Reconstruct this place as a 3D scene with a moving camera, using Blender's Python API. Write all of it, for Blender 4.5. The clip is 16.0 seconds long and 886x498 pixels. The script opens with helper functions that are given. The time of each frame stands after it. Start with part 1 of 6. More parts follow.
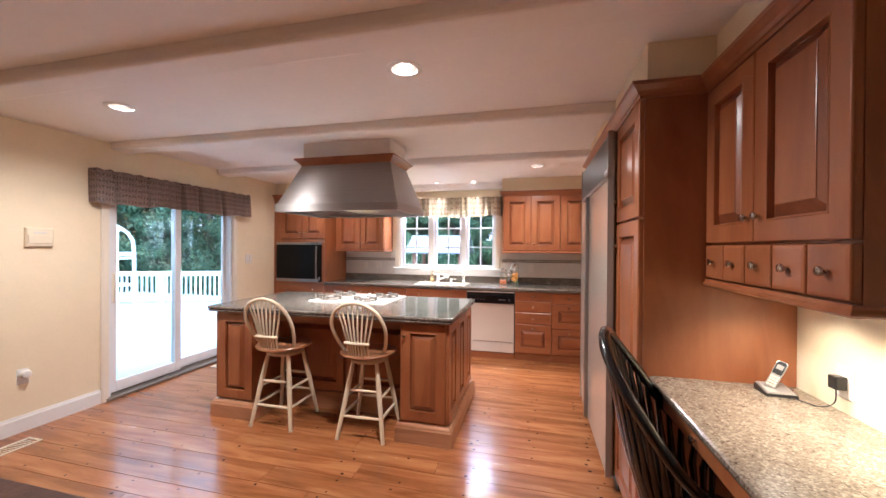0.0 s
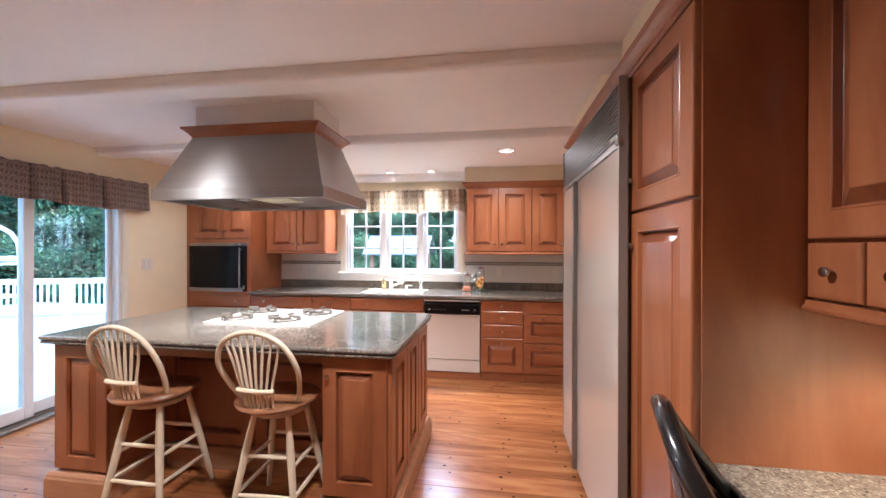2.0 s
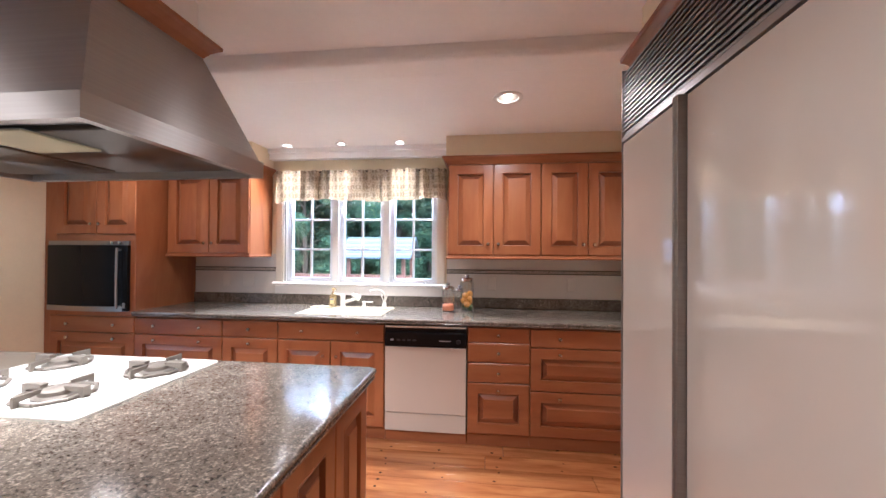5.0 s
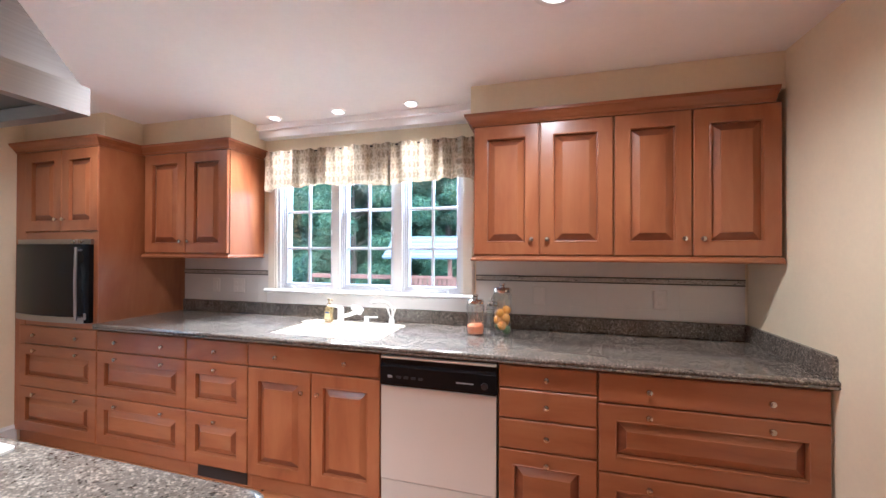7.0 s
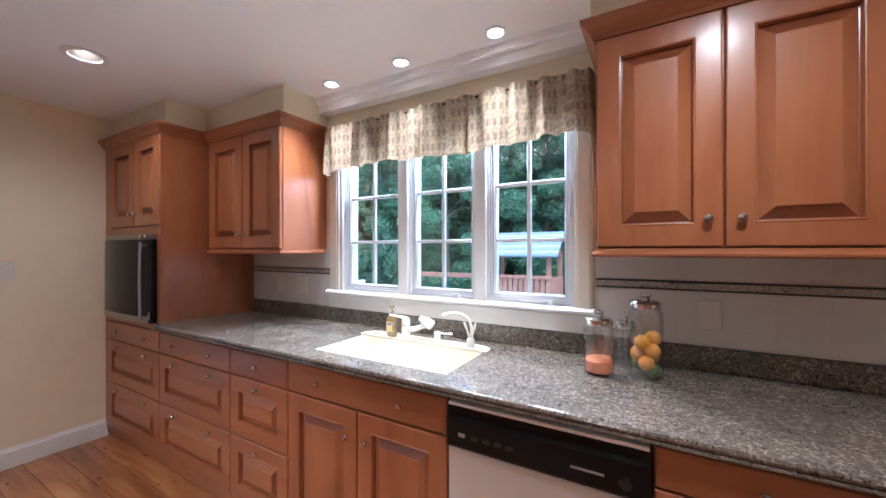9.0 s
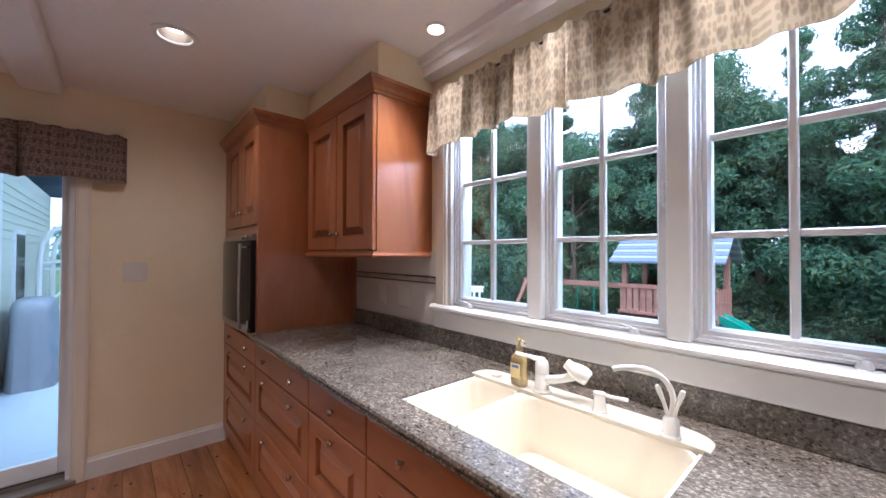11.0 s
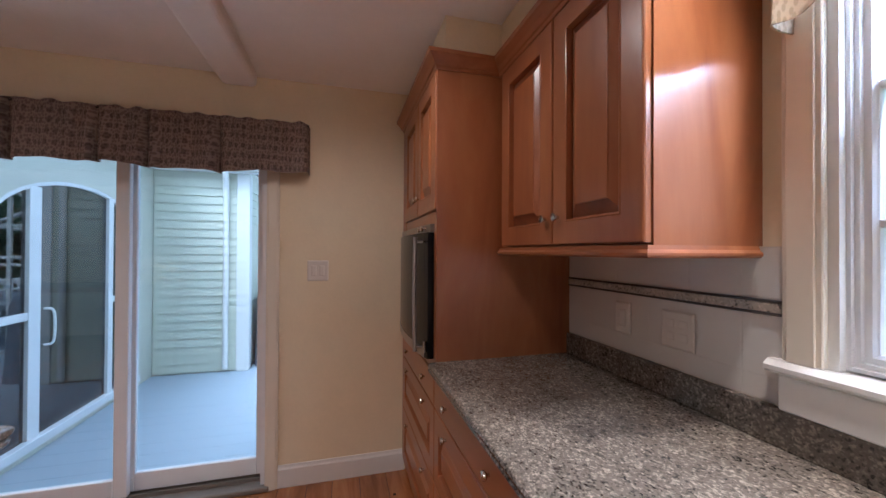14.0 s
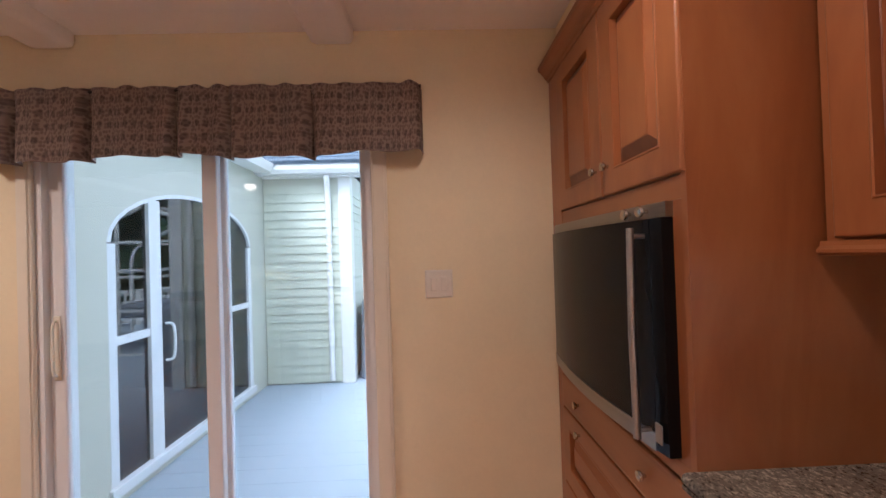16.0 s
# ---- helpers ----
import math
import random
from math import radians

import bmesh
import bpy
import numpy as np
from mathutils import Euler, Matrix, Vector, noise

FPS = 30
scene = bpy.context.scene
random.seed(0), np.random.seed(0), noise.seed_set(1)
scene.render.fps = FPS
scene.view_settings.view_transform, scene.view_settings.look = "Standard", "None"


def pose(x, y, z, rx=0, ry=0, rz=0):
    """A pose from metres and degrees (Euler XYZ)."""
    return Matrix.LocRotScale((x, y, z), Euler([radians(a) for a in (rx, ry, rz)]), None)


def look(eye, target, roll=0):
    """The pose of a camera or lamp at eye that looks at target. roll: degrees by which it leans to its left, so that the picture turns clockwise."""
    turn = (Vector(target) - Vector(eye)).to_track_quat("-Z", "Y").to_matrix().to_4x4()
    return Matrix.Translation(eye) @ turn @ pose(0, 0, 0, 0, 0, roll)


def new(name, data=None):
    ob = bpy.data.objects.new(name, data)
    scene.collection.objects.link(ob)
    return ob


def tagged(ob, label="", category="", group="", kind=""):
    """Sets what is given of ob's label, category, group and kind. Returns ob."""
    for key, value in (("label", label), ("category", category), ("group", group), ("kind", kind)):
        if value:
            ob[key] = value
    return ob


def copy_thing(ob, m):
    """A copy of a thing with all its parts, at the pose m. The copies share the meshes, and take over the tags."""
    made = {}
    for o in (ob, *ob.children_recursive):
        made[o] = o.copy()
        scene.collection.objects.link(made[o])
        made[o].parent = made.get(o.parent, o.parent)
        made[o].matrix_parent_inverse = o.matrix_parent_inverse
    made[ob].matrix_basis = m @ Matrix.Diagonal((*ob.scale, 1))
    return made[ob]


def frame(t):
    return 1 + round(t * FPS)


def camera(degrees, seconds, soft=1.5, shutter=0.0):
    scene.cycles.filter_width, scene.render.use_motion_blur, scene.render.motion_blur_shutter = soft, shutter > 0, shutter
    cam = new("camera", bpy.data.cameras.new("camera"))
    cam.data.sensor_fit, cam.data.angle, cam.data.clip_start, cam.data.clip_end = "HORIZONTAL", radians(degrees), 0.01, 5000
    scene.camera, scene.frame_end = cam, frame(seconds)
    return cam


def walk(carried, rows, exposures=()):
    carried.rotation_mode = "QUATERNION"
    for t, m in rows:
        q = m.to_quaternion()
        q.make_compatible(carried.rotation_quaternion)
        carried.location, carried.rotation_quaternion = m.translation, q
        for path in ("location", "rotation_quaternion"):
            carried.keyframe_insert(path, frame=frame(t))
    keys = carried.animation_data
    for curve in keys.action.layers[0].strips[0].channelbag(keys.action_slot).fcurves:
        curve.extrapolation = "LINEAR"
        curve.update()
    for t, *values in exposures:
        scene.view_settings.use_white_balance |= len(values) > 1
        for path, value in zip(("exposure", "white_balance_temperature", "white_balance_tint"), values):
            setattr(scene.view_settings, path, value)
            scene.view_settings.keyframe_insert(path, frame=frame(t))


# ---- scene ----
cam = camera(100.7, 16.0)
PATH = [
    (0, (0.683, 1.053, 1.429), (0.203, 2.994, 1.419), 0.4),
    (0.5, (0.668, 1.257, 1.44), (0.226, 3.208, 1.433), 0.8),
    (1, (0.658, 1.449, 1.434), (0.249, 3.407, 1.438), 0.7),
    (1.5, (0.639, 1.637, 1.426), (0.286, 3.605, 1.433), 0.4),
    (2, (0.615, 1.839, 1.43), (0.33, 3.819, 1.425), 0.1),
    (2.5, (0.604, 2.06, 1.438), (0.368, 4.045, 1.415), -0.1),
    (3, (0.586, 2.267, 1.444), (0.381, 4.256, 1.421), 0.3),
    (3.5, (0.573, 2.474, 1.446), (0.4, 4.466, 1.444), 0.6),
    (4, (0.579, 2.698, 1.44), (0.395, 4.69, 1.446), 0.5),
    (4.5, (0.566, 2.916, 1.416), (0.368, 4.906, 1.429), 0.5),
    (7, (0.659, 4.056, 1.41), (0.137, 5.987, 1.423), 0.2),
    (7.5, (0.627, 4.249, 1.396), (-0.013, 6.144, 1.406), 0.6),
    (8, (0.583, 4.444, 1.382), (-0.188, 6.289, 1.389), 0.4),
    (8.5, (0.531, 4.599, 1.382), (-0.353, 6.393, 1.386), 0.1),
    (11, (0.007, 5.274, 1.371), (-1.488, 6.602, 1.4), 0.2),
    (11.5, (-0.104, 5.362, 1.357), (-1.713, 6.549, 1.394), 0.3),
    (12, (-0.231, 5.424, 1.349), (-1.926, 6.485, 1.373), 0.3),
    (12.5, (-0.361, 5.474, 1.344), (-2.122, 6.42, 1.364), -0.2),
    (13, (-0.494, 5.503, 1.352), (-2.317, 6.325, 1.364), -0.7),
    (13.5, (-0.651, 5.507, 1.36), (-2.532, 6.186, 1.37), -0.2),
    (14, (-0.817, 5.507, 1.367), (-2.745, 6.037, 1.382), 0.3),
    (14.5, (-0.982, 5.485, 1.368), (-2.944, 5.874, 1.395), 0.3),
    (15, (-1.166, 5.445, 1.378), (-3.149, 5.709, 1.412), 0.1),
    (15.5, (-1.347, 5.396, 1.39), (-3.34, 5.568, 1.413), -1.2),
    (16, (-1.54, 5.344, 1.385), (-3.539, 5.4, 1.406), -1.8),
]
walk(cam, [(t, look(eye, target, roll)) for t, eye, target, roll in PATH],
     exposures=[(0.0, 2.5, 5050, 14), (2.0, 2.55, 4800, 12), (4.5, 2.2, 4900, 14), (7.0, 2.35, 4650, 11), (8.5, 1.9, 4600, 11), (11.0, 1.3, 4900, 15), (12.0, 0.75, 5000, 16), (13.5, 1.15, 4950, 15), (14.5, 1.6, 5250, 17), (16.0, 1.8, 5700, 21)])


# ---- world and large lights ----
world = bpy.data.worlds.new("sky")
scene.world = world
world.use_nodes = True
wn = world.node_tree.nodes
sky = wn.new("ShaderNodeTexSky")
sky.sky_type = "NISHITA"
sky.sun_disc = False
sky.sun_elevation = radians(58)
sky.sun_rotation = radians(130)
sky.dust_density = 10.0
sky.ozone_density = 0.2
wn["Background"].inputs[1].default_value = 0.15
veil = wn.new("ShaderNodeMix")
veil.data_type = "RGBA"
veil.inputs[0].default_value = 0.65
veil.inputs[7].default_value = (8.5, 8.7, 9.0, 1)
world.node_tree.links.new(sky.outputs[0], veil.inputs[6])
world.node_tree.links.new(veil.outputs[2], wn["Background"].inputs[0])


def lamp(name, kind, place, target, watts, colour, size=0.1, spot=None, blend=0.5, spread=None):
    data = bpy.data.lights.new(name, kind)
    data.energy, data.color = watts, colour
    if kind == "AREA":
        data.shape, data.size = "DISK", size
        if spread:
            data.spread = radians(spread)
    elif kind == "SUN":
        data.angle = size
    else:
        data.shadow_soft_size = size
    if kind == "SPOT":
        data.spot_size, data.spot_blend = radians(spot), blend
    ob = new(name, data)
    ob.matrix_world = look(place, target)
    return ob


lamp("sun", "SUN", (7, -6, 15), (0, 0, 0), 1.5, (1.0, 0.96, 0.90), radians(40))
# added lamp hidden at the head of the sink window, stands in for skylight
data = bpy.data.lights.new("window_fill", "AREA")
data.energy, data.color = 12, (0.90, 0.95, 1.0)
data.shape, data.size, data.size_y = "RECTANGLE", 1.42, 0.06
new("window_fill", data).matrix_world = look((-0.615, 6.66, 2.02), (-0.615, 6.25, 1.42))
WARM = (1.0, 0.81, 0.60)
CANS = [(0.003, 2.92), (-2.10, 2.99), (0.715, 5.475), (-2.09, 5.465)]
SPOTS = [(-1.24, 6.335), (-0.72, 6.335), (-0.18, 6.335)]
CEIL = 2.385
FZ = -0.03

# ---- materials ----
def material(name):
    m = bpy.data.materials.new(name)
    m.use_nodes = True
    t = m.node_tree
    return m, t, t.nodes["Principled BSDF"]


def link(t, a, b):
    t.links.new(a, b)


def node(t, kind, **values):
    n = t.nodes.new(kind)
    for k, v in values.items():
        n.inputs[k.replace("_", " ")].default_value = v
    return n


def ramp(t, source, stops):
    n = t.nodes.new("ShaderNodeValToRGB")
    e = n.color_ramp.elements
    while len(e) < len(stops):
        e.new(0.5)
    for el, (p, c) in zip(e, stops):
        el.position, el.color = p, (*c, 1)
    link(t, source, n.inputs[0])
    return n


def mapped(t, scale, rot=(0, 0, 0), coord="Object"):
    c = t.nodes.new("ShaderNodeTexCoord")
    m = t.nodes.new("ShaderNodeMapping")
    m.inputs["Scale"].default_value = scale
    m.inputs["Rotation"].default_value = rot
    link(t, c.outputs[coord], m.inputs[0])
    return m


def add_bump(t, bsdf, source, strength, distance=0.01):
    b = node(t, "ShaderNodeBump", Strength=strength, Distance=distance)
    link(t, source, b.inputs["Height"])
    link(t, b.outputs[0], bsdf.inputs["Normal"])


def jitter(t, colour, amount):
    """A slight change of value from object to object."""
    info = t.nodes.new("ShaderNodeObjectInfo")
    mr = node(t, "ShaderNodeMapRange")
    mr.inputs[3].default_value, mr.inputs[4].default_value = 1 - amount, 1 + amount
    link(t, info.outputs["Random"], mr.inputs[0])
    hsv = t.nodes.new("ShaderNodeHueSaturation")
    link(t, mr.outputs[0], hsv.inputs["Value"])
    link(t, colour, hsv.inputs["Color"])
    return hsv.outputs[0]


def wood(name, dark, mid, light, scale, rough=0.3, coat=0.25, vary=0.06, bump=0.06):
    m, t, b = material(name)
    mp = mapped(t, scale)
    info = t.nodes.new("ShaderNodeObjectInfo")
    off = t.nodes.new("ShaderNodeVectorMath")
    off.operation = "SCALE"
    off.inputs[0].default_value = (7.1, 3.7, 5.3)
    link(t, info.outputs["Random"], off.inputs["Scale"])
    link(t, off.outputs[0], mp.inputs["Location"])
    big = node(t, "ShaderNodeTexNoise", Scale=1.0, Detail=5.0, Roughness=0.55, Distortion=1.2)
    fine = node(t, "ShaderNodeTexNoise", Scale=9.0, Detail=3.0, Roughness=0.6)
    link(t, mp.outputs[0], big.inputs["Vector"])
    link(t, mp.outputs[0], fine.inputs["Vector"])
    mix = node(t, "ShaderNodeMix")
    mix.inputs[0].default_value = 0.13
    link(t, big.outputs[0], mix.inputs[2])
    link(t, fine.outputs[0], mix.inputs[3])
    r = ramp(t, mix.outputs[0], [(0.32, dark), (0.5, mid), (0.68, light)])
    link(t, jitter(t, r.outputs[0], vary), b.inputs["Base Color"])
    rr = node(t, "ShaderNodeMapRange")
    rr.inputs[3].default_value, rr.inputs[4].default_value = rough - 0.06, rough + 0.1
    link(t, big.outputs[0], rr.inputs[0])
    link(t, rr.outputs[0], b.inputs["Roughness"])
    b.inputs["Coat Weight"].default_value = coat
    b.inputs["Coat Roughness"].default_value = 0.15
    add_bump(t, b, fine.outputs[0], bump, 0.003)
    return m


def plain(name, colour, rough=0.5, metal=0.0, vary=0.04, scale=14.0, bump=0.03, coat=0.0):
    m, t, b = material(name)
    mp = mapped(t, (1, 1, 1))
    n1 = node(t, "ShaderNodeTexNoise", Scale=scale, Detail=4.0)
    n2 = node(t, "ShaderNodeTexNoise", Scale=scale * 0.13, Detail=2.0)
    link(t, mp.outputs[0], n1.inputs["Vector"])
    link(t, mp.outputs[0], n2.inputs["Vector"])
    mix = node(t, "ShaderNodeMix")
    mix.inputs[0].default_value = 0.5
    link(t, n1.outputs[0], mix.inputs[2])
    link(t, n2.outputs[0], mix.inputs[3])
    lo = tuple(max(0, c * (1 - vary)) for c in colour)
    hi = tuple(min(1, c * (1 + vary)) for c in colour)
    r = ramp(t, mix.outputs[0], [(0.3, lo), (0.7, hi)])
    link(t, r.outputs[0], b.inputs["Base Color"])
    b.inputs["Roughness"].default_value = rough
    b.inputs["Metallic"].default_value = metal
    b.inputs["Coat Weight"].default_value = coat
    if bump:
        add_bump(t, b, n1.outputs[0], bump, 0.004)
    return m


def glow(name, colour, strength):
    m, t, b = material(name)
    b.inputs["Base Color"].default_value = (*colour, 1)
    b.inputs["Emission Color"].default_value = (*colour, 1)
    b.inputs["Emission Strength"].default_value = strength
    return m


def clear(name, tint=(0.97, 0.99, 0.98), rough=0.0, gloss=0.035):
    """Thin pane: see-through with a Fresnel gloss."""
    m = bpy.data.materials.new(name)
    m.use_nodes = True
    t = m.node_tree
    t.nodes.remove(t.nodes["Principled BSDF"])
    tr = node(t, "ShaderNodeBsdfTransparent", Color=(*tint, 1))
    gl = node(t, "ShaderNodeBsdfGlossy", Roughness=rough)
    lw = node(t, "ShaderNodeLayerWeight", Blend=0.5)
    pw = t.nodes.new("ShaderNodeMath")
    pw.operation = "POWER"
    pw.inputs[1].default_value = 4.0
    link(t, lw.outputs["Facing"], pw.inputs[0])
    fr = node(t, "ShaderNodeMath")
    fr.operation = "MULTIPLY_ADD"
    fr.inputs[1].default_value, fr.inputs[2].default_value = 0.9, gloss
    link(t, pw.outputs[0], fr.inputs[0])
    mx = t.nodes.new("ShaderNodeMixShader")
    link(t, fr.outputs[0], mx.inputs[0])
    link(t, tr.outputs[0], mx.inputs[1])
    link(t, gl.outputs[0], mx.inputs[2])
    link(t, mx.outputs[0], t.nodes["Material Output"].inputs[0])
    return m


def granite(name, dark, mid, light, scale=1.0, rough=0.08):
    m, t, b = material(name)
    mp = mapped(t, (scale, scale * 1.2, scale), (0, 0, 0.5))
    v = node(t, "ShaderNodeTexVoronoi", Scale=115.0)
    n = node(t, "ShaderNodeTexNoise", Scale=42.0, Detail=6.0, Roughness=0.7, Distortion=0.6)
    w = node(t, "ShaderNodeTexNoise", Scale=5.0, Detail=3.0)
    for x in (v, n, w):
        link(t, mp.outputs[0], x.inputs["Vector"])
    mix = node(t, "ShaderNodeMix")
    mix.inputs[0].default_value = 0.32
    link(t, n.outputs[0], mix.inputs[2])
    link(t, v.outputs["Color"], mix.inputs[3])
    mix2 = node(t, "ShaderNodeMix")
    mix2.inputs[0].default_value = 0.18
    link(t, mix.outputs[0], mix2.inputs[2])
    link(t, w.outputs[0], mix2.inputs[3])
    r = ramp(t, mix2.outputs[0], [(0.36, dark), (0.45, mid), (0.53, mid), (0.64, light)])
    link(t, r.outputs[0], b.inputs["Base Color"])
    b.inputs["Roughness"].default_value = rough
    b.inputs["Specular IOR Level"].default_value = 0.6
    return m


def brushed(name, colour, rough=0.3):
    m, t, b = material(name)
    mp = mapped(t, (1.5, 1.5, 220))
    n = node(t, "ShaderNodeTexNoise", Scale=1.0, Detail=3.0)
    link(t, mp.outputs[0], n.inputs["Vector"])
    r = ramp(t, n.outputs[0], [(0.3, tuple(c * 0.9 for c in colour)), (0.7, colour)])
    link(t, r.outputs[0], b.inputs["Base Color"])
    b.inputs["Metallic"].default_value = 1.0
    b.inputs["Roughness"].default_value = rough
    b.inputs["Anisotropic"].default_value = 0.9
    tg = t.nodes.new("ShaderNodeTangent")
    tg.direction_type, tg.axis = "RADIAL", "Z"
    link(t, tg.outputs[0], b.inputs["Tangent"])
    b.inputs["Anisotropic Rotation"].default_value = 0.25
    add_bump(t, b, n.outputs[0], 0.12, 0.001)
    return m


def fabric(name, ground, motif, pale, cell=16.0, through_light=0.3):
    m, t, b = material(name)
    raw = mapped(t, (1, 1, 0.5))
    sep = t.nodes.new("ShaderNodeSeparateXYZ")
    along = t.nodes.new("ShaderNodeMath")
    mp = t.nodes.new("ShaderNodeCombineXYZ")
    link(t, raw.outputs[0], sep.inputs[0])
    link(t, sep.outputs[0], along.inputs[0])
    link(t, sep.outputs[1], along.inputs[1])
    link(t, along.outputs[0], mp.inputs[0])
    link(t, sep.outputs[2], mp.inputs[1])
    v = node(t, "ShaderNodeTexVoronoi", Scale=cell, Randomness=0.22)
    fine = node(t, "ShaderNodeTexVoronoi", Scale=cell * 3.1, Randomness=0.7)
    v.voronoi_dimensions = fine.voronoi_dimensions = "2D"
    weave = node(t, "ShaderNodeTexNoise", Scale=260.0, Detail=2.0)
    for x in (v, fine, weave):
        link(t, mp.outputs[0], x.inputs["Vector"])
    blot = ramp(t, v.outputs["Distance"], [(0.20, (1, 1, 1)), (0.33, (0, 0, 0))])
    net = ramp(t, fine.outputs["Distance"], [(0.3, (0, 0, 0)), (0.45, (1, 1, 1))])
    base = node(t, "ShaderNodeMix")
    base.data_type = "RGBA"
    base.inputs[6].default_value, base.inputs[7].default_value = (*ground, 1), (*pale, 1)
    link(t, net.outputs[0], base.inputs[0])
    top = node(t, "ShaderNodeMix")
    top.data_type = "RGBA"
    top.inputs[7].default_value = (*motif, 1)
    link(t, base.outputs[2], top.inputs[6])
    sc = node(t, "ShaderNodeMath")
    sc.operation = "MULTIPLY"
    sc.inputs[1].default_value = 0.5
    link(t, blot.outputs[0], sc.inputs[0])
    link(t, sc.outputs[0], top.inputs[0])
    link(t, top.outputs[2], b.inputs["Base Color"])
    b.inputs["Roughness"].default_value = 0.9
    add_bump(t, b, weave.outputs[0], 0.2, 0.001)
    thin = t.nodes.new("ShaderNodeBsdfTranslucent")
    link(t, top.outputs[2], thin.inputs["Color"])
    mx = t.nodes.new("ShaderNodeMixShader")
    mx.inputs[0].default_value = through_light
    link(t, b.outputs[0], mx.inputs[1])
    link(t, thin.outputs[0], mx.inputs[2])
    link(t, mx.outputs[0], t.nodes["Material Output"].inputs[0])
    return m


M = {}
M["wood"] = wood("maple_cabinet", (0.25, 0.080, 0.028), (0.325, 0.114, 0.040), (0.375, 0.146, 0.054), (5, 5, 1.1))
M["wood_h"] = wood("maple_rail", (0.24, 0.077, 0.027), (0.31, 0.109, 0.038), (0.36, 0.140, 0.052), (1.1, 5, 5))
M["wood_dark"] = wood("maple_dark", (0.13, 0.036, 0.014), (0.19, 0.058, 0.022), (0.24, 0.08, 0.03), (6, 6, 6))
M["seat"] = wood("stool_seat_wood", (0.20, 0.085, 0.035), (0.31, 0.14, 0.06), (0.38, 0.18, 0.08), (3, 12, 12), 0.3)
M["floor"] = wood("pine_plank", (0.23, 0.078, 0.024), (0.35, 0.134, 0.043), (0.45, 0.195, 0.066), (1.3, 11, 11), 0.22, 0.35, 0.15, 0.05)
M["plinth"] = wood("maple_plinth", (0.32, 0.15, 0.07), (0.44, 0.22, 0.11), (0.52, 0.28, 0.15), (1.1, 9, 9))
M["wall"] = plain("cream_wall_paint", (0.83, 0.72, 0.51), 0.6, 0, 0.03, 60, 0.05)
M["ceil"] = plain("ceiling_paint", (0.91, 0.885, 0.865), 0.75, 0, 0.02, 40, 0.05)
M["white"] = plain("white_trim_paint", (0.80, 0.79, 0.76), 0.35, 0, 0.02, 20, 0.02)
M["casing"] = plain("cream_casing_paint", (0.80, 0.74, 0.62), 0.4, 0, 0.02, 20, 0.02)
M["vinyl"] = plain("white_window_vinyl", (0.78, 0.79, 0.80), 0.35, 0, 0.02, 20, 0.01)
M["cream"] = plain("cream_stool_paint", (0.74, 0.63, 0.45), 0.35, 0, 0.05, 30, 0.03, 0.2)
M["black"] = plain("black_lacquer", (0.012, 0.011, 0.011), 0.22, 0, 0.2, 20, 0.03, 0.4)
M["dark"] = plain("black_plastic", (0.015, 0.015, 0.016), 0.3, 0, 0.1, 20, 0.0)
M["gap"] = plain("dark_recess", (0.02, 0.015, 0.012), 0.8, 0, 0.2, 20, 0.0)
M["glassblack"] = plain("black_oven_glass", (0.008, 0.008, 0.009), 0.16, 0, 0.1, 10, 0.0)
M["glassblack"].node_tree.nodes["Principled BSDF"].inputs["Specular IOR Level"].default_value = 0.15
M["granite"] = granite("grey_brown_granite", (0.030, 0.026, 0.023), (0.145, 0.124, 0.100), (0.37, 0.315, 0.255), 1.6, 0.13)
M["granite_desk"] = granite("tan_granite", (0.06, 0.048, 0.038), (0.175, 0.143, 0.108), (0.34, 0.29, 0.23), 1.5, 0.22)
M["steel"] = brushed("brushed_steel", (0.41, 0.39, 0.37), 0.40)
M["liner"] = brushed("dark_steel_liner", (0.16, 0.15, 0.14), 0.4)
M["nickel"] = plain("satin_nickel", (0.55, 0.50, 0.44), 0.25, 1.0, 0.05, 20, 0.0)
M["chrome"] = plain("chrome", (0.7, 0.7, 0.7), 0.1, 1.0, 0.03, 20, 0.0)
M["appliance"] = plain("almond_enamel", (0.58, 0.52, 0.45), 0.07, 0, 0.015, 6, 0.0, 0.3)
M["enamel"] = plain("white_enamel", (0.82, 0.80, 0.74), 0.12, 0, 0.015, 6, 0.0, 0.4)
M["sink"] = plain("bisque_sink_enamel", (0.78, 0.71, 0.565), 0.15, 0, 0.015, 6, 0.0, 0.4)
M["tile"] = plain("glazed_white_tile", (0.74, 0.70, 0.64), 0.22, 0, 0.03, 9, 0.02, 0.3)
M["grout"] = plain("grout", (0.69, 0.65, 0.59), 0.9, 0, 0.08, 60, 0.1)
M["border"] = granite("border_tile", (0.08, 0.07, 0.06), (0.42, 0.37, 0.30), (0.62, 0.56, 0.48), 1.6, 0.3)
M["pencil"] = plain("dark_pencil_tile", (0.06, 0.05, 0.045), 0.3, 0, 0.1, 40, 0.0)
M["glass"] = clear("window_glass", (0.97, 0.99, 0.98), 0.0, 0.06)
M["door_glass"] = clear("patio_door_glass", (0.84, 0.92, 0.945), 0.0, 0.05)
M["jar"] = clear("jar_glass", (0.95, 0.965, 0.96), 0.02, 0.12)
M["bulb"] = glow("lit_bulb", (1.0, 0.87, 0.68), 5.0)
M["lens"] = glow("hood_lens", (0.34, 0.28, 0.16), 0.05)
M["can"] = plain("can_reflector", (0.13, 0.10, 0.075), 0.4, 0.6, 0.03, 20, 0.0)
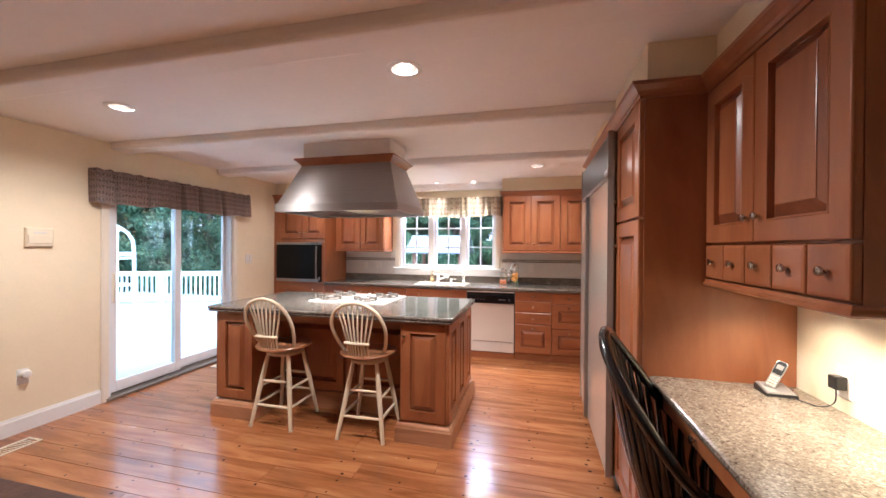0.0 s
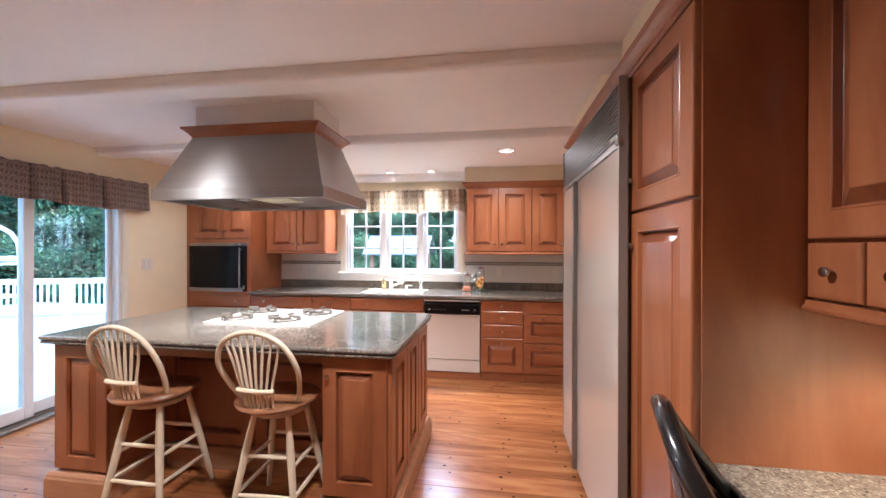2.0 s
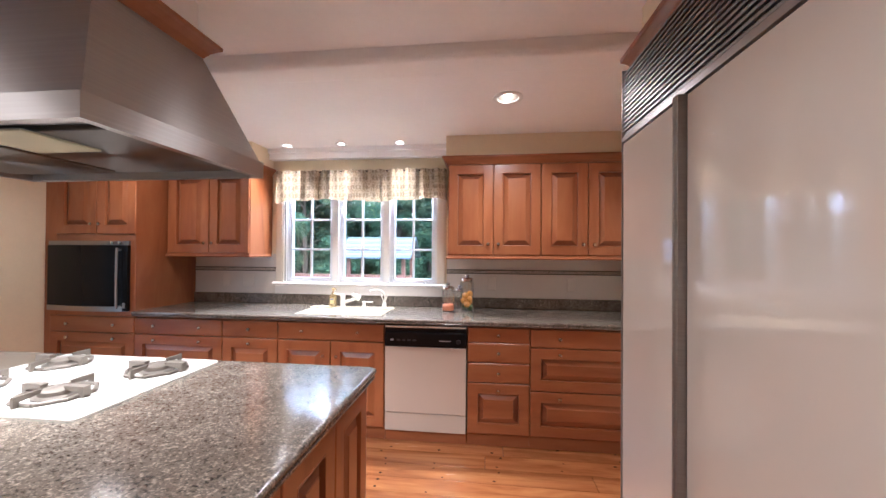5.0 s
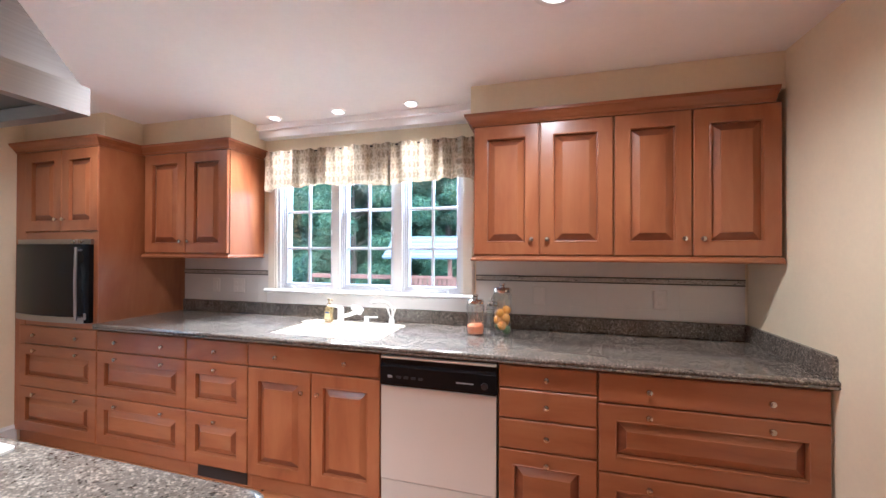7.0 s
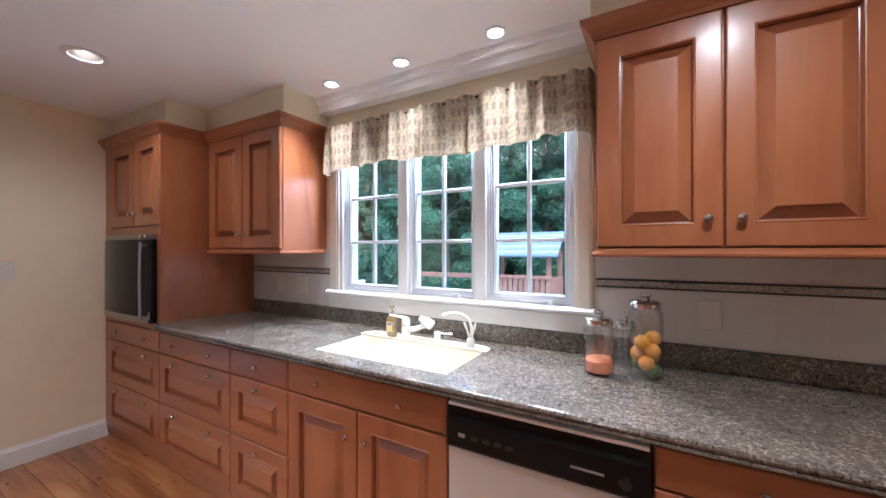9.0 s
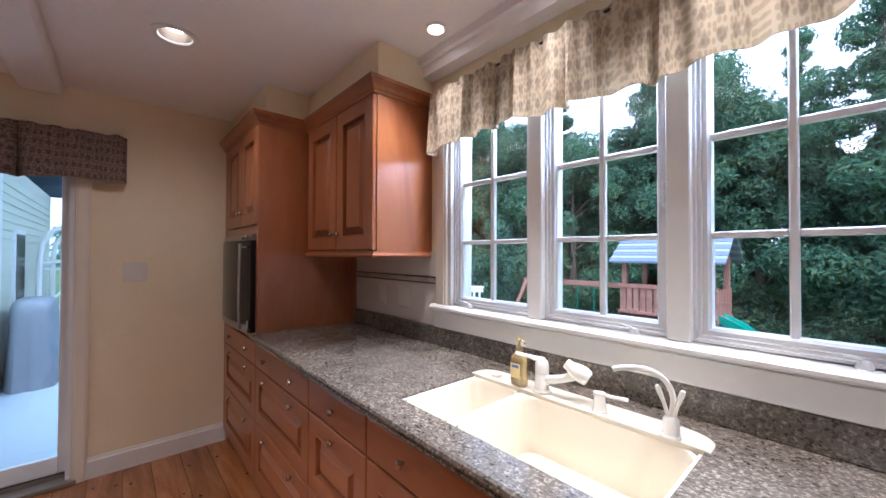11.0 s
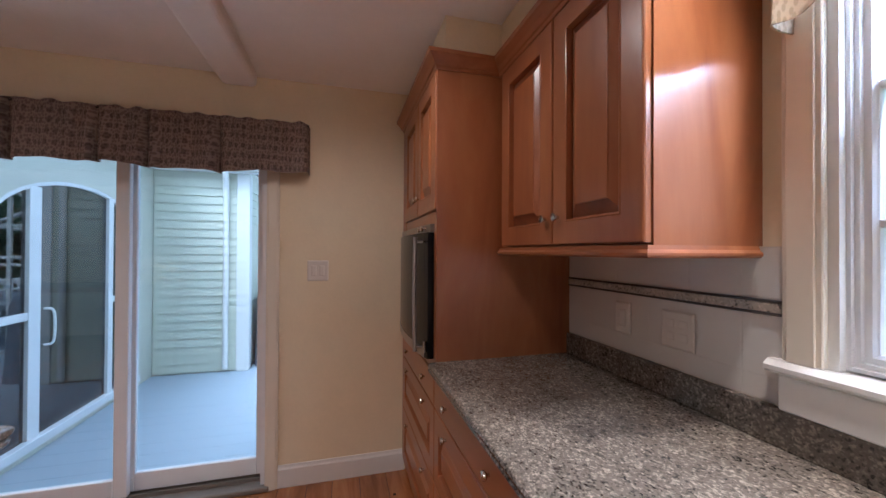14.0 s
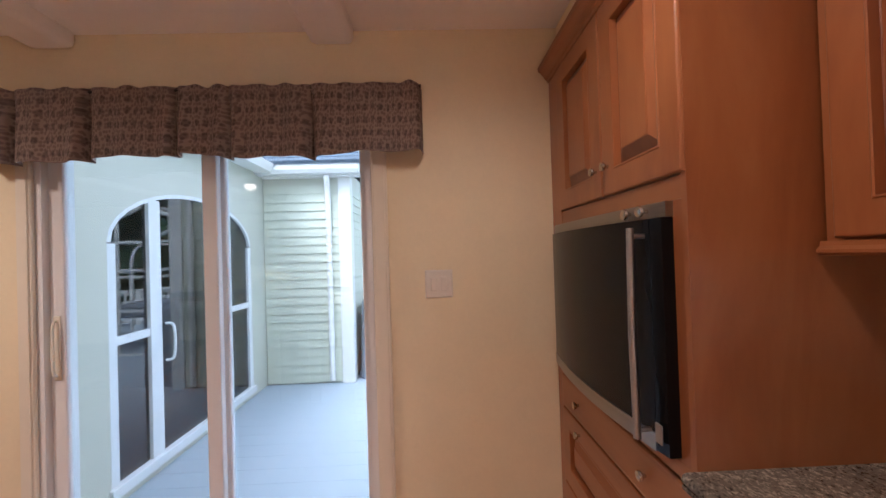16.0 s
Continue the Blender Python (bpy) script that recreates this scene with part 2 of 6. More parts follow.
M["fab_n"] = fabric("printed_valance_cloth", (0.53, 0.44, 0.31), (0.21, 0.15, 0.10), (0.68, 0.59, 0.45), 26.0, 0.42)
M["fab_w"] = fabric("brown_valance_cloth", (0.175, 0.122, 0.105), (0.022, 0.015, 0.015), (0.28, 0.21, 0.175), 36.0, 0.08)
M["deck"] = plain("pale_grey_deck_paint", (0.37, 0.425, 0.475), 0.6, 0, 0.05, 3, 0.05)
M["siding"] = plain("cream_clapboard_paint", (0.62, 0.64, 0.53), 0.6, 0, 0.03, 12, 0.05)
M["stucco"] = plain("cream_stucco", (0.60, 0.60, 0.51), 0.7, 0, 0.03, 30, 0.1)
M["shingle"] = plain("blue_grey_shingle", (0.055, 0.078, 0.105), 0.85, 0, 0.3, 14, 0.2)
M["bark"] = plain("tree_bark", (0.10, 0.08, 0.065), 0.9, 0, 0.35, 9, 0.4)
M["cedar"] = wood("red_cedar", (0.20, 0.088, 0.065), (0.28, 0.132, 0.102), (0.34, 0.18, 0.14), (9, 9, 1.5), 0.6, 0.0)
M["tarp"] = plain("grey_grill_cover", (0.22, 0.24, 0.28), 0.6, 0, 0.12, 8, 0.2)
M["slide"] = plain("green_slide_plastic", (0.02, 0.25, 0.20), 0.35, 0, 0.05, 8, 0.0)
M["grass"] = plain("lawn", (0.055, 0.10, 0.03), 0.95, 0, 0.5, 2.2, 0.6)
M["rug"] = plain("dark_brown_rug_pile", (0.10, 0.055, 0.04), 0.95, 0, 0.3, 90, 0.6)
M["amber"] = plain("amber_liquid_soap", (0.72, 0.56, 0.27), 0.1, 0, 0.05, 8, 0.0, 0.5)
M["amber"].node_tree.nodes["Principled BSDF"].inputs["Transmission Weight"].default_value = 0.7
M["soap_label"] = plain("pale_label_paper", (0.80, 0.66, 0.33), 0.5, 0, 0.1, 60, 0.0)
M["soap_blue"] = plain("blue_label_ink", (0.12, 0.20, 0.48), 0.5, 0, 0.1, 60, 0.0)
M["orange"] = plain("orange_pasta", (0.70, 0.22, 0.08), 0.6, 0, 0.2, 60, 0.2)
M["yellow"] = plain("yellow_fruit", (0.82, 0.36, 0.03), 0.45, 0, 0.1, 20, 0.05)
M["green"] = plain("green_fruit", (0.07, 0.14, 0.03), 0.4, 0, 0.15, 20, 0.05)
M["silver"] = plain("silver_plastic", (0.33, 0.32, 0.31), 0.3, 0.5, 0.04, 20, 0.0)
M["iron"] = plain("cast_iron_grate", (0.17, 0.145, 0.12), 0.45, 0.2, 0.1, 30, 0.05)
M["bronze"] = plain("bronze_track", (0.24, 0.21, 0.18), 0.45, 0.4, 0.08, 20, 0.0)
M["fridge_side"] = plain("satin_grey_trim", (0.30, 0.27, 0.24), 0.35, 0.4, 0.04, 20, 0.0)
M["louver"] = plain("dark_grille_enamel", (0.26, 0.25, 0.24), 0.4, 0.3, 0.05, 20, 0.0)
M["knob_s"] = plain("pale_plastic", (0.76, 0.67, 0.50), 0.35, 0, 0.02, 20, 0.0)
M["plate"] = plain("ivory_wall_plate", (0.74, 0.69, 0.62), 0.35, 0, 0.02, 20, 0.0)
M["print"] = plain("grey_print", (0.30, 0.29, 0.28), 0.5, 0, 0.02, 20, 0.0)
M["knot"] = plain("dark_nail_head", (0.035, 0.015, 0.008), 0.9, 0, 0.1, 20, 0.0)
M["knot"].node_tree.nodes["Principled BSDF"].inputs["Specular IOR Level"].default_value = 0.05
m, t, b = material("leaf_green")
gi = t.nodes.new("ShaderNodeNewGeometry")
rl = ramp(t, gi.outputs["Random Per Island"], [(0.0, (0.055, 0.130, 0.092)), (0.45, (0.10, 0.200, 0.135)), (0.8, (0.15, 0.25, 0.145)), (1.0, (0.21, 0.29, 0.14))])
link(t, jitter(t, rl.outputs[0], 0.25), b.inputs["Base Color"])
b.inputs["Roughness"].default_value = 0.6
b.inputs["Specular IOR Level"].default_value = 0.2
thin = t.nodes.new("ShaderNodeBsdfTranslucent")
link(t, b.inputs["Base Color"].links[0].from_socket, thin.inputs["Color"])
mx = t.nodes.new("ShaderNodeMixShader")
mx.inputs[0].default_value = 0.42
link(t, b.outputs[0], mx.inputs[1])
link(t, thin.outputs[0], mx.inputs[2])
link(t, mx.outputs[0], t.nodes["Material Output"].inputs[0])
M["leaf"] = m


# ---- mesh helpers ----
def bm_new():
    return bmesh.new()


def box(bm, x0, x1, y0, y1, z0, z1, bevel=0.0, seg=1):
    x0, x1 = min(x0, x1), max(x0, x1)
    y0, y1 = min(y0, y1), max(y0, y1)
    z0, z1 = min(z0, z1), max(z0, z1)
    vs = [bm.verts.new(c) for c in ((x0, y0, z0), (x1, y0, z0), (x1, y1, z0), (x0, y1, z0),
                                    (x0, y0, z1), (x1, y0, z1), (x1, y1, z1), (x0, y1, z1))]
    fs = [bm.faces.new([vs[i] for i in q]) for q in ((3, 2, 1, 0), (4, 5, 6, 7), (0, 1, 5, 4), (1, 2, 6, 5), (2, 3, 7, 6), (3, 0, 4, 7))]
    if bevel > 0:
        edges = list({e for f in fs for e in f.edges})
        bmesh.ops.bevel(bm, geom=edges, offset=bevel, segments=seg, affect="EDGES", profile=0.5)
    return bm


def boxed(*a, **k):
    return box(bm_new(), *a, **k)


def loft(bm, rings, close=True, caps=(True, True)):
    """Faces between rings of equally many points."""
    vr = [[bm.verts.new(p) for p in r] for r in rings]
    n = len(vr[0])
    for a, c in zip(vr, vr[1:]):
        for i in range(n if close else n - 1):
            j = (i + 1) % n
            bm.faces.new((a[i], a[j], c[j], c[i]))
    if caps[0]:
        bm.faces.new(vr[0][::-1])
    if caps[1]:
        bm.faces.new(vr[-1])
    return bm


def lathe(bm, profile, axis="z", at=(0, 0, 0), n=16, sx=1.0, sy=1.0, caps=(True, True)):
    """Turns (radius, height) pairs round an axis."""
    rings = []
    for r, h in profile:
        ring = []
        for i in range(n):
            a = 2 * math.pi * i / n
            u, v = max(r, 0.0004) * math.cos(a) * sx, max(r, 0.0004) * math.sin(a) * sy
            p = {"z": (u, v, h), "x": (h, u, v), "y": (u, h, v)}[axis]
            ring.append((p[0] + at[0], p[1] + at[1], p[2] + at[2]))
        rings.append(ring)
    return loft(bm, rings, caps=caps)


def tube(bm, points, radius, n=8):
    """A round bar along points; radius may be a list."""
    pts = [Vector(p) for p in points]
    rad = radius if isinstance(radius, (list, tuple)) else [radius] * len(pts)
    rings, side = [], None
    for i, p in enumerate(pts):
        d = (pts[min(i + 1, len(pts) - 1)] - pts[max(i - 1, 0)]).normalized()
        if side is None:
            side = d.orthogonal().normalized()
        side = (side - d * side.dot(d)).normalized()
        other = d.cross(side)
        rings.append([p + (side * math.cos(2 * math.pi * k / n) + other * math.sin(2 * math.pi * k / n)) * rad[i] for k in range(n)])
    return loft(bm, rings)


def smooth_path(points, n=6):
    """Catmull-Rom through points."""
    p = [Vector(q) for q in points]
    out = []
    for i in range(len(p) - 1):
        a, b0, c, d = p[max(i - 1, 0)], p[i], p[i + 1], p[min(i + 2, len(p) - 1)]
        for k in range(n):
            s = k / n
            out.append(0.5 * (2 * b0 + (c - a) * s + (2 * a - 5 * b0 + 4 * c - d) * s * s + (3 * b0 - a - 3 * c + d) * s ** 3))
    out.append(p[-1])
    return out


def finish(bm, name, mat, smooth=False):
    bmesh.ops.recalc_face_normals(bm, faces=bm.faces)
    me = bpy.data.meshes.new(name)
    bm.to_mesh(me)
    bm.free()
    me.materials.append(mat)
    if smooth:
        me.polygons.foreach_set("use_smooth", [True] * len(me.polygons))
        me.set_sharp_from_angle(angle=radians(40))
    return me


def part(name, bm, mat, parent=None, label="", smooth=False):
    ob = new(name, finish(bm, name, mat, smooth))
    if parent is not None:
        ob.parent = parent
    if label:
        ob["label"] = label
    return ob


def thing(name, place, label, category, group="", kind=""):
    ob = new(name)
    ob.location = place
    ob.empty_display_size = 0.1
    return tagged(ob, label, category, group, kind)


def single(name, bm, mat, label, category, group="", kind="", smooth=False, at=(0, 0, 0)):
    ob = part(name, bm, mat, None, "", smooth)
    ob.location = at
    return tagged(ob, label, category, group, kind)


# directions of a cabinet front: u along it, v up, d out of it
FACES = {"-y": lambda o, u, v, d: (o[0] + u, o[1] - d, o[2] + v),
         "+y": lambda o, u, v, d: (o[0] + u, o[1] + d, o[2] + v),
         "-x": lambda o, u, v, d: (o[0] - d, o[1] + u, o[2] + v),
         "+x": lambda o, u, v, d: (o[0] + d, o[1] + u, o[2] + v)}


def ringset(bm, face, o, u0, u1, v0, v1, steps):
    """Nested rectangles: (inset, depth) from the back edge to the middle."""
    f = FACES[face]
    rings = [[f(o, u, v, d) for u, v in ((u0 + i, v0 + i), (u1 - i, v0 + i), (u1 - i, v1 - i), (u0 + i, v1 - i))] for i, d in steps]
    return loft(bm, rings, caps=(True, True))


def front(parent, face, o, u0, u1, v0, v1, panel=True, knobs=(), name="door", stile=0.070, mat=None, g=0.0028):
    """A door or drawer front with a raised panel, and its knobs."""
    u0, u1, v0, v1 = u0 + g, u1 - g, v0 + g, v1 - g
    steps = [(0, -0.019), (0, -0.003), (0.0012, 0.001), (0.004, 0.0036), (0.007, 0.004)]
    bevel_at = None
    if panel:
        s = min(stile, (v1 - v0) * 0.26, (u1 - u0) * 0.24)
        k = min(0.035, (min(u1 - u0, v1 - v0) - 2 * s) * 0.24)
        bevel_at = len(steps) + 4
        steps += [(s, 0.004), (s + 0.003, 0.006), (s + 0.007, 0.005), (s + 0.009, -0.015), (s + 0.012, -0.016), (s + 0.012 + k, 0.002), (s + 0.0125 + k, 0.004), (s + 0.016 + k, 0.005)]
    else:
        steps += [(0.010, 0.0045), (0.014, 0.005)]
    bm = ringset(bm_new(), face, o, u0, u1, v0, v1, steps)
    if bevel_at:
        # cross-grain bevels and the groove get the darker wood
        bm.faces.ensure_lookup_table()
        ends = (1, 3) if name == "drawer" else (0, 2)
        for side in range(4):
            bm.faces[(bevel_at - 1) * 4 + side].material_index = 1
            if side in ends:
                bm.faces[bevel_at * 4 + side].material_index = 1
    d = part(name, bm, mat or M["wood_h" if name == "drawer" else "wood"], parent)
    d.data.materials.append(M["wood_dark"])
    for ku, kv in knobs:
        knob(d, face, o, ku, kv)
    return d


def knob(parent, face, o, u, v, r=0.014):
    f = FACES[face]
    bm = bm_new()
    prof = [(0.006, 0.0), (0.005, 0.012), (r * 0.75, 0.015), (r, 0.020), (r * 0.9, 0.026), (0.001, 0.029)]
    rings = [[f(o, u + max(q, 0.0006) * math.cos(2 * math.pi * i / 12), v + max(q, 0.0006) * math.sin(2 * math.pi * i / 12), h) for i in range(12)] for q, h in prof]
    part("knob", loft(bm, rings), M["nickel"], parent, "satin nickel knob", True)


def moulding(parent, name, path, profile, mat, label="", outward=1):
    """Sweeps (out, up) pairs along a plan path with mitred corners."""
    rings = []
    n = len(path)
    for i, (x, y, z) in enumerate(path):
        def normal(a, c):
            dx, dy = c[0] - a[0], c[1] - a[1]
            l = math.hypot(dx, dy)
            return Vector((dy / l, -dx / l)) * outward
        if i == 0:
            off = normal(path[0], path[1])
        elif i == n - 1:
            off = normal(path[-2], path[-1])
        else:
            a, c = normal(path[i - 1], path[i]), normal(path[i], path[i + 1])
            off = (a + c) / max(0.2, 1 + a.dot(c))
        rings.append([(x + off.x * q, y + off.y * q, z + h) for q, h in profile])
    return part(name, loft(bm_new(), rings), mat, parent, label)


CROWN = [(-0.02, 0.0), (0.006, 0.0), (0.010, 0.012), (0.016, 0.015), (0.024, 0.030), (0.040, 0.046), (0.046, 0.050), (0.048, 0.066), (-0.02, 0.066)]
RAIL = [(-0.03, 0.0), (0.008, 0.0), (0.014, 0.006), (0.014, 0.012), (0.006, 0.020), (0.004, 0.030), (-0.03, 0.030)]

# ---- structure ----
WX, EX, NY, SY = -3.175, 1.79, 6.53, -5.0
WIN = (-1.37, 0.14, 1.10, 2.06)
DOOR = (3.625, 5.085, 2.03)


def structure(name, bm, mat, label, category, smooth=False):
    return single(name, bm, mat, label, category, "", "structure", smooth)


bm = bm_new()
box(bm, WX - 0.16, WIN[0], NY, NY + 0.16, FZ - 0.1, CEIL)
box(bm, WIN[1], EX + 0.16, NY, NY + 0.16, FZ - 0.1, CEIL)
box(bm, WIN[0], WIN[1], NY, NY + 0.16, FZ - 0.1, WIN[2])
box(bm, WIN[0], WIN[1], NY, NY + 0.16, WIN[3], CEIL)
wall_north = structure("wall_north", bm, M["wall"], "cream painted kitchen wall with a window opening", "wall")
bm = bm_new()
box(bm, WX - 0.16, WX, SY, DOOR[0], FZ - 0.1, CEIL)
box(bm, WX - 0.16, WX, DOOR[1], NY, FZ - 0.1, CEIL)
box(bm, WX - 0.16, WX, DOOR[0], DOOR[1], DOOR[2], CEIL)
structure("wall_west", bm, M["wall"], "cream painted wall with a sliding door opening", "wall")
structure("wall_east", boxed(EX, EX + 0.16, SY, NY, FZ - 0.1, CEIL), M["wall"], "cream painted wall behind fridge and desk", "wall")
structure("wall_south", boxed(WX - 0.16, EX + 0.16, SY - 0.16, SY, FZ - 0.1, CEIL), M["wall"], "plain cream painted end wall", "wall")
holes = [(x, y, 0.066) for x, y in CANS] + [(x, y, 0.036) for x, y in SPOTS]
xs = sorted({WX - 0.16, EX + 0.16, *(x - h for x, y, h in holes), *(x + h for x, y, h in holes)})
ys = sorted({SY - 0.16, NY + 0.16, *(y - h for x, y, h in holes), *(y + h for x, y, h in holes)})
bm = bm_new()
gv = {(i, j): bm.verts.new((x, y, CEIL)) for i, x in enumerate(xs) for j, y in enumerate(ys)}
for i in range(len(xs) - 1):
    for j in range(len(ys) - 1):
        cx, cy = (xs[i] + xs[i + 1]) / 2, (ys[j] + ys[j + 1]) / 2
        if not any(abs(cx - x) < h and abs(cy - y) < h for x, y, h in holes):
            bm.faces.new((gv[i, j], gv[i, j + 1], gv[i + 1, j + 1], gv[i + 1, j]))
box(bm, WX - 0.16, EX + 0.16, SY - 0.16, NY + 0.16, CEIL + 0.16, CEIL + 0.2)
structure("ceiling", bm, M["ceil"], "off-white painted plaster ceiling", "ceiling")
BEAMS = [1.33, 2.53, 3.73, 4.93]
for y in BEAMS:
    single("beam", boxed(WX, EX, y - 0.095, y + 0.095, 2.315, CEIL + 0.06, 0.03, 4), M["ceil"], "painted ceiling beam, off-white, boxed in", "beam", "ceiling beams", "structure")
for k, (x0, x1, y0, y1) in enumerate(((0.25, EX, 6.19, NY), (-2.33, -1.49, 6.19, NY), (WX, -2.33, 5.93, NY), (1.19, EX, 2.94, 4.67), (1.47, EX, 1.2, 2.94))):
    single("soffit", boxed(x0, x1, y0, y1, 2.201, CEIL), M["wall"], "cream painted soffit above the wall cabinets", "soffit", "soffits", "structure")
bm = bm_new()
box(bm, -1.488, 0.248, 6.455, NY, 2.29, CEIL)
box(bm, -1.488, 0.248, 6.425, NY, 2.345, CEIL)
structure("trim_window_head", bm, M["ceil"], "stepped cornice between ceiling and window", "trim")

# baseboards
bm = bm_new()
for a, c in ((SY, 3.565), (5.15, 5.90)):
    rings = [[(WX, y, FZ), (WX + 0.014, y, FZ), (WX + 0.014, y, 0.075), (WX + 0.009, y, 0.085), (WX + 0.006, y, 0.10), (WX, y, 0.10)] for y in (a, c)]
    loft(bm, rings)
structure("baseboard", bm, M["white"], "white painted wooden baseboard", "baseboard")
bm = bm_new()
loft(bm, [[(EX, y, FZ), (EX - 0.014, y, FZ), (EX - 0.014, y, 0.075), (EX - 0.006, y, 0.10), (EX, y, 0.10)] for y in (4.68, 5.88)])
structure("baseboard_east", bm, M["white"], "white painted wooden baseboard", "baseboard")

# ---- kitchen window ----
win = thing("window_1", (0, NY, 1.1), "white triple casement window with divided panes", "window", kind="structure")


def wpart(name, bm, mat, parent, label="", smooth=False):
    for v in bm.verts:
        v.co -= Vector((0, NY, 1.1))
    return part(name, bm, mat, parent, label, smooth)


bm = bm_new()
for x0, x1 in ((WIN[0] - 0.075, WIN[0] + 0.004), (WIN[1] - 0.004, WIN[1] + 0.075)):
    box(bm, x0, x1, NY - 0.018, NY, 1.115, 2.14, 0.003)
    box(bm, x0 + 0.012, x1 - 0.012, NY - 0.024, NY - 0.018, 1.115, 2.13, 0.002)
box(bm, WIN[0] - 0.075, WIN[1] + 0.075, NY - 0.018, NY, 2.055, 2.14, 0.003)
wpart("casing", bm, M["casing"], win)
bm = bm_new()
rings = [[(x, NY + 0.05, 1.085), (x, NY - 0.032, 1.085), (x, NY - 0.040, 1.092), (x, NY - 0.040, 1.102), (x, NY - 0.026, 1.114), (x, NY + 0.05, 1.114)] for x in (WIN[0] - 0.10, WIN[1] + 0.085)]
wpart("window_sill", loft(bm, rings), M["white"], win)
bm = bm_new()
box(bm, WIN[0], WIN[0] + 0.022, NY, NY + 0.15, 1.114, WIN[3])
box(bm, WIN[1] - 0.022, WIN[1], NY, NY + 0.15, 1.114, WIN[3])
box(bm, WIN[0], WIN[1], NY, NY + 0.15, WIN[3] - 0.022, WIN[3])
box(bm, WIN[0], WIN[1], NY + 0.05, NY + 0.15, WIN[2], 1.118)
for x in (-0.850, -0.347):
    box(bm, x - 0.032, x + 0.032, NY - 0.004, NY + 0.15, 1.114, WIN[3] - 0.02, 0.003)
wpart("window_frame", bm, M["white"], win)
GLY = NY + 0.055
for x0, x1 in ((-1.348, -0.882), (-0.818, -0.379), (-0.315, 0.118)):
    bm = bm_new()
    ringset(bm, "-y", (0, GLY, 0), x0, x1, 1.118, 2.038, [(0, -0.03), (0, 0.034), (0.008, 0.034), (0.010, 0.026), (0.019, 0.026), (0.021, 0.018), (0.033, 0.018), (0.037, 0.011), (0.040, 0.008)])
    bmesh.ops.delete(bm, geom=[f for f in bm.faces if len(f.verts) == 4 and f.calc_area() > 0.2], context="FACES")
    ringset2 = [(0.040, 0.008), (0.040, -0.03)]
    rings = [[FACES["-y"]((0, GLY, 0), u, v, d) for u, v in ((x0 + i, 1.118 + i), (x1 - i, 1.118 + i), (x1 - i, 2.038 - i), (x0 + i, 2.038 - i))] for i, d in ringset2]
    loft(bm, rings, caps=(False, False))
    sash = wpart("sash", bm, M["vinyl"], win)
    cx = (x0 + x1) / 2
    bm = bm_new()
    box(bm, cx - 0.010, cx + 0.010, GLY - 0.012, GLY + 0.014, 1.157, 1.999, 0.004)
    for z in (1.43, 1.718):
        box(bm, x0 + 0.039, cx - 0.010, GLY - 0.012, GLY + 0.014, z - 0.010, z + 0.010, 0.004)
        box(bm, cx + 0.010, x1 - 0.039, GLY - 0.012, GLY + 0.014, z - 0.010, z + 0.010, 0.004)
    wpart("muntin", bm, M["vinyl"], sash)
    pane = wpart("pane", boxed(x0 + 0.036, x1 - 0.036, GLY, GLY + 0.004, 1.154, 2.002), M["glass"], sash, "clear window glass")
    pane.visible_shadow = False
    bm = bm_new()
    hx = x0 + 0.12 if x0 < -1 else x1 - 0.10
    lathe(bm, [(0.016, 1.114), (0.015, 1.122), (0.010, 1.132), (0.004, 1.134)], "z", (hx, NY + 0.012, 0), 12)
    tube(bm, smooth_path([(hx, NY + 0.012, 1.130), (hx - 0.012, NY + 0.002, 1.137), (hx - 0.032, NY - 0.002, 1.140)], 4), [0.004] * 5 + [0.005, 0.006, 0.0065, 0.005], 8)
    wpart("crank_handle", bm, M["vinyl"], sash, "white folding crank handle", True)
    bm = bm_new()
    box(bm, x1 - 0.014, x1 - 0.002, GLY - 0.045, GLY - 0.02, 1.52, 1.60, 0.003)
    box(bm, x1 - 0.012, x1 - 0.004, GLY - 0.06, GLY - 0.045, 1.53, 1.57, 0.003)
    wpart("sash_lock", bm, M["vinyl"], sash)

# ---- sliding glass door ----
door = thing("door_1", (WX, 4.36, FZ), "white framed sliding glass patio door, closed", "patio door", kind="structure")


def dpart(name, bm, mat, parent, label="", smooth=False):
    for v in bm.verts:
        v.co -= Vector((WX, 4.36, FZ))
    return part(name, bm, mat, parent, label, smooth)


bm = bm_new()
for y0, y1 in ((DOOR[0] - 0.06, DOOR[0] + 0.004), (DOOR[1] - 0.004, DOOR[1] + 0.065)):
    box(bm, WX, WX + 0.018, y0, y1, FZ, 2.10, 0.003)
    box(bm, WX + 0.018, WX + 0.024, y0 + 0.010, y1 - 0.010, FZ, 2.09, 0.002)
box(bm, WX, WX + 0.018, DOOR[0] - 0.06, DOOR[1] + 0.065, 2.026, 2.10, 0.003)
dpart("casing", bm, M["casing"], door)
bm = bm_new()
box(bm, WX - 0.15, WX, DOOR[0], DOOR[0] + 0.03, FZ, DOOR[2])
box(bm, WX - 0.15, WX, DOOR[1] - 0.03, DOOR[1], FZ, DOOR[2])
box(bm, WX - 0.15, WX, DOOR[0], DOOR[1], DOOR[2] - 0.03, DOOR[2])
dpart("jamb", bm, M["vinyl"], door)
bm = bm_new()
box(bm, WX - 0.16, WX + 0.035, DOOR[0] - 0.02, DOOR[1] + 0.02, FZ, FZ + 0.03, 0.006)
box(bm, WX - 0.055, WX - 0.045, DOOR[0] + 0.03, DOOR[1] - 0.03, FZ + 0.03, FZ + 0.05)
box(bm, WX - 0.105, WX - 0.095, DOOR[0] + 0.03, DOOR[1] - 0.03, FZ + 0.03, FZ + 0.05)
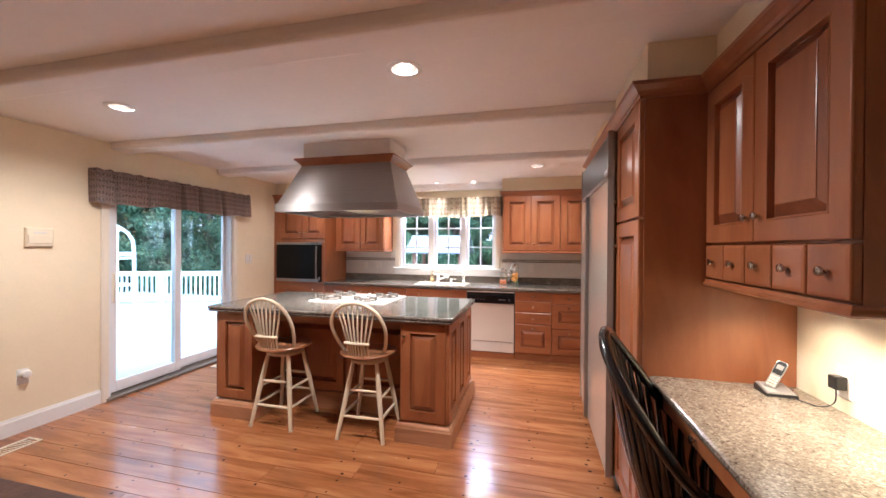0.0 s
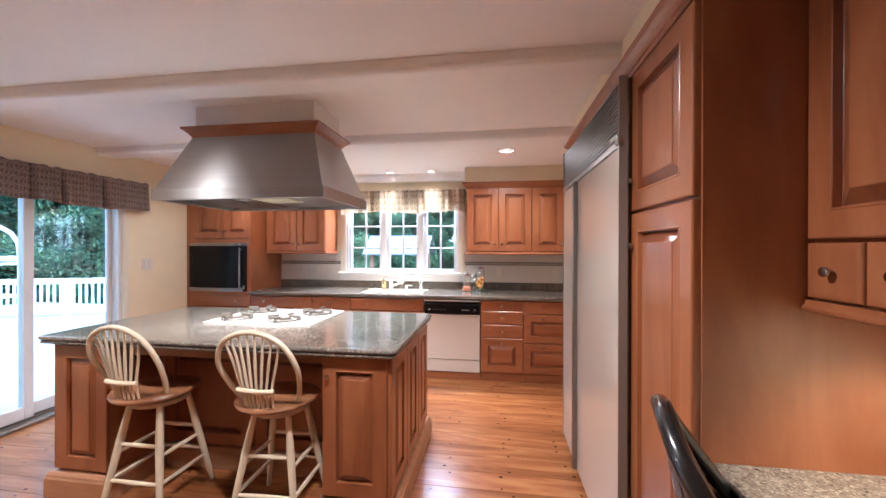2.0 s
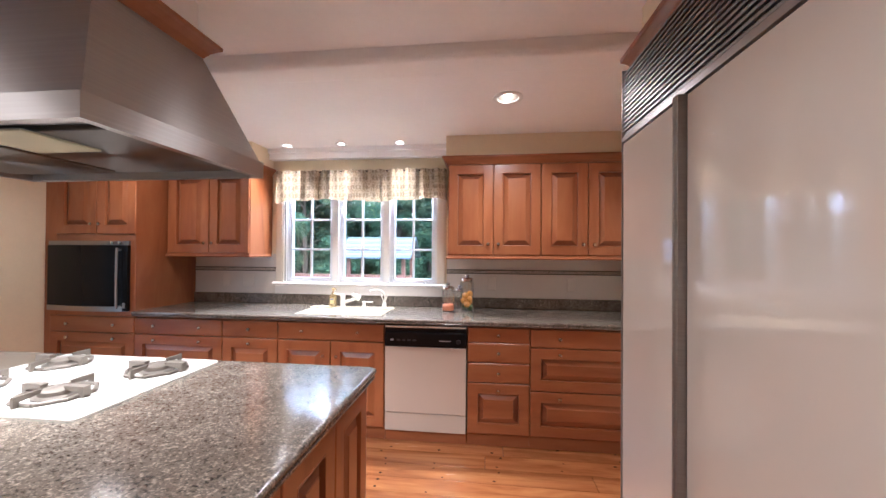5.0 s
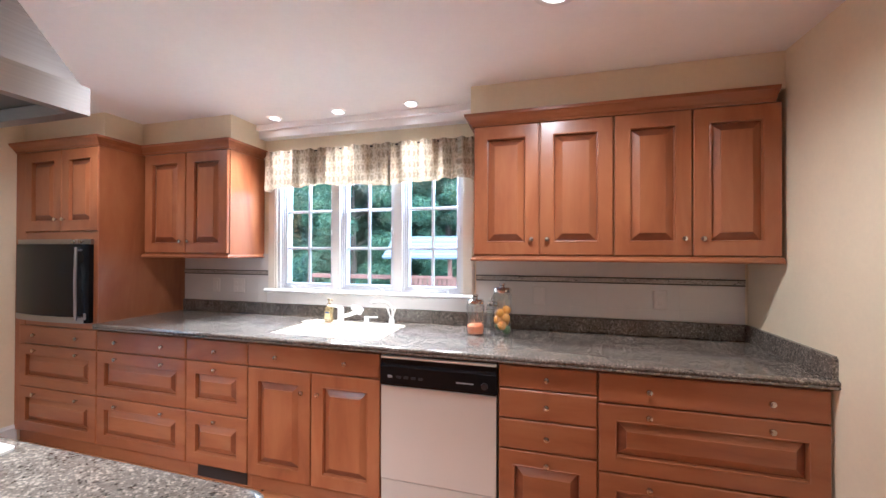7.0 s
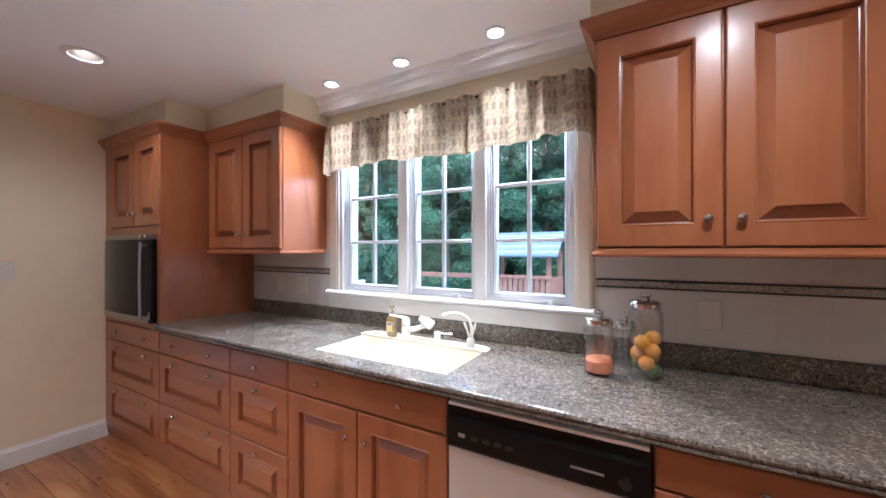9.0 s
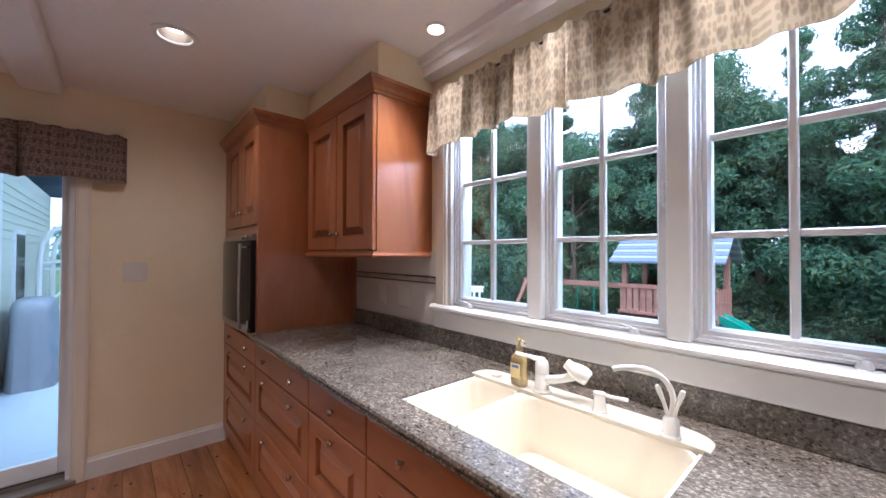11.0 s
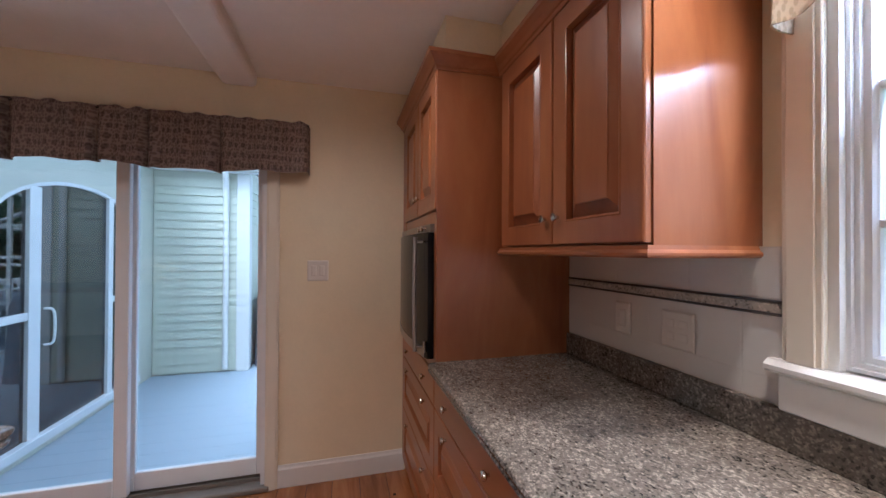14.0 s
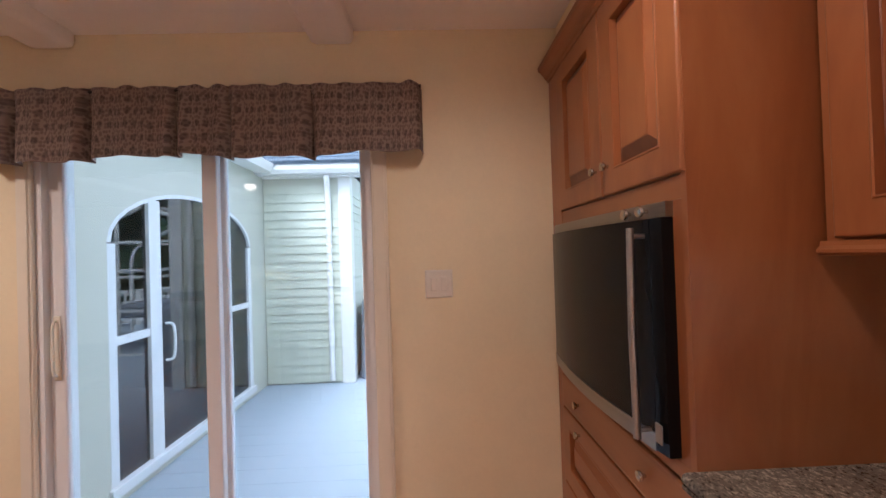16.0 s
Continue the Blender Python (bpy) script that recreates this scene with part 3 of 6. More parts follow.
dpart("threshold", bm, M["bronze"], door, "bronze aluminium track and sill")
for y0, y1, xc, nm, w, wr in ((3.655, 4.388, -0.045, "fixed_panel", 0.068, 0.065), (4.335, 5.058, -0.095, "sliding_panel", 0.065, 0.042)):
    bm = bm_new()
    box(bm, WX + xc - 0.018, WX + xc + 0.018, y0, y0 + w, FZ + 0.052, 1.998, 0.004)
    box(bm, WX + xc - 0.018, WX + xc + 0.018, y1 - wr, y1, FZ + 0.052, 1.998, 0.004)
    box(bm, WX + xc - 0.0178, WX + xc + 0.0178, y0 + w, y1 - wr, FZ + 0.052, FZ + 0.152, 0.003)
    box(bm, WX + xc - 0.0178, WX + xc + 0.0178, y0 + w, y1 - wr, 1.93, 1.998, 0.003)
    pnl = dpart(nm, bm, M["vinyl"], door)
    gl = dpart("pane", boxed(WX + xc - 0.003, WX + xc + 0.003, y0 + w - 0.004, y1 - wr + 0.004, FZ + 0.148, 1.934), M["door_glass"], pnl, "clear door glass")
    gl.visible_shadow = False
    if nm == "fixed_panel":
        bm = bm_new()
        box(bm, WX + xc + 0.018, WX + xc + 0.026, y0 + 0.02, y0 + 0.05, 0.88, 1.16, 0.003)
        tube(bm, smooth_path([(WX + xc + 0.026, y0 + 0.035, 0.90), (WX + xc + 0.043, y0 + 0.035, 0.93), (WX + xc + 0.043, y0 + 0.035, 1.11), (WX + xc + 0.026, y0 + 0.035, 1.14)], 5), 0.006, 8)
        dpart("door_handle", bm, M["casing"], pnl, "white pull handle", True)


# ---- valances ----
def valance(name, along, a, c, fixed, z0, z1, mat, label, pleats):
    """A gathered cloth strip with kick pleats, its lower edge uneven."""
    random.seed(5)
    bm = bm_new()
    n = int(abs(c - a) / 0.0125)
    rows = 8
    grid = []
    ret = 0.10
    for i in range(-6, n + 7):
        col = []
        s = min(max(i, 0), n) / n
        u = a + (c - a) * s
        depth_in = 0.0
        if i < 0:
            depth_in = ret * (-i / 6) ** 1.6
            u -= math.copysign(0.016 * math.sin(-i / 6 * 1.57), c - a)
        if i > n:
            depth_in = ret * ((i - n) / 6) ** 1.6
            u += math.copysign(0.016 * math.sin((i - n) / 6 * 1.57), c - a)
        for j in range(rows + 1):
            h = j / rows
            fall = 1 - h
            wave = 0.013 * math.sin(u * 37 + 2.3 * math.sin(u * 5.3)) * (0.5 + 0.7 * fall) + 0.009 * math.sin(u * 79 + 2.1 * math.sin(u * 7.1) + 0.6 * h) * (1.2 - 0.6 * fall)
            if along == "y":
                wave *= 0.5
            kick = 0.0
            for p in pleats:
                q = (s - p) * abs(c - a)
                kick -= 0.05 * (0.25 + 0.75 * fall) * math.exp(-(q / 0.013) ** 2)
                kick += 0.016 * fall * math.exp(-((abs(q) - 0.040) / 0.026) ** 2)
            drop = 0.010 * math.sin(u * 6.1 + 1) + 0.006 * math.sin(u * 19)
            z = z0 + drop * fall + (z1 - z0) * h
            if j == rows:
                z += 0.007 * math.sin(u * 60) * math.sin(u * 11)
            out = wave + kick + 0.012 * fall - depth_in
            if along == "x":
                col.append(bm.verts.new((u, fixed - out, z)))
            else:
                col.append(bm.verts.new((fixed + out, u, z)))
        grid.append(col)
    for p, q in zip(grid, grid[1:]):
        for j in range(rows):
            bm.faces.new((p[j], q[j], q[j + 1], p[j + 1]))
    bmesh.ops.recalc_face_normals(bm, faces=list(bm.faces))
    bmesh.ops.solidify(bm, geom=list(bm.faces), thickness=0.004)
    bmesh.ops.recalc_face_normals(bm, faces=list(bm.faces))
    th = thing(name, (0, 0, 0), label, "valance")
    part("cloth", bm, mat, th, "", True)
    bm = bm_new()
    zr = z1 - 0.012
    if along == "x":
        tube(bm, [(a - 0.01, fixed + 0.02, zr), (c + 0.01, fixed + 0.02, zr)], 0.008)
        for x in (a + 0.02, c - 0.02):
            box(bm, x - 0.008, x + 0.008, fixed + 0.02, NY - 0.018, zr - 0.006, zr + 0.006)
    else:
        tube(bm, [(fixed - 0.02, a - 0.015, zr), (fixed - 0.02, c + 0.015, zr)], 0.008)
        for y in (a + 0.02, c - 0.02):
            box(bm, WX, fixed - 0.02, y - 0.008, y + 0.008, zr - 0.006, zr + 0.006)
    part("rod", bm, M["dark"], th, "dark curtain rod")
    return th


valance("window_valance", "x", -1.40, 0.205, 6.43, 1.885, 2.17, M["fab_n"], "gathered beige and brown printed cloth valance over the sink window", (0.255, 0.46, 0.635, 0.917))
valance("door_valance", "y", 3.485, 5.300, WX + 0.09, 1.812, 2.112, M["fab_w"], "gathered dark brown printed cloth valance over the patio door", (0.085, 0.25, 0.445, 0.565, 0.752))


# ---- cabinets ----
class Shift:
    """Builds parts of a thing in world metres."""
    def __init__(self, th):
        self.th, self.o = th, Vector(th.location)

    def add(self, name, bm, mat, parent=None, label="", smooth=False):
        for v in bm.verts:
            v.co -= self.o
        return part(name, bm, mat, parent or self.th, label, smooth)


def front_at(sh, face, plane, u0, u1, v0, v1, panel=True, knobs=(), name="door", **k):
    """plane: the world place of the front's face along its normal."""
    o = Vector((0, plane, 0)) if face[1] == "y" else Vector((plane, 0, 0))
    return front(sh.th, face, o - sh.o, u0, u1, v0, v1, panel, knobs, name, **k)


BF = 5.885
TOPZ = 0.865


def base_cabinet(x0, x1, label, rows, doors=None, kick=True, top=TOPZ):
    th = thing("base_cabinet", (x0, NY, FZ), label, "cabinet", "kitchen base cabinets")
    sh = Shift(th)
    sh.add("body", boxed(x0 + 0.001, x1 - 0.001, BF + 0.020, NY - 0.002, 0.066, top), M["wood"])
    if kick:
        sh.add("toe_kick", boxed(x0 + 0.0005, x1 - 0.0005, BF + 0.035, BF + 0.050, FZ, 0.066), M["wood_h"])
    for z0, z1, panel, kn in rows:
        w = x1 - x0
        ks = [(x0 + w / 2, z0 + (z1 - z0) * (0.5 if not panel else 0.86))] if kn == 1 else [(x0 + w * q, z0 + (z1 - z0) * (0.5 if not panel else 0.86)) for q in (0.24, 0.76)]
        front_at(sh, "-y", BF, x0, x1, z0, z1, panel, ks, "drawer")
    for u0, u1, z0, z1, ku, kv in doors or ():
        front_at(sh, "-y", BF, u0, u1, z0, z1, True, [(ku, kv)], "door")
    return th


R3 = [(0.718, 0.857, False, 2), (0.402, 0.718, True, 2), (0.070, 0.402, True, 2)]
R3s = [(a, c, p, 1) for a, c, p, k in R3]
base_cabinet(-2.307, -1.520, "maple base cabinet with a slab drawer over two raised panel drawers", R3)
base_cabinet(-1.520, -1.047, "narrow maple base cabinet with three drawers", R3s)
base_cabinet(-1.047, -0.182, "maple sink base cabinet with two raised panel doors", [(0.718, 0.857, False, 2)],
             [(-1.047, -0.612, 0.070, 0.716, -0.665, 0.60), (-0.612, -0.182, 0.070, 0.716, -0.560, 0.60)], top=0.68)
base_cabinet(0.450, 0.908, "narrow maple base cabinet with four drawers", [(0.743, 0.857, False, 1), (0.595, 0.743, False, 1), (0.447, 0.595, False, 1), (0.070, 0.447, True, 1)])
base_cabinet(0.908, 1.781, "wide maple base cabinet with three full-width drawers", R3)
single("heating_register", boxed(-1.455, -1.075, BF + 0.028, BF + 0.0345, FZ + 0.01, 0.055, 0.002), M["dark"], "black metal heating register set in the toe kick", "register")

# tall oven cabinet
th = thing("oven_cabinet", (WX, NY, FZ), "tall maple cabinet with doors above and drawers below the wall oven", "cabinet")
sh = Shift(th)
TX0, TX1 = -3.062, -2.307
sh.add("filler_panel", boxed(WX + 0.002, TX0, BF + 0.004, NY - 0.002, 0.066, 2.140), M["wood"])
sh.add("side_panel", boxed(TX1 - 0.018, TX1, BF + 0.004, NY - 0.002, 0.066, 2.140), M["wood"])
sh.add("lower_box", boxed(TX0, TX1 - 0.018, BF + 0.020, NY - 0.002, 0.066, 0.880), M["wood"])
sh.add("upper_box", boxed(TX0, TX1 - 0.018, BF + 0.020, NY - 0.002, 1.495, 2.140), M["wood"])
sh.add("back_panel", boxed(TX0, TX1 - 0.018, NY - 0.1, NY - 0.003, 0.88, 1.495), M["wood"])
sh.add("upper_rail", boxed(TX0, TX1 - 0.018, BF + 0.006, BF + 0.020, 1.488, 1.540), M["wood_h"])
sh.add("oven_stile", boxed(-2.372, TX1 - 0.018, BF + 0.006, BF + 0.019, 0.896, 1.487), M["wood"])
sh.add("lower_rail", boxed(TX0, TX1 - 0.018, BF + 0.006, BF + 0.020, 0.858, 0.895), M["wood_h"])
sh.add("toe_kick", boxed(WX + 0.002, TX1, BF + 0.035, BF + 0.05, FZ, 0.066), M["wood_h"])
front_at(sh, "-y", BF, TX0, -2.673, 1.542, 2.135, True, [(-2.712, 1.63)], "door")
front_at(sh, "-y", BF, -2.673, TX1, 1.542, 2.135, True, [(-2.634, 1.63)], "door")
for z0, z1, panel, kn in R3:
    front_at(sh, "-y", BF, TX0 - 0.05, TX1, z0, z1, panel, [(-2.93, z0 + (z1 - z0) * (0.86 if panel else 0.5)), (-2.49, z0 + (z1 - z0) * (0.86 if panel else 0.5))], "drawer")

# upper cabinets
UF = 6.17


def wall_cabinet(x0, x1, label, doors):
    th = thing("wall_cabinet", (x0, NY, 1.385), label, "cabinet", "kitchen wall cabinets")
    sh = Shift(th)
    sh.add("body", boxed(x0, x1, UF + 0.020, NY - 0.002, 1.385, 2.140), M["wood"])
    for u0, u1, ku in doors:
        front_at(sh, "-y", UF, u0, u1, 1.388, 2.135, True, [(ku, 1.478)], "door")
    return sh


wall_cabinet(-2.304, -1.495, "maple wall cabinet with two raised panel doors beside the window", [(-2.275, -1.877, -1.915), (-1.877, -1.497, -1.840)])
wall_cabinet(0.270, 1.024, "maple wall cabinet with two raised panel doors", [(0.272, 0.642, 0.600), (0.642, 1.024, 0.684)])
wall_cabinet(1.026, 1.770, "maple wall cabinet with two raised panel doors", [(1.026, 1.391, 1.350), (1.391, 1.768, 1.432)])
for nm, pts in (("crown_moulding", [(WX + 0.002, BF + 0.004, 2.135), (TX1, BF + 0.004, 2.135), (TX1, UF + 0.004, 2.135), (-1.495, UF + 0.004, 2.135), (-1.495, NY - 0.02, 2.135)]),
                ("crown_moulding", [(0.270, NY - 0.02, 2.135), (0.270, UF + 0.004, 2.135), (1.742, UF + 0.004, 2.135)])):
    ob = moulding(None, nm, pts, CROWN, M["wood_h"])
    tagged(ob, "stepped maple crown moulding on the cabinets", "moulding", "crown mouldings")
for pts in ([(-2.30, UF + 0.004, 1.355), (-1.495, UF + 0.004, 1.355), (-1.495, NY - 0.02, 1.355)], [(0.270, NY - 0.02, 1.355), (0.270, UF + 0.004, 1.355), (1.775, UF + 0.004, 1.355)]):
    ob = moulding(None, "light_rail", pts, RAIL, M["wood_h"])
    tagged(ob, "maple light rail under the wall cabinets", "moulding", "light rails")

# ---- wall oven with bowed black front ----
th = thing("wall_oven", (-2.737, BF, 0.9), "built-in microwave oven with bowed black glass door and steel trim", "oven")
sh = Shift(th)
sh.add("body", boxed(-3.055, -2.380, BF + 0.01, BF + 0.45, 0.898, 1.485), M["dark"])


def bowed(x0, x1, z0, z1, out0, bow, thick):
    n = 14
    xm, half = (-3.115 - 2.352) / 2, 0.385
    fr, bk = [], []
    for i in range(n + 1):
        x = x0 + (x1 - x0) * i / n
        d = out0 + bow * (1 - ((x - xm) / half) ** 2)
        fr.append((x, BF - d))
        bk.append((x, BF - d + thick))
    ring = fr + bk[::-1]
    return loft(bm_new(), [[(x, y, z) for x, y in ring] for z in (z0, z1)])


ovdoor = sh.add("oven_door", bowed(-3.115, -2.397, 0.945, 1.450, 0.020, 0.035, 0.030), M["glassblack"], None, "black glass oven door", True)
sh.add("control_panel", bowed(-2.395, -2.358, 0.905, 1.450, 0.020, 0.035, 0.030), M["glassblack"], None, "black glass control panel", True)
sh.add("bottom_trim", bowed(-3.117, -2.397, 0.902, 0.943, 0.021, 0.036, 0.034), M["steel"], None, "curved steel strip", True)
sh.add("vent_trim", bowed(-3.118, -2.356, 1.452, 1.487, 0.012, 0.012, 0.02), M["steel"], None, "steel vent strip", True)
bm = bm_new()
tube(bm, [(-2.406, BF - 0.068, 0.93), (-2.406, BF - 0.072, 1.18), (-2.406, BF - 0.068, 1.43)], 0.009, 10)
for z in (0.95, 1.41):
    tube(bm, [(-2.406, BF - 0.066, z), (-2.406, BF - 0.035, z)], 0.006, 8)
sh.add("handle", bm, M["steel"], ovdoor, "vertical brushed steel bar handle", True)
bm = bm_new()
box(bm, -2.388, -2.365, BF - 0.0355, BF - 0.0305, 0.93, 0.975, 0.001)
sh.add("display", bm, M["silver"], None, "pale energy sticker")
for x in (-2.49, -2.42):
    knob(th, "-y", Vector((0, BF - 0.014, 0)) - sh.o, x, 1.470, 0.015)

# ---- worktop ----
th = thing("worktop", (0, NY, TOPZ), "speckled grey-brown granite worktop with rolled edge and upstand", "worktop")
sh = Shift(th)
SX0, SX1, SY0, SY1 = -0.985, -0.235, 5.965, 6.405

bm = bm_new()
Z0, Z1, FY = TOPZ + 0.001, 0.905, 5.852
prof = [(FY + 0.012, Z0), (FY + 0.004, Z0 + 0.004), (FY + 0.001, Z0 + 0.009), (FY + 0.003, Z0 + 0.015), (FY + 0.010, Z0 + 0.017), (FY + 0.002, Z0 + 0.020), (FY, Z1 - 0.012), (FY + 0.004, Z1 - 0.004), (FY + 0.012, Z1)]
for x0, x1 in ((TX1 + 0.001, SX0), (SX1, EX - 0.001)):
    loft(bm, [[(x, y, z) for y, z in prof + [(NY - 0.001, Z1), (NY - 0.001, Z0)]] for x in (x0, x1)])
loft(bm, [[(x, y, z) for y, z in prof + [(SY0, Z1), (SY0, Z0)]] for x in (SX0, SX1)])
box(bm, SX0, SX1, SY1, NY - 0.001, Z0, Z1)
sh.add("top", bm, M["granite"])
bm = bm_new()
box(bm, TX1 + 0.001, EX - 0.022, NY - 0.021, NY - 0.001, Z1, 0.998, 0.003)
sh.add("upstand", bm, M["granite"])
bm = bm_new()
loft(bm, [[(x, 5.865, Z1), (x, NY - 0.001, Z1), (x, NY - 0.001, 0.998), (x, 5.875, 0.998), (x, 5.865, 0.988)] for x in (EX - 0.021, EX - 0.001)])
sh.add("side_upstand", bm, M["granite"])

# ---- sink and taps ----
th = thing("kitchen_sink", (-0.61, 6.2, 0.905), "bisque enamel double bowl sink set in the granite worktop", "sink")
sh = Shift(th)
bm = bm_new()
edge = [(SX0 - 0.012, SY1 - 0.085), (SX1 + 0.012, SY1 - 0.085)]
for cx, s0 in ((SX1 - 0.07, 0), (SX0 + 0.07, 1)):
    edge += [(cx + 0.082 * math.cos(math.pi / 2 * (s0 + k / 6)), SY1 - 0.045 + 0.059 * math.sin(math.pi / 2 * (s0 + k / 6))) for k in range(7)]
mx_, my_ = (SX0 + SX1) / 2, SY1 - 0.04
loft(bm, [[(mx_ + (x - mx_) * q, my_ + (y - my_) * e, z) for x, y in edge] for q, e, z in ((1, 1, 0.9055), (1, 1, 0.9080), (0.995, 0.95, 0.9095))])
box(bm, SX0 + 0.0005, SX1 - 0.0005, SY0 + 0.0005, SY0 + 0.012, 0.885, 0.897, 0.001)
box(bm, SX0 + 0.0005, SX1 - 0.0005, SY1 - 0.084, SY1 - 0.06, 0.87, 0.9053)
for x0, x1 in ((SX0 + 0.0005, SX0 + 0.012), (SX1 - 0.012, SX1 - 0.0005)):
    box(bm, x0, x1, SY0 + 0.012, SY1 - 0.085, 0.885, 0.897, 0.001)
sh.add("rim", bm, M["sink"])


def bowl(x0, x1, y0, y1, depth):
    def rr(i, z):
        a, c, e, g = x0 + i, x1 - i, y0 + i, y1 - i
        q = 0.045
        pts = []
        for cx, cy, s in ((c - q, g - q, 0), (a + q, g - q, 1), (a + q, e + q, 2), (c - q, e + q, 3)):
            for k in range(4):
                an = math.pi / 2 * s + math.pi / 2 * k / 3
                pts.append((cx + q * math.cos(an), cy + q * math.sin(an), z))
        return pts
    return loft(bm_new(), [rr(-0.006, 0.8972), rr(0.001, 0.895), rr(0.006, 0.88), rr(0.016, 0.905 - depth + 0.02), rr(0.04, 0.905 - depth)], caps=(False, True))


sh.add("small_bowl", bowl(SX0 + 0.012, -0.765, SY0 + 0.012, SY1 - 0.085, 0.15), M["sink"], None, "", True)
sh.add("large_bowl", bowl(-0.735, SX1 - 0.012, SY0 + 0.012, SY1 - 0.085, 0.2), M["sink"], None, "", True)
sh.add("divider", boxed(-0.767, -0.733, SY0 + 0.012, SY1 - 0.085, 0.80, 0.8972), M["sink"])
for x, z in ((-0.869, 0.7551), (-0.491, 0.7051)):
    bm = bm_new()
    lathe(bm, [(0.045, z), (0.044, z + 0.003), (0.036, z + 0.003), (0.030, z + 0.001), (0.012, z + 0.001), (0.010, z + 0.005), (0.001, z + 0.006)], "z", (x, 6.14, 0), 20)
    sh.add("drain", bm, M["chrome"], None, "round chrome drain strainer", True)
bm = bm_new()
lathe(bm, [(0.018, 0.909), (0.018, 0.920), (0.010, 0.922), (0.001, 0.922)], "z", (-0.90, 6.355, 0), 16)
sh.add("hole_cover", bm, M["sink"], None, "", True)

th = thing("kitchen_tap", (-0.70, 6.35, 0.909), "white single lever tap with pull-out spray head", "tap")
bm = bm_new()
lathe(bm, [(0.030, 0), (0.030, 0.007), (0.024, 0.010), (0.023, 0.012), (0.023, 0.062), (0.0215, 0.064), (0.0235, 0.066), (0.0235, 0.092), (0.020, 0.104), (0.012, 0.112), (0.001, 0.114)], "z", (0, 0, 0), 20)
part("body", bm, M["enamel"], th, "", True)
bm = bm_new()
tube(bm, smooth_path([(0.010, -0.012, 0.045), (0.045, -0.048, 0.058), (0.082, -0.085, 0.080)], 5), [0.015] * 4 + [0.014] * 3 + [0.0145, 0.015, 0.016, 0.016], 12)
part("spout", bm, M["enamel"], th, "", True)
bm = bm_new()
tube(bm, [(0.066, -0.069, 0.104), (0.070, -0.073, 0.100), (0.078, -0.081, 0.095), (0.094, -0.097, 0.085), (0.104, -0.108, 0.078), (0.108, -0.112, 0.075)], [0.017, 0.022, 0.025, 0.0285, 0.026, 0.019], 14)
spray = part("spray_head", bm, M["enamel"], th, "", True)
bm = bm_new()
tube(bm, [(0.058, -0.060, 0.112), (0.068, -0.071, 0.103)], [0.017, 0.0185], 14)
part("cap", bm, M["enamel"], spray, "", True)
bm = bm_new()
tube(bm, smooth_path([(0.004, -0.002, 0.104), (-0.035, 0.012, 0.116), (-0.085, 0.024, 0.128)], 5), [0.013, 0.012, 0.011, 0.009, 0.008, 0.007, 0.006, 0.006, 0.006, 0.006, 0.004], 8)
part("lever", bm, M["enamel"], th, "", True)

th.rotation_euler = (0, 0, radians(55))

th = thing("soap_pump", (-0.50, 6.345, 0.909), "small white built-in soap dispenser pump", "dispenser")
bm = bm_new()
lathe(bm, [(0.021, 0), (0.021, 0.004), (0.0175, 0.008), (0.0165, 0.046), (0.0185, 0.049), (0.0175, 0.056), (0.001, 0.059)], "z", (0, 0, 0), 14)
part("base", bm, M["enamel"], th, "", True)
bm = bm_new()
tube(bm, [(0.006, -0.004, 0.050), (0.03, -0.022, 0.049), (0.062, -0.045, 0.050)], [0.0055, 0.005, 0.006], 8)
part("nozzle", bm, M["enamel"], th, "", True)

th.rotation_euler = (0, 0, radians(50))

th = thing("filter_tap", (-0.31, 6.335, 0.909), "slim white gooseneck water filter tap with two levers", "tap")
bm = bm_new()
lathe(bm, [(0.024, 0), (0.024, 0.004), (0.020, 0.008), (0.019, 0.045), (0.013, 0.052), (0.001, 0.053)], "z", (0, 0, 0), 16)
part("base", bm, M["enamel"], th, "", True)
bm = bm_new()
tube(bm, smooth_path([(0, 0, 0.05), (0.005, 0, 0.10), (-0.012, -0.012, 0.145), (-0.05, -0.038, 0.168), (-0.095, -0.068, 0.166), (-0.112, -0.08, 0.160)], 6), 0.0075, 10)
part("spout", bm, M["enamel"], th, "", True)
for s in (-1, 1):
    bm = bm_new()
    tube(bm, smooth_path([(0.006 * s, 0, 0.05), (0.016 * s, -0.004, 0.085), (0.030 * s, -0.008, 0.125)], 4), [0.006, 0.006, 0.005, 0.005, 0.005, 0.006, 0.007, 0.007, 0.005], 8)
    part("lever", bm, M["enamel"], th, "", True)

th = thing("soap_bottle", (-0.79, 6.345, 0.909), "amber liquid soap bottle with pump on the sink ledge", "bottle")
bm = bm_new()
lathe(bm, [(0.030, 0), (0.034, 0.004), (0.035, 0.03), (0.030, 0.055), (0.034, 0.08), (0.032, 0.10), (0.016, 0.115), (0.013, 0.122)], "z", (0, 0, 0), 18, 1.0, 0.62)
part("bottle", bm, M["amber"], th, "translucent amber plastic", True)
bm = bm_new()
lathe(bm, [(0.014, 0.121), (0.014, 0.135), (0.006, 0.138), (0.005, 0.155), (0.012, 0.158), (0.011, 0.166), (0.001, 0.168)], "z", (0, 0, 0), 14)
tube(bm, [(0, 0, 0.162), (0.025, -0.012, 0.163), (0.040, -0.02, 0.156)], [0.006, 0.005, 0.004], 8)
part("pump", bm, M["amber"], th, "amber pump head", True)
part("label", boxed(-0.02, 0.02, -0.0235, -0.0215, 0.03, 0.08, 0.0005), M["soap_label"], th, "pale yellow paper label")
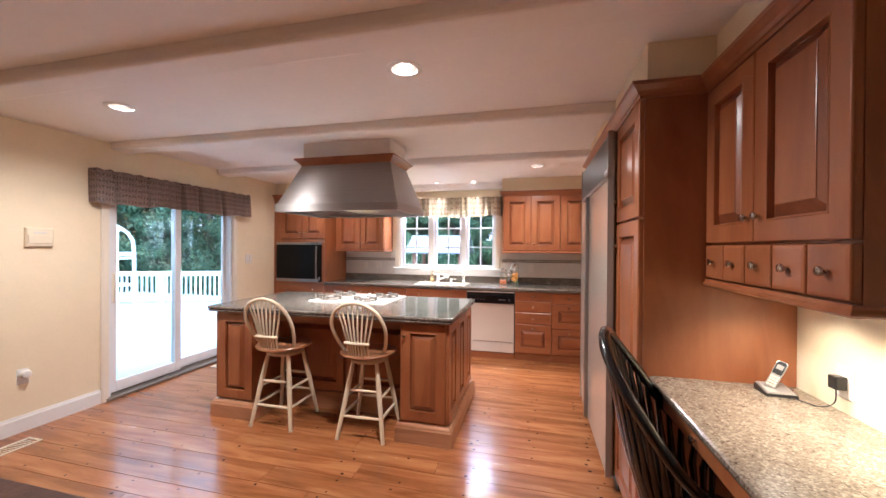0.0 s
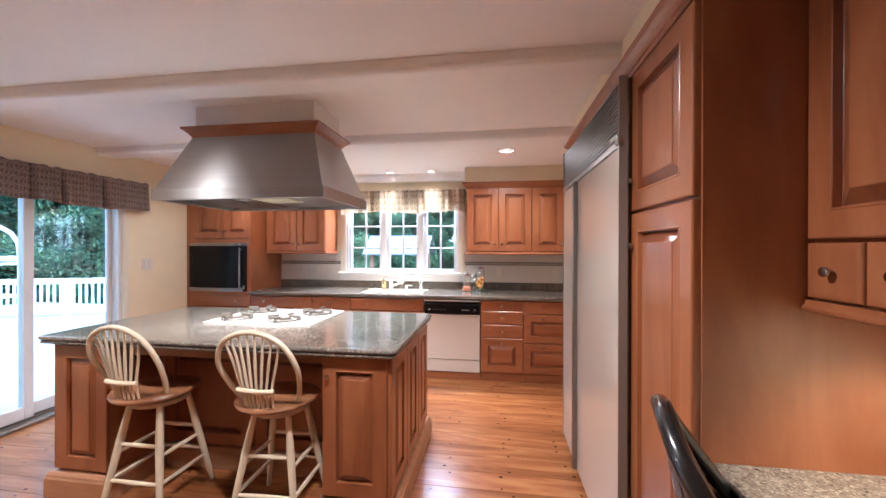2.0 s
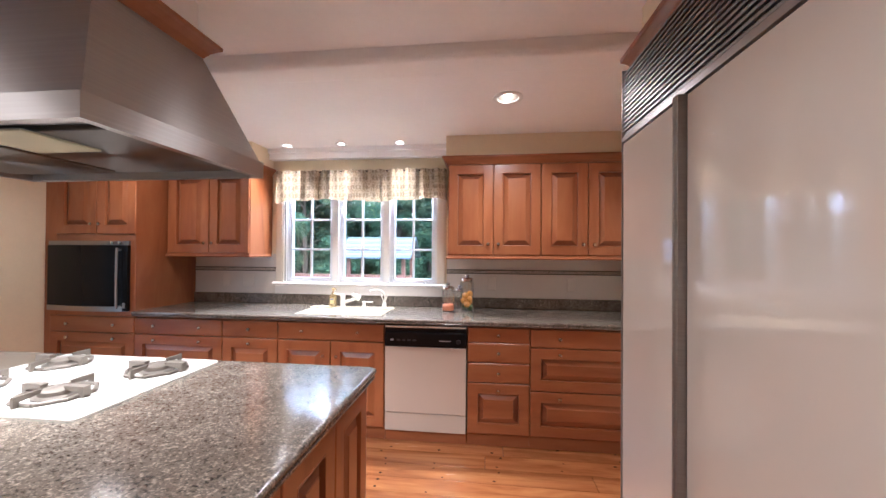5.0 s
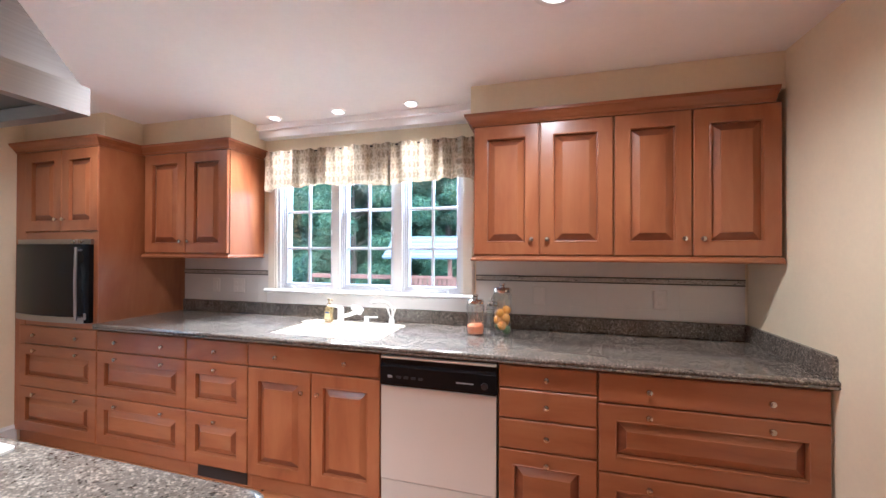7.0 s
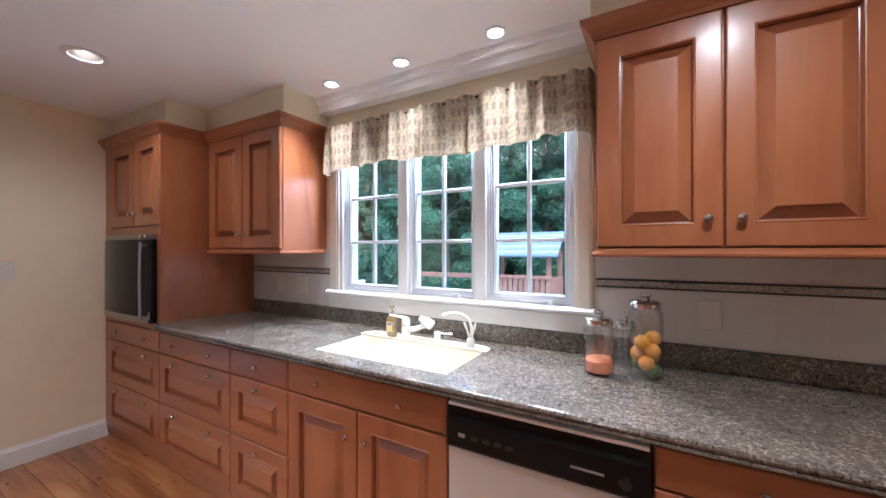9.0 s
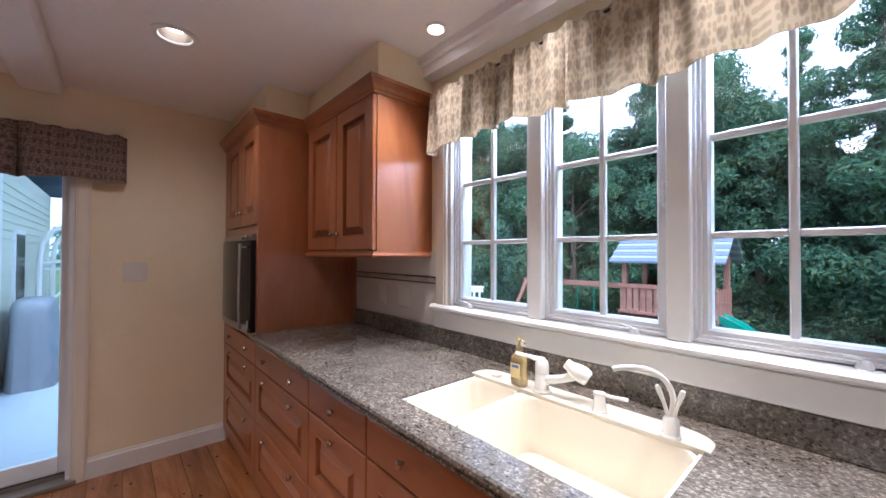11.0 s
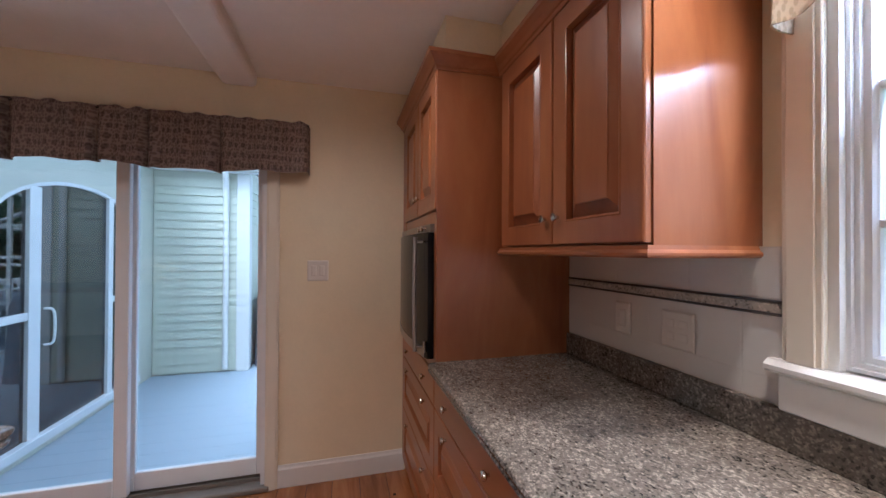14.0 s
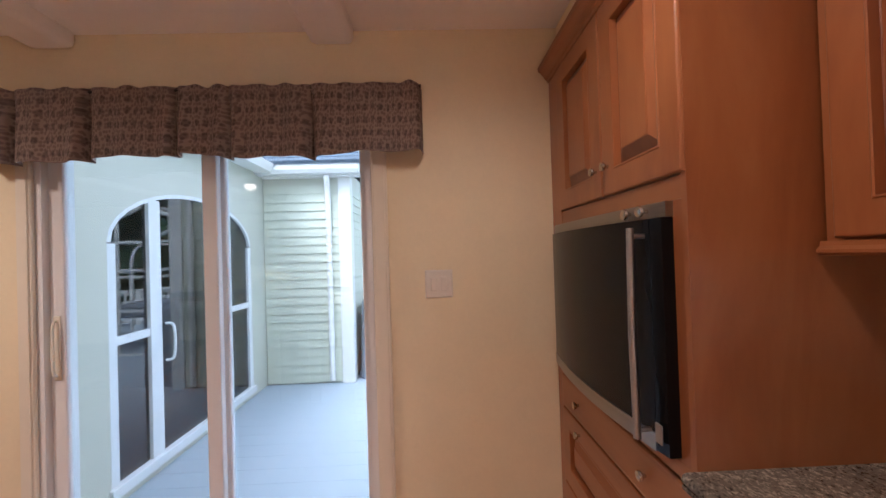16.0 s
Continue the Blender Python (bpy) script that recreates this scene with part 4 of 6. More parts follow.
part("label_band", boxed(-0.015, 0.015, -0.0245, -0.0234, 0.066, 0.076, 0.0003), M["soap_blue"], th, "small blue band")

# ---- jars ----
def jar(x, y, r, h, label, fill):
    th = thing("glass_jar", (x, y, 0.905), label, "jar", "storage jars")
    bm = bm_new()
    lathe(bm, [(r * 0.94, 0.001), (r, 0.006), (r, h * 0.92), (r * 0.86, h * 0.97), (r * 0.84, h), (r * 0.79, h), (r * 0.81, h * 0.965), (r * 0.93, h * 0.91), (r * 0.93, 0.010), (r * 0.5, 0.008)], "z", (0, 0, 0), 24)
    body = part("body", bm, M["jar"], th, "clear ribbed glass", True)
    body.visible_shadow = False
    bm = bm_new()
    lathe(bm, [(r * 0.90, h - 0.006), (r * 0.93, h), (r * 0.93, h + 0.014), (r * 0.80, h + 0.022), (r * 0.30, h + 0.024), (r * 0.22, h + 0.034), (r * 0.34, h + 0.04), (r * 0.30, h + 0.048), (0.001, h + 0.05)], "z", (0, 0, 0), 20)
    part("lid", bm, M["chrome"], th, "chrome lid with knob", True)
    random.seed(11)
    if fill == "pasta":
        bm = bm_new()
        lathe(bm, [(r * 0.88, 0.012), (r * 0.9, 0.02), (r * 0.9, h * 0.28), (r * 0.7, h * 0.33), (r * 0.3, h * 0.31), (0.001, h * 0.34)], "z", (0, 0, 0), 16)
        for v in bm.verts:
            v.co.z += random.uniform(-0.003, 0.003) if v.co.z > 0.03 else 0
        part("contents", bm, M["orange"], th, "orange dry pasta", True)
    if fill == "fruit":
        for k in range(9):
            a, z = k * 2.4, 0.034 + 0.0145 * k
            bm = bm_new()
            rr = r * 0.47
            lathe(bm, [(rr * math.sin(q), -rr * math.cos(q)) for q in [0.05, 0.5, 1.0, 1.57, 2.1, 2.6, 3.09]], "z", (r * 0.44 * math.cos(a), r * 0.44 * math.sin(a), z), 12)
            part("fruit", bm, M["green"] if k < 2 else M["yellow"], th, "dark green fruit" if k < 2 else "yellow fruit", True)
    return th


jar(0.267, 6.27, 0.055, 0.195, "clear glass storage jar with orange dry pasta and chrome lid", "pasta")
jar(0.425, 6.30, 0.058, 0.265, "tall glass jar of yellow and green fruit with chrome lid", "fruit")
jar(0.352, 6.415, 0.042, 0.165, "small empty glass jar with chrome lid", "")

# ---- dishwasher ----
th = thing("dishwasher", (0.134, BF, FZ), "almond dishwasher with a black control panel", "dishwasher")
sh = Shift(th)
DX0, DX1 = -0.178, 0.446
sh.add("body", boxed(DX0, DX1, BF + 0.02, NY - 0.05, 0.05, TOPZ - 0.002), M["dark"])
sh.add("door_panel", boxed(DX0 + 0.004, DX1 - 0.004, BF - 0.012, BF + 0.02, 0.200, 0.695, 0.004, 2), M["appliance"])
sh.add("lower_panel", boxed(DX0 + 0.004, DX1 - 0.004, BF - 0.006, BF + 0.02, 0.060, 0.194, 0.004, 2), M["appliance"])
sh.add("toe_panel", boxed(DX0 + 0.002, DX1 - 0.002, BF + 0.032, BF + 0.047, FZ, 0.058), M["wood_h"], None, "maple toe board")
bm = bm_new()
loft(bm, [[(x, BF + 0.02, 0.699), (x, BF - 0.014, 0.699), (x, BF - 0.022, 0.712), (x, BF - 0.022, 0.800), (x, BF - 0.010, 0.815), (x, BF - 0.010, 0.838), (x, BF + 0.02, 0.838)] for x in (DX0 + 0.004, DX1 - 0.004)])
cp = sh.add("control_panel", bm, M["glassblack"])
sh.add("top_trim", boxed(DX0 + 0.004, DX1 - 0.004, BF - 0.014, BF + 0.01, 0.840, 0.852, 0.002), M["enamel"], None, "white top trim")
bm = bm_new()
lathe(bm, [(0.017, 0.0), (0.016, 0.012), (0.001, 0.014)], "y", (0, 0, 0), 16)
for v in bm.verts:
    v.co = Vector((0.385 + v.co.x, BF - 0.0215 - v.co.y, 0.745 + v.co.z))
sh.add("dial", bm, M["dark"], cp, "black timer dial with pale mark", True)
for i, x in enumerate((-0.13, -0.08, -0.04, 0.0, 0.04)):
    sh.add("button", boxed(x, x + 0.026, BF - 0.026, BF - 0.0215, 0.742, 0.756, 0.002), M["dark"] if i else M["print"], cp)
sh.add("legend", boxed(0.24, 0.33, BF - 0.0228, BF - 0.0218, 0.745, 0.752), M["print"], cp, "pale printed marks")

# ---- backsplash tiles ----
spl = structure("trim_backsplash", boxed(0.225, 1.775, NY - 0.004, NY - 0.0005, 0.999, 1.384), M["grout"], "white glazed tile backsplash with a patterned border", "backsplash")
spl2 = structure("trim_backsplash_left", boxed(TX1 + 0.001, WIN[0] - 0.078, NY - 0.004, NY - 0.0005, 0.999, 1.384), M["grout"], "white glazed tile backsplash with a patterned border", "backsplash")
structure("trim_sill_apron", boxed(WIN[0] - 0.076, WIN[1] + 0.076, NY - 0.030, NY - 0.0005, 0.999, 1.084, 0.004), M["white"], "smooth white apron board below the window sill", "trim")


def tile_mesh(w, h, d=0.0018):
    return finish(ringset(bm_new(), "-y", (0, 0, 0), 0, w, 0, h, [(0, 0), (0, d - 0.0008), (0.002, d)]), "tile", M["tile"])


def tiles(parent, x0, x1, rows, step=0.152):
    cache = {}
    for z0, z1 in rows:
        x = x0
        while x < x1 - 0.01:
            w = min(step, x1 - x) - 0.002
            key = (round(w, 4), round(z1 - z0, 4))
            if key not in cache:
                cache[key] = tile_mesh(w, z1 - z0 - 0.002)
            ob = new("tile", cache[key])
            ob.location = (x + 0.0015, NY - 0.0025, z0 + 0.001)
            ob.parent = parent
            x += step


ROWS_T = [(1.0, 1.062), (1.062, 1.214), (1.254, 1.384)]
for par, x0, x1 in ((spl, 0.226, 1.775), (spl2, TX1 + 0.002, WIN[0] - 0.079)):
    tiles(par, x0, x1, ROWS_T)
    part("border", boxed(x0, x1, NY - 0.010, NY - 0.004, 1.222, 1.246, 0.001), M["border"], par, "patterned stone border strip")
    for z in (1.2145, 1.2465):
        part("pencil_strip", boxed(x0, x1, NY - 0.011, NY - 0.004, z, z + 0.007, 0.0015), M["pencil"], par, "thin dark pencil tile")


def outlet(place, face, label, kind="outlet", w=0.074, h=0.118, gang=1):
    th = thing("wall_plate", place, label, "outlet" if kind == "outlet" else "switch")
    o = Vector((0, 0, 0))
    part("plate", ringset(bm_new(), face, o, -w / 2, w / 2, -h / 2, h / 2, [(0, 0.0003), (0, 0.003), (0.006, 0.006), (0.010, 0.006)]), M["plate"], th)
    for k in range(gang):
        c = (k - (gang - 1) / 2) * 0.046
        if kind == "outlet":
            for v in (-0.020, 0.020):
                part("socket", ringset(bm_new(), face, o, c - 0.015, c + 0.015, v - 0.013, v + 0.013, [(0, 0.004), (0, 0.007), (0.003, 0.008)]), M["plate"], th)
        else:
            part("rocker", ringset(bm_new(), face, o, c - 0.015, c + 0.015, -0.032, 0.032, [(0, 0.004), (0, 0.008), (0.006, 0.010)]), M["plate"], th)
    return th


outlet((WX, 5.367, 1.248), "+x", "double rocker switch plate on the cream wall", "switch", 0.122, 0.124, 2)
outlet((-1.73, NY - 0.0092, 1.125), "-y", "white outlet plate set in the tile", "outlet", 0.115, 0.118, 2)
outlet((-1.96, NY - 0.0092, 1.125), "-y", "white switch plate set in the tile", "switch")
outlet((0.64, NY - 0.0092, 1.125), "-y", "white outlet plate set in the tile", "outlet")
outlet((1.34, NY - 0.0092, 1.125), "-y", "white switch plate set in the tile", "switch")

# ---- island ----
IX0, IX1, IF, IB = -1.975, 0.086, 3.66, 4.64
th = thing("kitchen_island", (-0.93, 4.2, FZ), "maple kitchen island with raised panels and a knee space for stools", "island")
sh = Shift(th)
CL, CR, RY = -1.603, -0.290, 4.03
sh.add("end_cabinet", boxed(IX0 + 0.02, CL, IF + 0.02, IB, 0.10, TOPZ), M["wood"])
sh.add("end_cabinet", boxed(CR, IX1 - 0.02, IF + 0.02, IB, 0.10, TOPZ), M["wood"])
sh.add("centre_cabinet", boxed(CL, CR, RY + 0.02, IB - 0.001, 0.10, TOPZ - 0.001), M["wood"])
sh.add("apron", boxed(CL, CR, IF + 0.06, RY + 0.02, 0.80, TOPZ - 0.001), M["wood_h"])
front_at(sh, "-y", IF, IX0 + 0.018, CL, 0.125, 0.862, True, [(CL - 0.035, 0.76)], "door")
front_at(sh, "-y", IF, CR, IX1 - 0.018, 0.125, 0.862, True, [(CR + 0.035, 0.76)], "door")
for x0, x1 in ((CL, -0.955), (-0.930, CR)):
    front_at(sh, "-y", RY, x0, x1, 0.125, 0.795, True, (), "back_panel")
for u0, u1 in ((IF + 0.002, 3.99), (3.99, 4.315), (4.315, IB)):
    front_at(sh, "+x", IX1, u0, u1, 0.125, 0.862, True, (), "side_panel")
    front_at(sh, "-x", IX0, u0, u1, 0.125, 0.862, True, (), "side_panel")
for u0, u1 in ((IX0 + 0.02, -1.27), (-1.27, -0.60), (-0.60, IX1 - 0.02)):
    front_at(sh, "+y", IB + 0.02, u0, u1, 0.125, 0.862, True, [(u1 - 0.04, 0.78)], "door")
PL = [(-0.03, 0), (0.030, 0), (0.030, 0.105), (0.024, 0.115), (0.022, 0.125), (0.010, 0.140), (-0.03, 0.140)]
path = [(CL, RY, FZ), (CL, IF, FZ), (IX0, IF, FZ), (IX0, IB + 0.02, FZ), (IX1, IB + 0.02, FZ), (IX1, IF, FZ), (CR, IF, FZ), (CR, RY, FZ)]
ob = moulding(None, "plinth", path, [(q, h) for q, h in PL], M["plinth"], "paler maple plinth moulding", -1)
for v in ob.data.vertices:
    v.co -= sh.o
ob.parent = th
sh.add("rear_plinth", boxed(CL + 0.03, CR - 0.03, RY - 0.012, RY + 0.02, FZ, 0.118, 0.003), M["plinth"])

th = thing("island_worktop", (-0.95, 4.2, TOPZ), "polished grey-green granite island top with ogee edge", "worktop")
sh = Shift(th)


def round_rect(x0, x1, y0, y1, r, z, n=5):
    pts = []
    for cx, cy, s in ((x1 - r, y1 - r, 0), (x0 + r, y1 - r, 1), (x0 + r, y0 + r, 2), (x1 - r, y0 + r, 3)):
        for k in range(n + 1):
            a = math.pi / 2 * (s + k / n)
            pts.append((cx + r * math.cos(a), cy + r * math.sin(a), z))
    return pts


GX0, GX1, GY0, GY1 = -2.045, 0.120, 3.615, 4.700
slab = [(0.016, 0.8895), (0.004, 0.892), (0.0, 0.898), (0.0, 0.906), (0.004, 0.912), (0.012, 0.9148), (0.016, 0.915), (0.030, 0.915)]
bead = [(0.022, 0.866), (0.010, 0.868), (0.005, 0.874), (0.005, 0.881), (0.011, 0.887), (0.022, 0.8892)]
sh.add("slab", loft(bm_new(), [round_rect(GX0 + i, GX1 - i, GY0 + i, GY1 - i, 0.035, z) for i, z in slab]), M["granite"], None, "", True)
sh.add("edge_bead", loft(bm_new(), [round_rect(GX0 + i, GX1 - i, GY0 + i, GY1 - i, 0.035, z) for i, z in bead]), M["granite"], None, "rounded lower edge bead", True)

# ---- cooktop ----
th = thing("cooktop", (-0.98, 4.37, 0.915), "white glass gas cooktop with four grey-brown grates and centre knobs", "cooktop")
part("glass_top", loft(bm_new(), [round_rect(-0.385 + i, 0.385 - i, -0.295 + i, 0.295 - i, 0.02, z) for i, z in ((0, 0.0005), (0, 0.007), (0.004, 0.010), (0.010, 0.010))]), M["enamel"], th, "", True)
for bx, by, r in ((-0.235, -0.145, 0.105), (0.13, -0.145, 0.105), (-0.235, 0.15, 0.10), (0.235, 0.13, 0.105)):
    bm = bm_new()
    lathe(bm, [(0.062, 0.010), (0.062, 0.014), (0.045, 0.018), (0.043, 0.030), (0.036, 0.034), (0.001, 0.035)], "z", (bx, by, 0), 20)
    burner = part("burner", bm, M["iron"], th, "dark round burner cap", True)
    bm = bm_new()
    rad = r
    n = 8
    pts = [(bx + rad * math.cos(2 * math.pi * (k + 0.5) / n), by + rad * math.sin(2 * math.pi * (k + 0.5) / n)) for k in range(n)]
    for k in range(n):
        (xa, ya), (xb, yb) = pts[k], pts[(k + 1) % n]
        tube(bm, [(xa, ya, 0.0165), (xb, yb, 0.0165)], 0.0065, 6)
    for k in range(4):
        a = math.pi / 2 * k
        c, s = math.cos(a), math.sin(a)
        thick = 0.012 if k % 2 == 0 else 0.0045
        loft(bm, [[(bx + q * c - w * s, by + q * s + w * c, z) for q, z in ((rad * 1.12, 0.0105), (rad * 1.12, 0.046), (rad * 0.40, 0.046), (rad * 0.46, 0.034), (rad * 0.98, 0.026), (rad * 0.98, 0.0105))] for w in (-thick, thick)])
    part("grate", bm, M["iron"], th, "grey-brown cast iron grate")
for k in range(5):
    bm = bm_new()
    lathe(bm, [(0.021, 0.010), (0.021, 0.016), (0.017, 0.018), (0.015, 0.034), (0.001, 0.036)], "z", (-0.045 + 0.045 * (k % 2), -0.07 + 0.075 * k if k < 4 else 0.0, 0), 14)
    for v in bm.verts:
        v.co.x += 0.03
    part("knob", bm, M["enamel"], th, "white control knob", True)

# ---- range hood ----
th = thing("range_hood", (-1.02, 4.32, 1.73), "brushed stainless steel island range hood with wood crown", "range hood")
sh = Shift(th)
HX0, HX1, HY0, HY1 = -1.62, -0.425, 3.945, 4.705
TX_0, TX_1, TY0, TY1 = -1.425, -0.545, 4.07, 4.478
bm = bm_new()
RZ0, RZ1 = 1.742, 1.812


def rect(x0, x1, y0, y1, z):
    return [(x0, y0, z), (x1, y0, z), (x1, y1, z), (x0, y1, z)]


loft(bm, [rect(HX0 + 0.03, HX1 - 0.03, HY0 + 0.03, HY1 - 0.03, RZ0 + 0.035), rect(HX0 + 0.03, HX1 - 0.03, HY0 + 0.03, HY1 - 0.03, RZ0),
          rect(HX0, HX1, HY0, HY1, RZ0), rect(HX0, HX1, HY0, HY1, RZ1), rect(HX0 + 0.012, HX1 - 0.012, HY0 + 0.012, HY1 - 0.012, RZ1 + 0.003),
          rect(TX_0, TX_1, TY0, TY1, 2.18)], caps=(True, True))
sh.add("canopy", bm, M["steel"])
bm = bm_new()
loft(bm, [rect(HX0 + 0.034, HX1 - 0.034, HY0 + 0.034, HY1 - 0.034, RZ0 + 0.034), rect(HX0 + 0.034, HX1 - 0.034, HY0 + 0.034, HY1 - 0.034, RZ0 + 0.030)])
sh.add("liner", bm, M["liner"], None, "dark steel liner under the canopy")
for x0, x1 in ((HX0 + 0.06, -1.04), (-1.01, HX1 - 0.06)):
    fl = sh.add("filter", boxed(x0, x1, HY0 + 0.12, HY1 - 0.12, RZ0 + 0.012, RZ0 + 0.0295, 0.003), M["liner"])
for x in (-1.26, -0.84):
    sh.add("light_lens", boxed(x - 0.12, x + 0.12, 4.03, 4.25, RZ0 + 0.004, RZ0 + 0.0115, 0.002), M["lens" if x > -1 else "liner"], None, "dim yellowish light lens" if x > -1 else "unlit light lens")
crown_h = [(-0.02, 0.0), (0.004, 0.0), (0.010, 0.010), (0.020, 0.024), (0.040, 0.042), (0.050, 0.048), (0.052, 0.062), (-0.02, 0.062)]
ob = moulding(None, "wood_crown", [(TX_0, TY1, 2.176), (TX_0, TY0, 2.176), (TX_1, TY0, 2.176), (TX_1, TY1, 2.176), (TX_0, TY1 + 0.0005, 2.176)], crown_h, M["wood_h"], "maple crown round the hood top", 1)
for v in ob.data.vertices:
    v.co -= sh.o
ob.parent = th
structure("trim_hood_chase", boxed(TX_0 + 0.01, TX_1 - 0.01, TY0 + 0.01, TY1 - 0.01, 2.18, CEIL), M["ceil"], "off-white boxed duct chase above the hood", "chase")

# ---- refrigerator ----
th = thing("refrigerator", (1.45, 4.05, FZ), "built-in almond side-by-side refrigerator with steel trim and louvred grille", "refrigerator")
sh = Shift(th)
FX, FY0, FYS, FY1 = 1.112, 3.413, 4.205, 4.655
sh.add("body", boxed(FX + 0.03, EX - 0.003, 3.442, FY1, 0.06, 2.132), M["fridge_side"], None, "grey enamel cabinet")
sh.add("toe_grille", boxed(FX + 0.075, FX + 0.09, 3.442, FY1, FZ, 0.06), M["dark"])
for y0, y1, nm in ((FY0 + 0.012, FYS - 0.012, "fridge_door"), (FYS + 0.016, FY1 - 0.006, "freezer_door")):
    d = sh.add(nm, boxed(FX, FX + 0.03, y0, y1, 0.07, 1.842, 0.003), M["appliance"], None, "almond enamel door panel")
    hy = y1 if nm == "fridge_door" else y0
    bm = bm_new()
    s = 1 if nm == "fridge_door" else -1
    loft(bm, [[(FX + 0.02, hy + s * 0.001, z), (FX - 0.022, hy + s * 0.001, z), (FX - 0.026, hy + s * 0.006, z), (FX - 0.022, hy + s * 0.011, z), (FX + 0.02, hy + s * 0.011, z)] for z in (0.07, 1.842)])
    sh.add("handle_strip", bm, M["steel"], d, "full height steel pull strip")
bm = bm_new()
box(bm, FX - 0.004, FX + 0.03, FY0, FY0 + 0.010, 0.06, 2.13)
box(bm, FX - 0.004, FX + 0.03, FY1 - 0.004, FY1, 0.06, 2.13)
box(bm, FX - 0.003, FX + 0.03, FY0 + 0.010, FY1 - 0.004, 1.846, 1.866)
sh.add("trim", bm, M["fridge_side"], None, "satin grey edge trim")
gr = sh.add("grille", boxed(FX + 0.018, FX + 0.028, FY0 + 0.01, FY1 - 0.004, 1.867, 2.128), M["gap"], None, "dark ventilation grille")
slat = boxed(0, 0.014, FY0 + 0.011, FY1 - 0.005, 0, 0.0075)
for v in slat.verts:
    v.co -= sh.o
    if v.co.x > -sh.o.x + 0.007:
        v.co.z += 0.005
me = finish(slat, "slat", M["louver"])
k = 0
z = 1.871
while z < 2.122:
    ob = new("slat", me)
    ob.location = (FX + 0.002, 0, z)
    ob.parent = gr
    z += 0.0168
sh.add("badge", boxed(FX - 0.003, FX + 0.002, FY0 + 0.035, FY0 + 0.125, 1.885, 1.91, 0.002), M["silver"], gr, "small silver maker's plate")
bm = bm_new()
lathe(bm, [(0.014, 0), (0.014, 0.03), (0.001, 0.031)], "z", (FX - 0.004, FY0 + 0.006, 1.85), 10)
sh.add("hinge", bm, M["steel"], None, "", True)

# ---- pantry and desk cabinets ----
PX, PY0, PY1 = 1.165, 2.955, 3.440
th = thing("pantry_cabinet", (1.5, 3.2, FZ), "tall narrow maple pantry cabinet with two raised panel doors", "cabinet")
sh = Shift(th)
bm = bm_new()
box(bm, PX + 0.020, EX - 0.002, PY0 + 0.0, PY1, 0.066, 2.138)
sh.add("body", bm, M["wood"])
sh.add("toe_kick", boxed(PX + 0.055, PX + 0.07, PY0, PY1, FZ, 0.066), M["wood_h"])
sh.add("toe_side", boxed(PX + 0.07, EX - 0.002, PY0, PY0 + 0.015, FZ, 0.066), M["wood_h"])
front_at(sh, "-x", PX, PY0 + 0.004, PY1 - 0.004, 1.577, 2.132, True, [(PY1 - 0.04, 1.70)], "door")
front_at(sh, "-x", PX, PY0 + 0.004, PY1 - 0.004, 0.072, 1.572, True, [(PY1 - 0.04, 1.44)], "door")
ob = moulding(None, "crown_moulding", [(1.47 - 0.026, 2.165, 2.135), (1.444, PY0, 2.135), (PX + 0.002, PY0, 2.135), (PX + 0.002, 4.66, 2.135), (EX - 0.02, 4.66, 2.135)], CROWN, M["wood_h"], "", -1)
tagged(ob, "stepped maple crown moulding over fridge, pantry and desk cabinet", "moulding", "crown mouldings")
single("end_panel", boxed(PX + 0.02, EX - 0.002, 4.657, 4.675, FZ, 2.132), M["wood"], "maple end panel beside the refrigerator", "panel")

DUX, DU0, DU1 = 1.442, 2.165, 2.953
th = thing("desk_wall_cabinet", (1.6, 2.5, 1.29), "maple wall cabinet with five small drawers above the desk", "cabinet")
sh = Shift(th)
sh.add("body", boxed(DUX + 0.020, EX - 0.002, DU0, DU1, 1.294, 2.138), M["wood"])
front_at(sh, "-x", DUX, DU0, 2.585, 1.452, 2.132, True, [(2.548, 1.545)], "door")
front_at(sh, "-x", DUX, 2.585, DU1, 1.452, 2.132, True, [(2.622, 1.545)], "door")
w = (DU1 - DU0) / 5
for k in range(5):
    front_at(sh, "-x", DUX, DU0 + w * k, DU0 + w * (k + 1), 1.298, 1.448, False, [(DU0 + w * (k + 0.5), 1.372)], "small_drawer", mat=M["wood"])
ob = moulding(None, "light_rail", [(EX - 0.02, DU0, 1.262), (DUX, DU0, 1.262), (DUX, DU1, 1.262)], [(q, h * 1.07) for q, h in RAIL], M["wood_h"], "", -1)
tagged(ob, "maple light rail under the desk cabinet", "moulding", "light rails")

DZ = 0.835
th = thing("built_in_desk", (1.5, 2.0, FZ), "built-in desk with speckled tan granite top and maple drawer front", "desk")
sh = Shift(th)
bm = bm_new()
loft(bm, [[(EX - 0.001, y, DZ - 0.03), (1.222, y, DZ - 0.03), (1.212, y, DZ - 0.024), (1.210, y, DZ - 0.015), (1.213, y, DZ - 0.005), (1.222, y, DZ), (EX - 0.001, y, DZ)] for y in (0.75, PY0 - 0.001)])
sh.add("top", bm, M["granite_desk"])
sh.add("apron", boxed(1.265, 1.285, 0.80, PY0 - 0.002, DZ - 0.12, DZ - 0.031), M["wood_h"])
for y0, y1 in ((2.10, 2.93), (1.25, 2.08)):
    front_at(sh, "-x", 1.246, y0, y1, DZ - 0.118, DZ - 0.036, False, [((y0 + y1) / 2, DZ - 0.078)], "drawer")
sh.add("side_panel", boxed(1.27, EX - 0.002, 0.78, 0.80, FZ, DZ - 0.031), M["wood"])

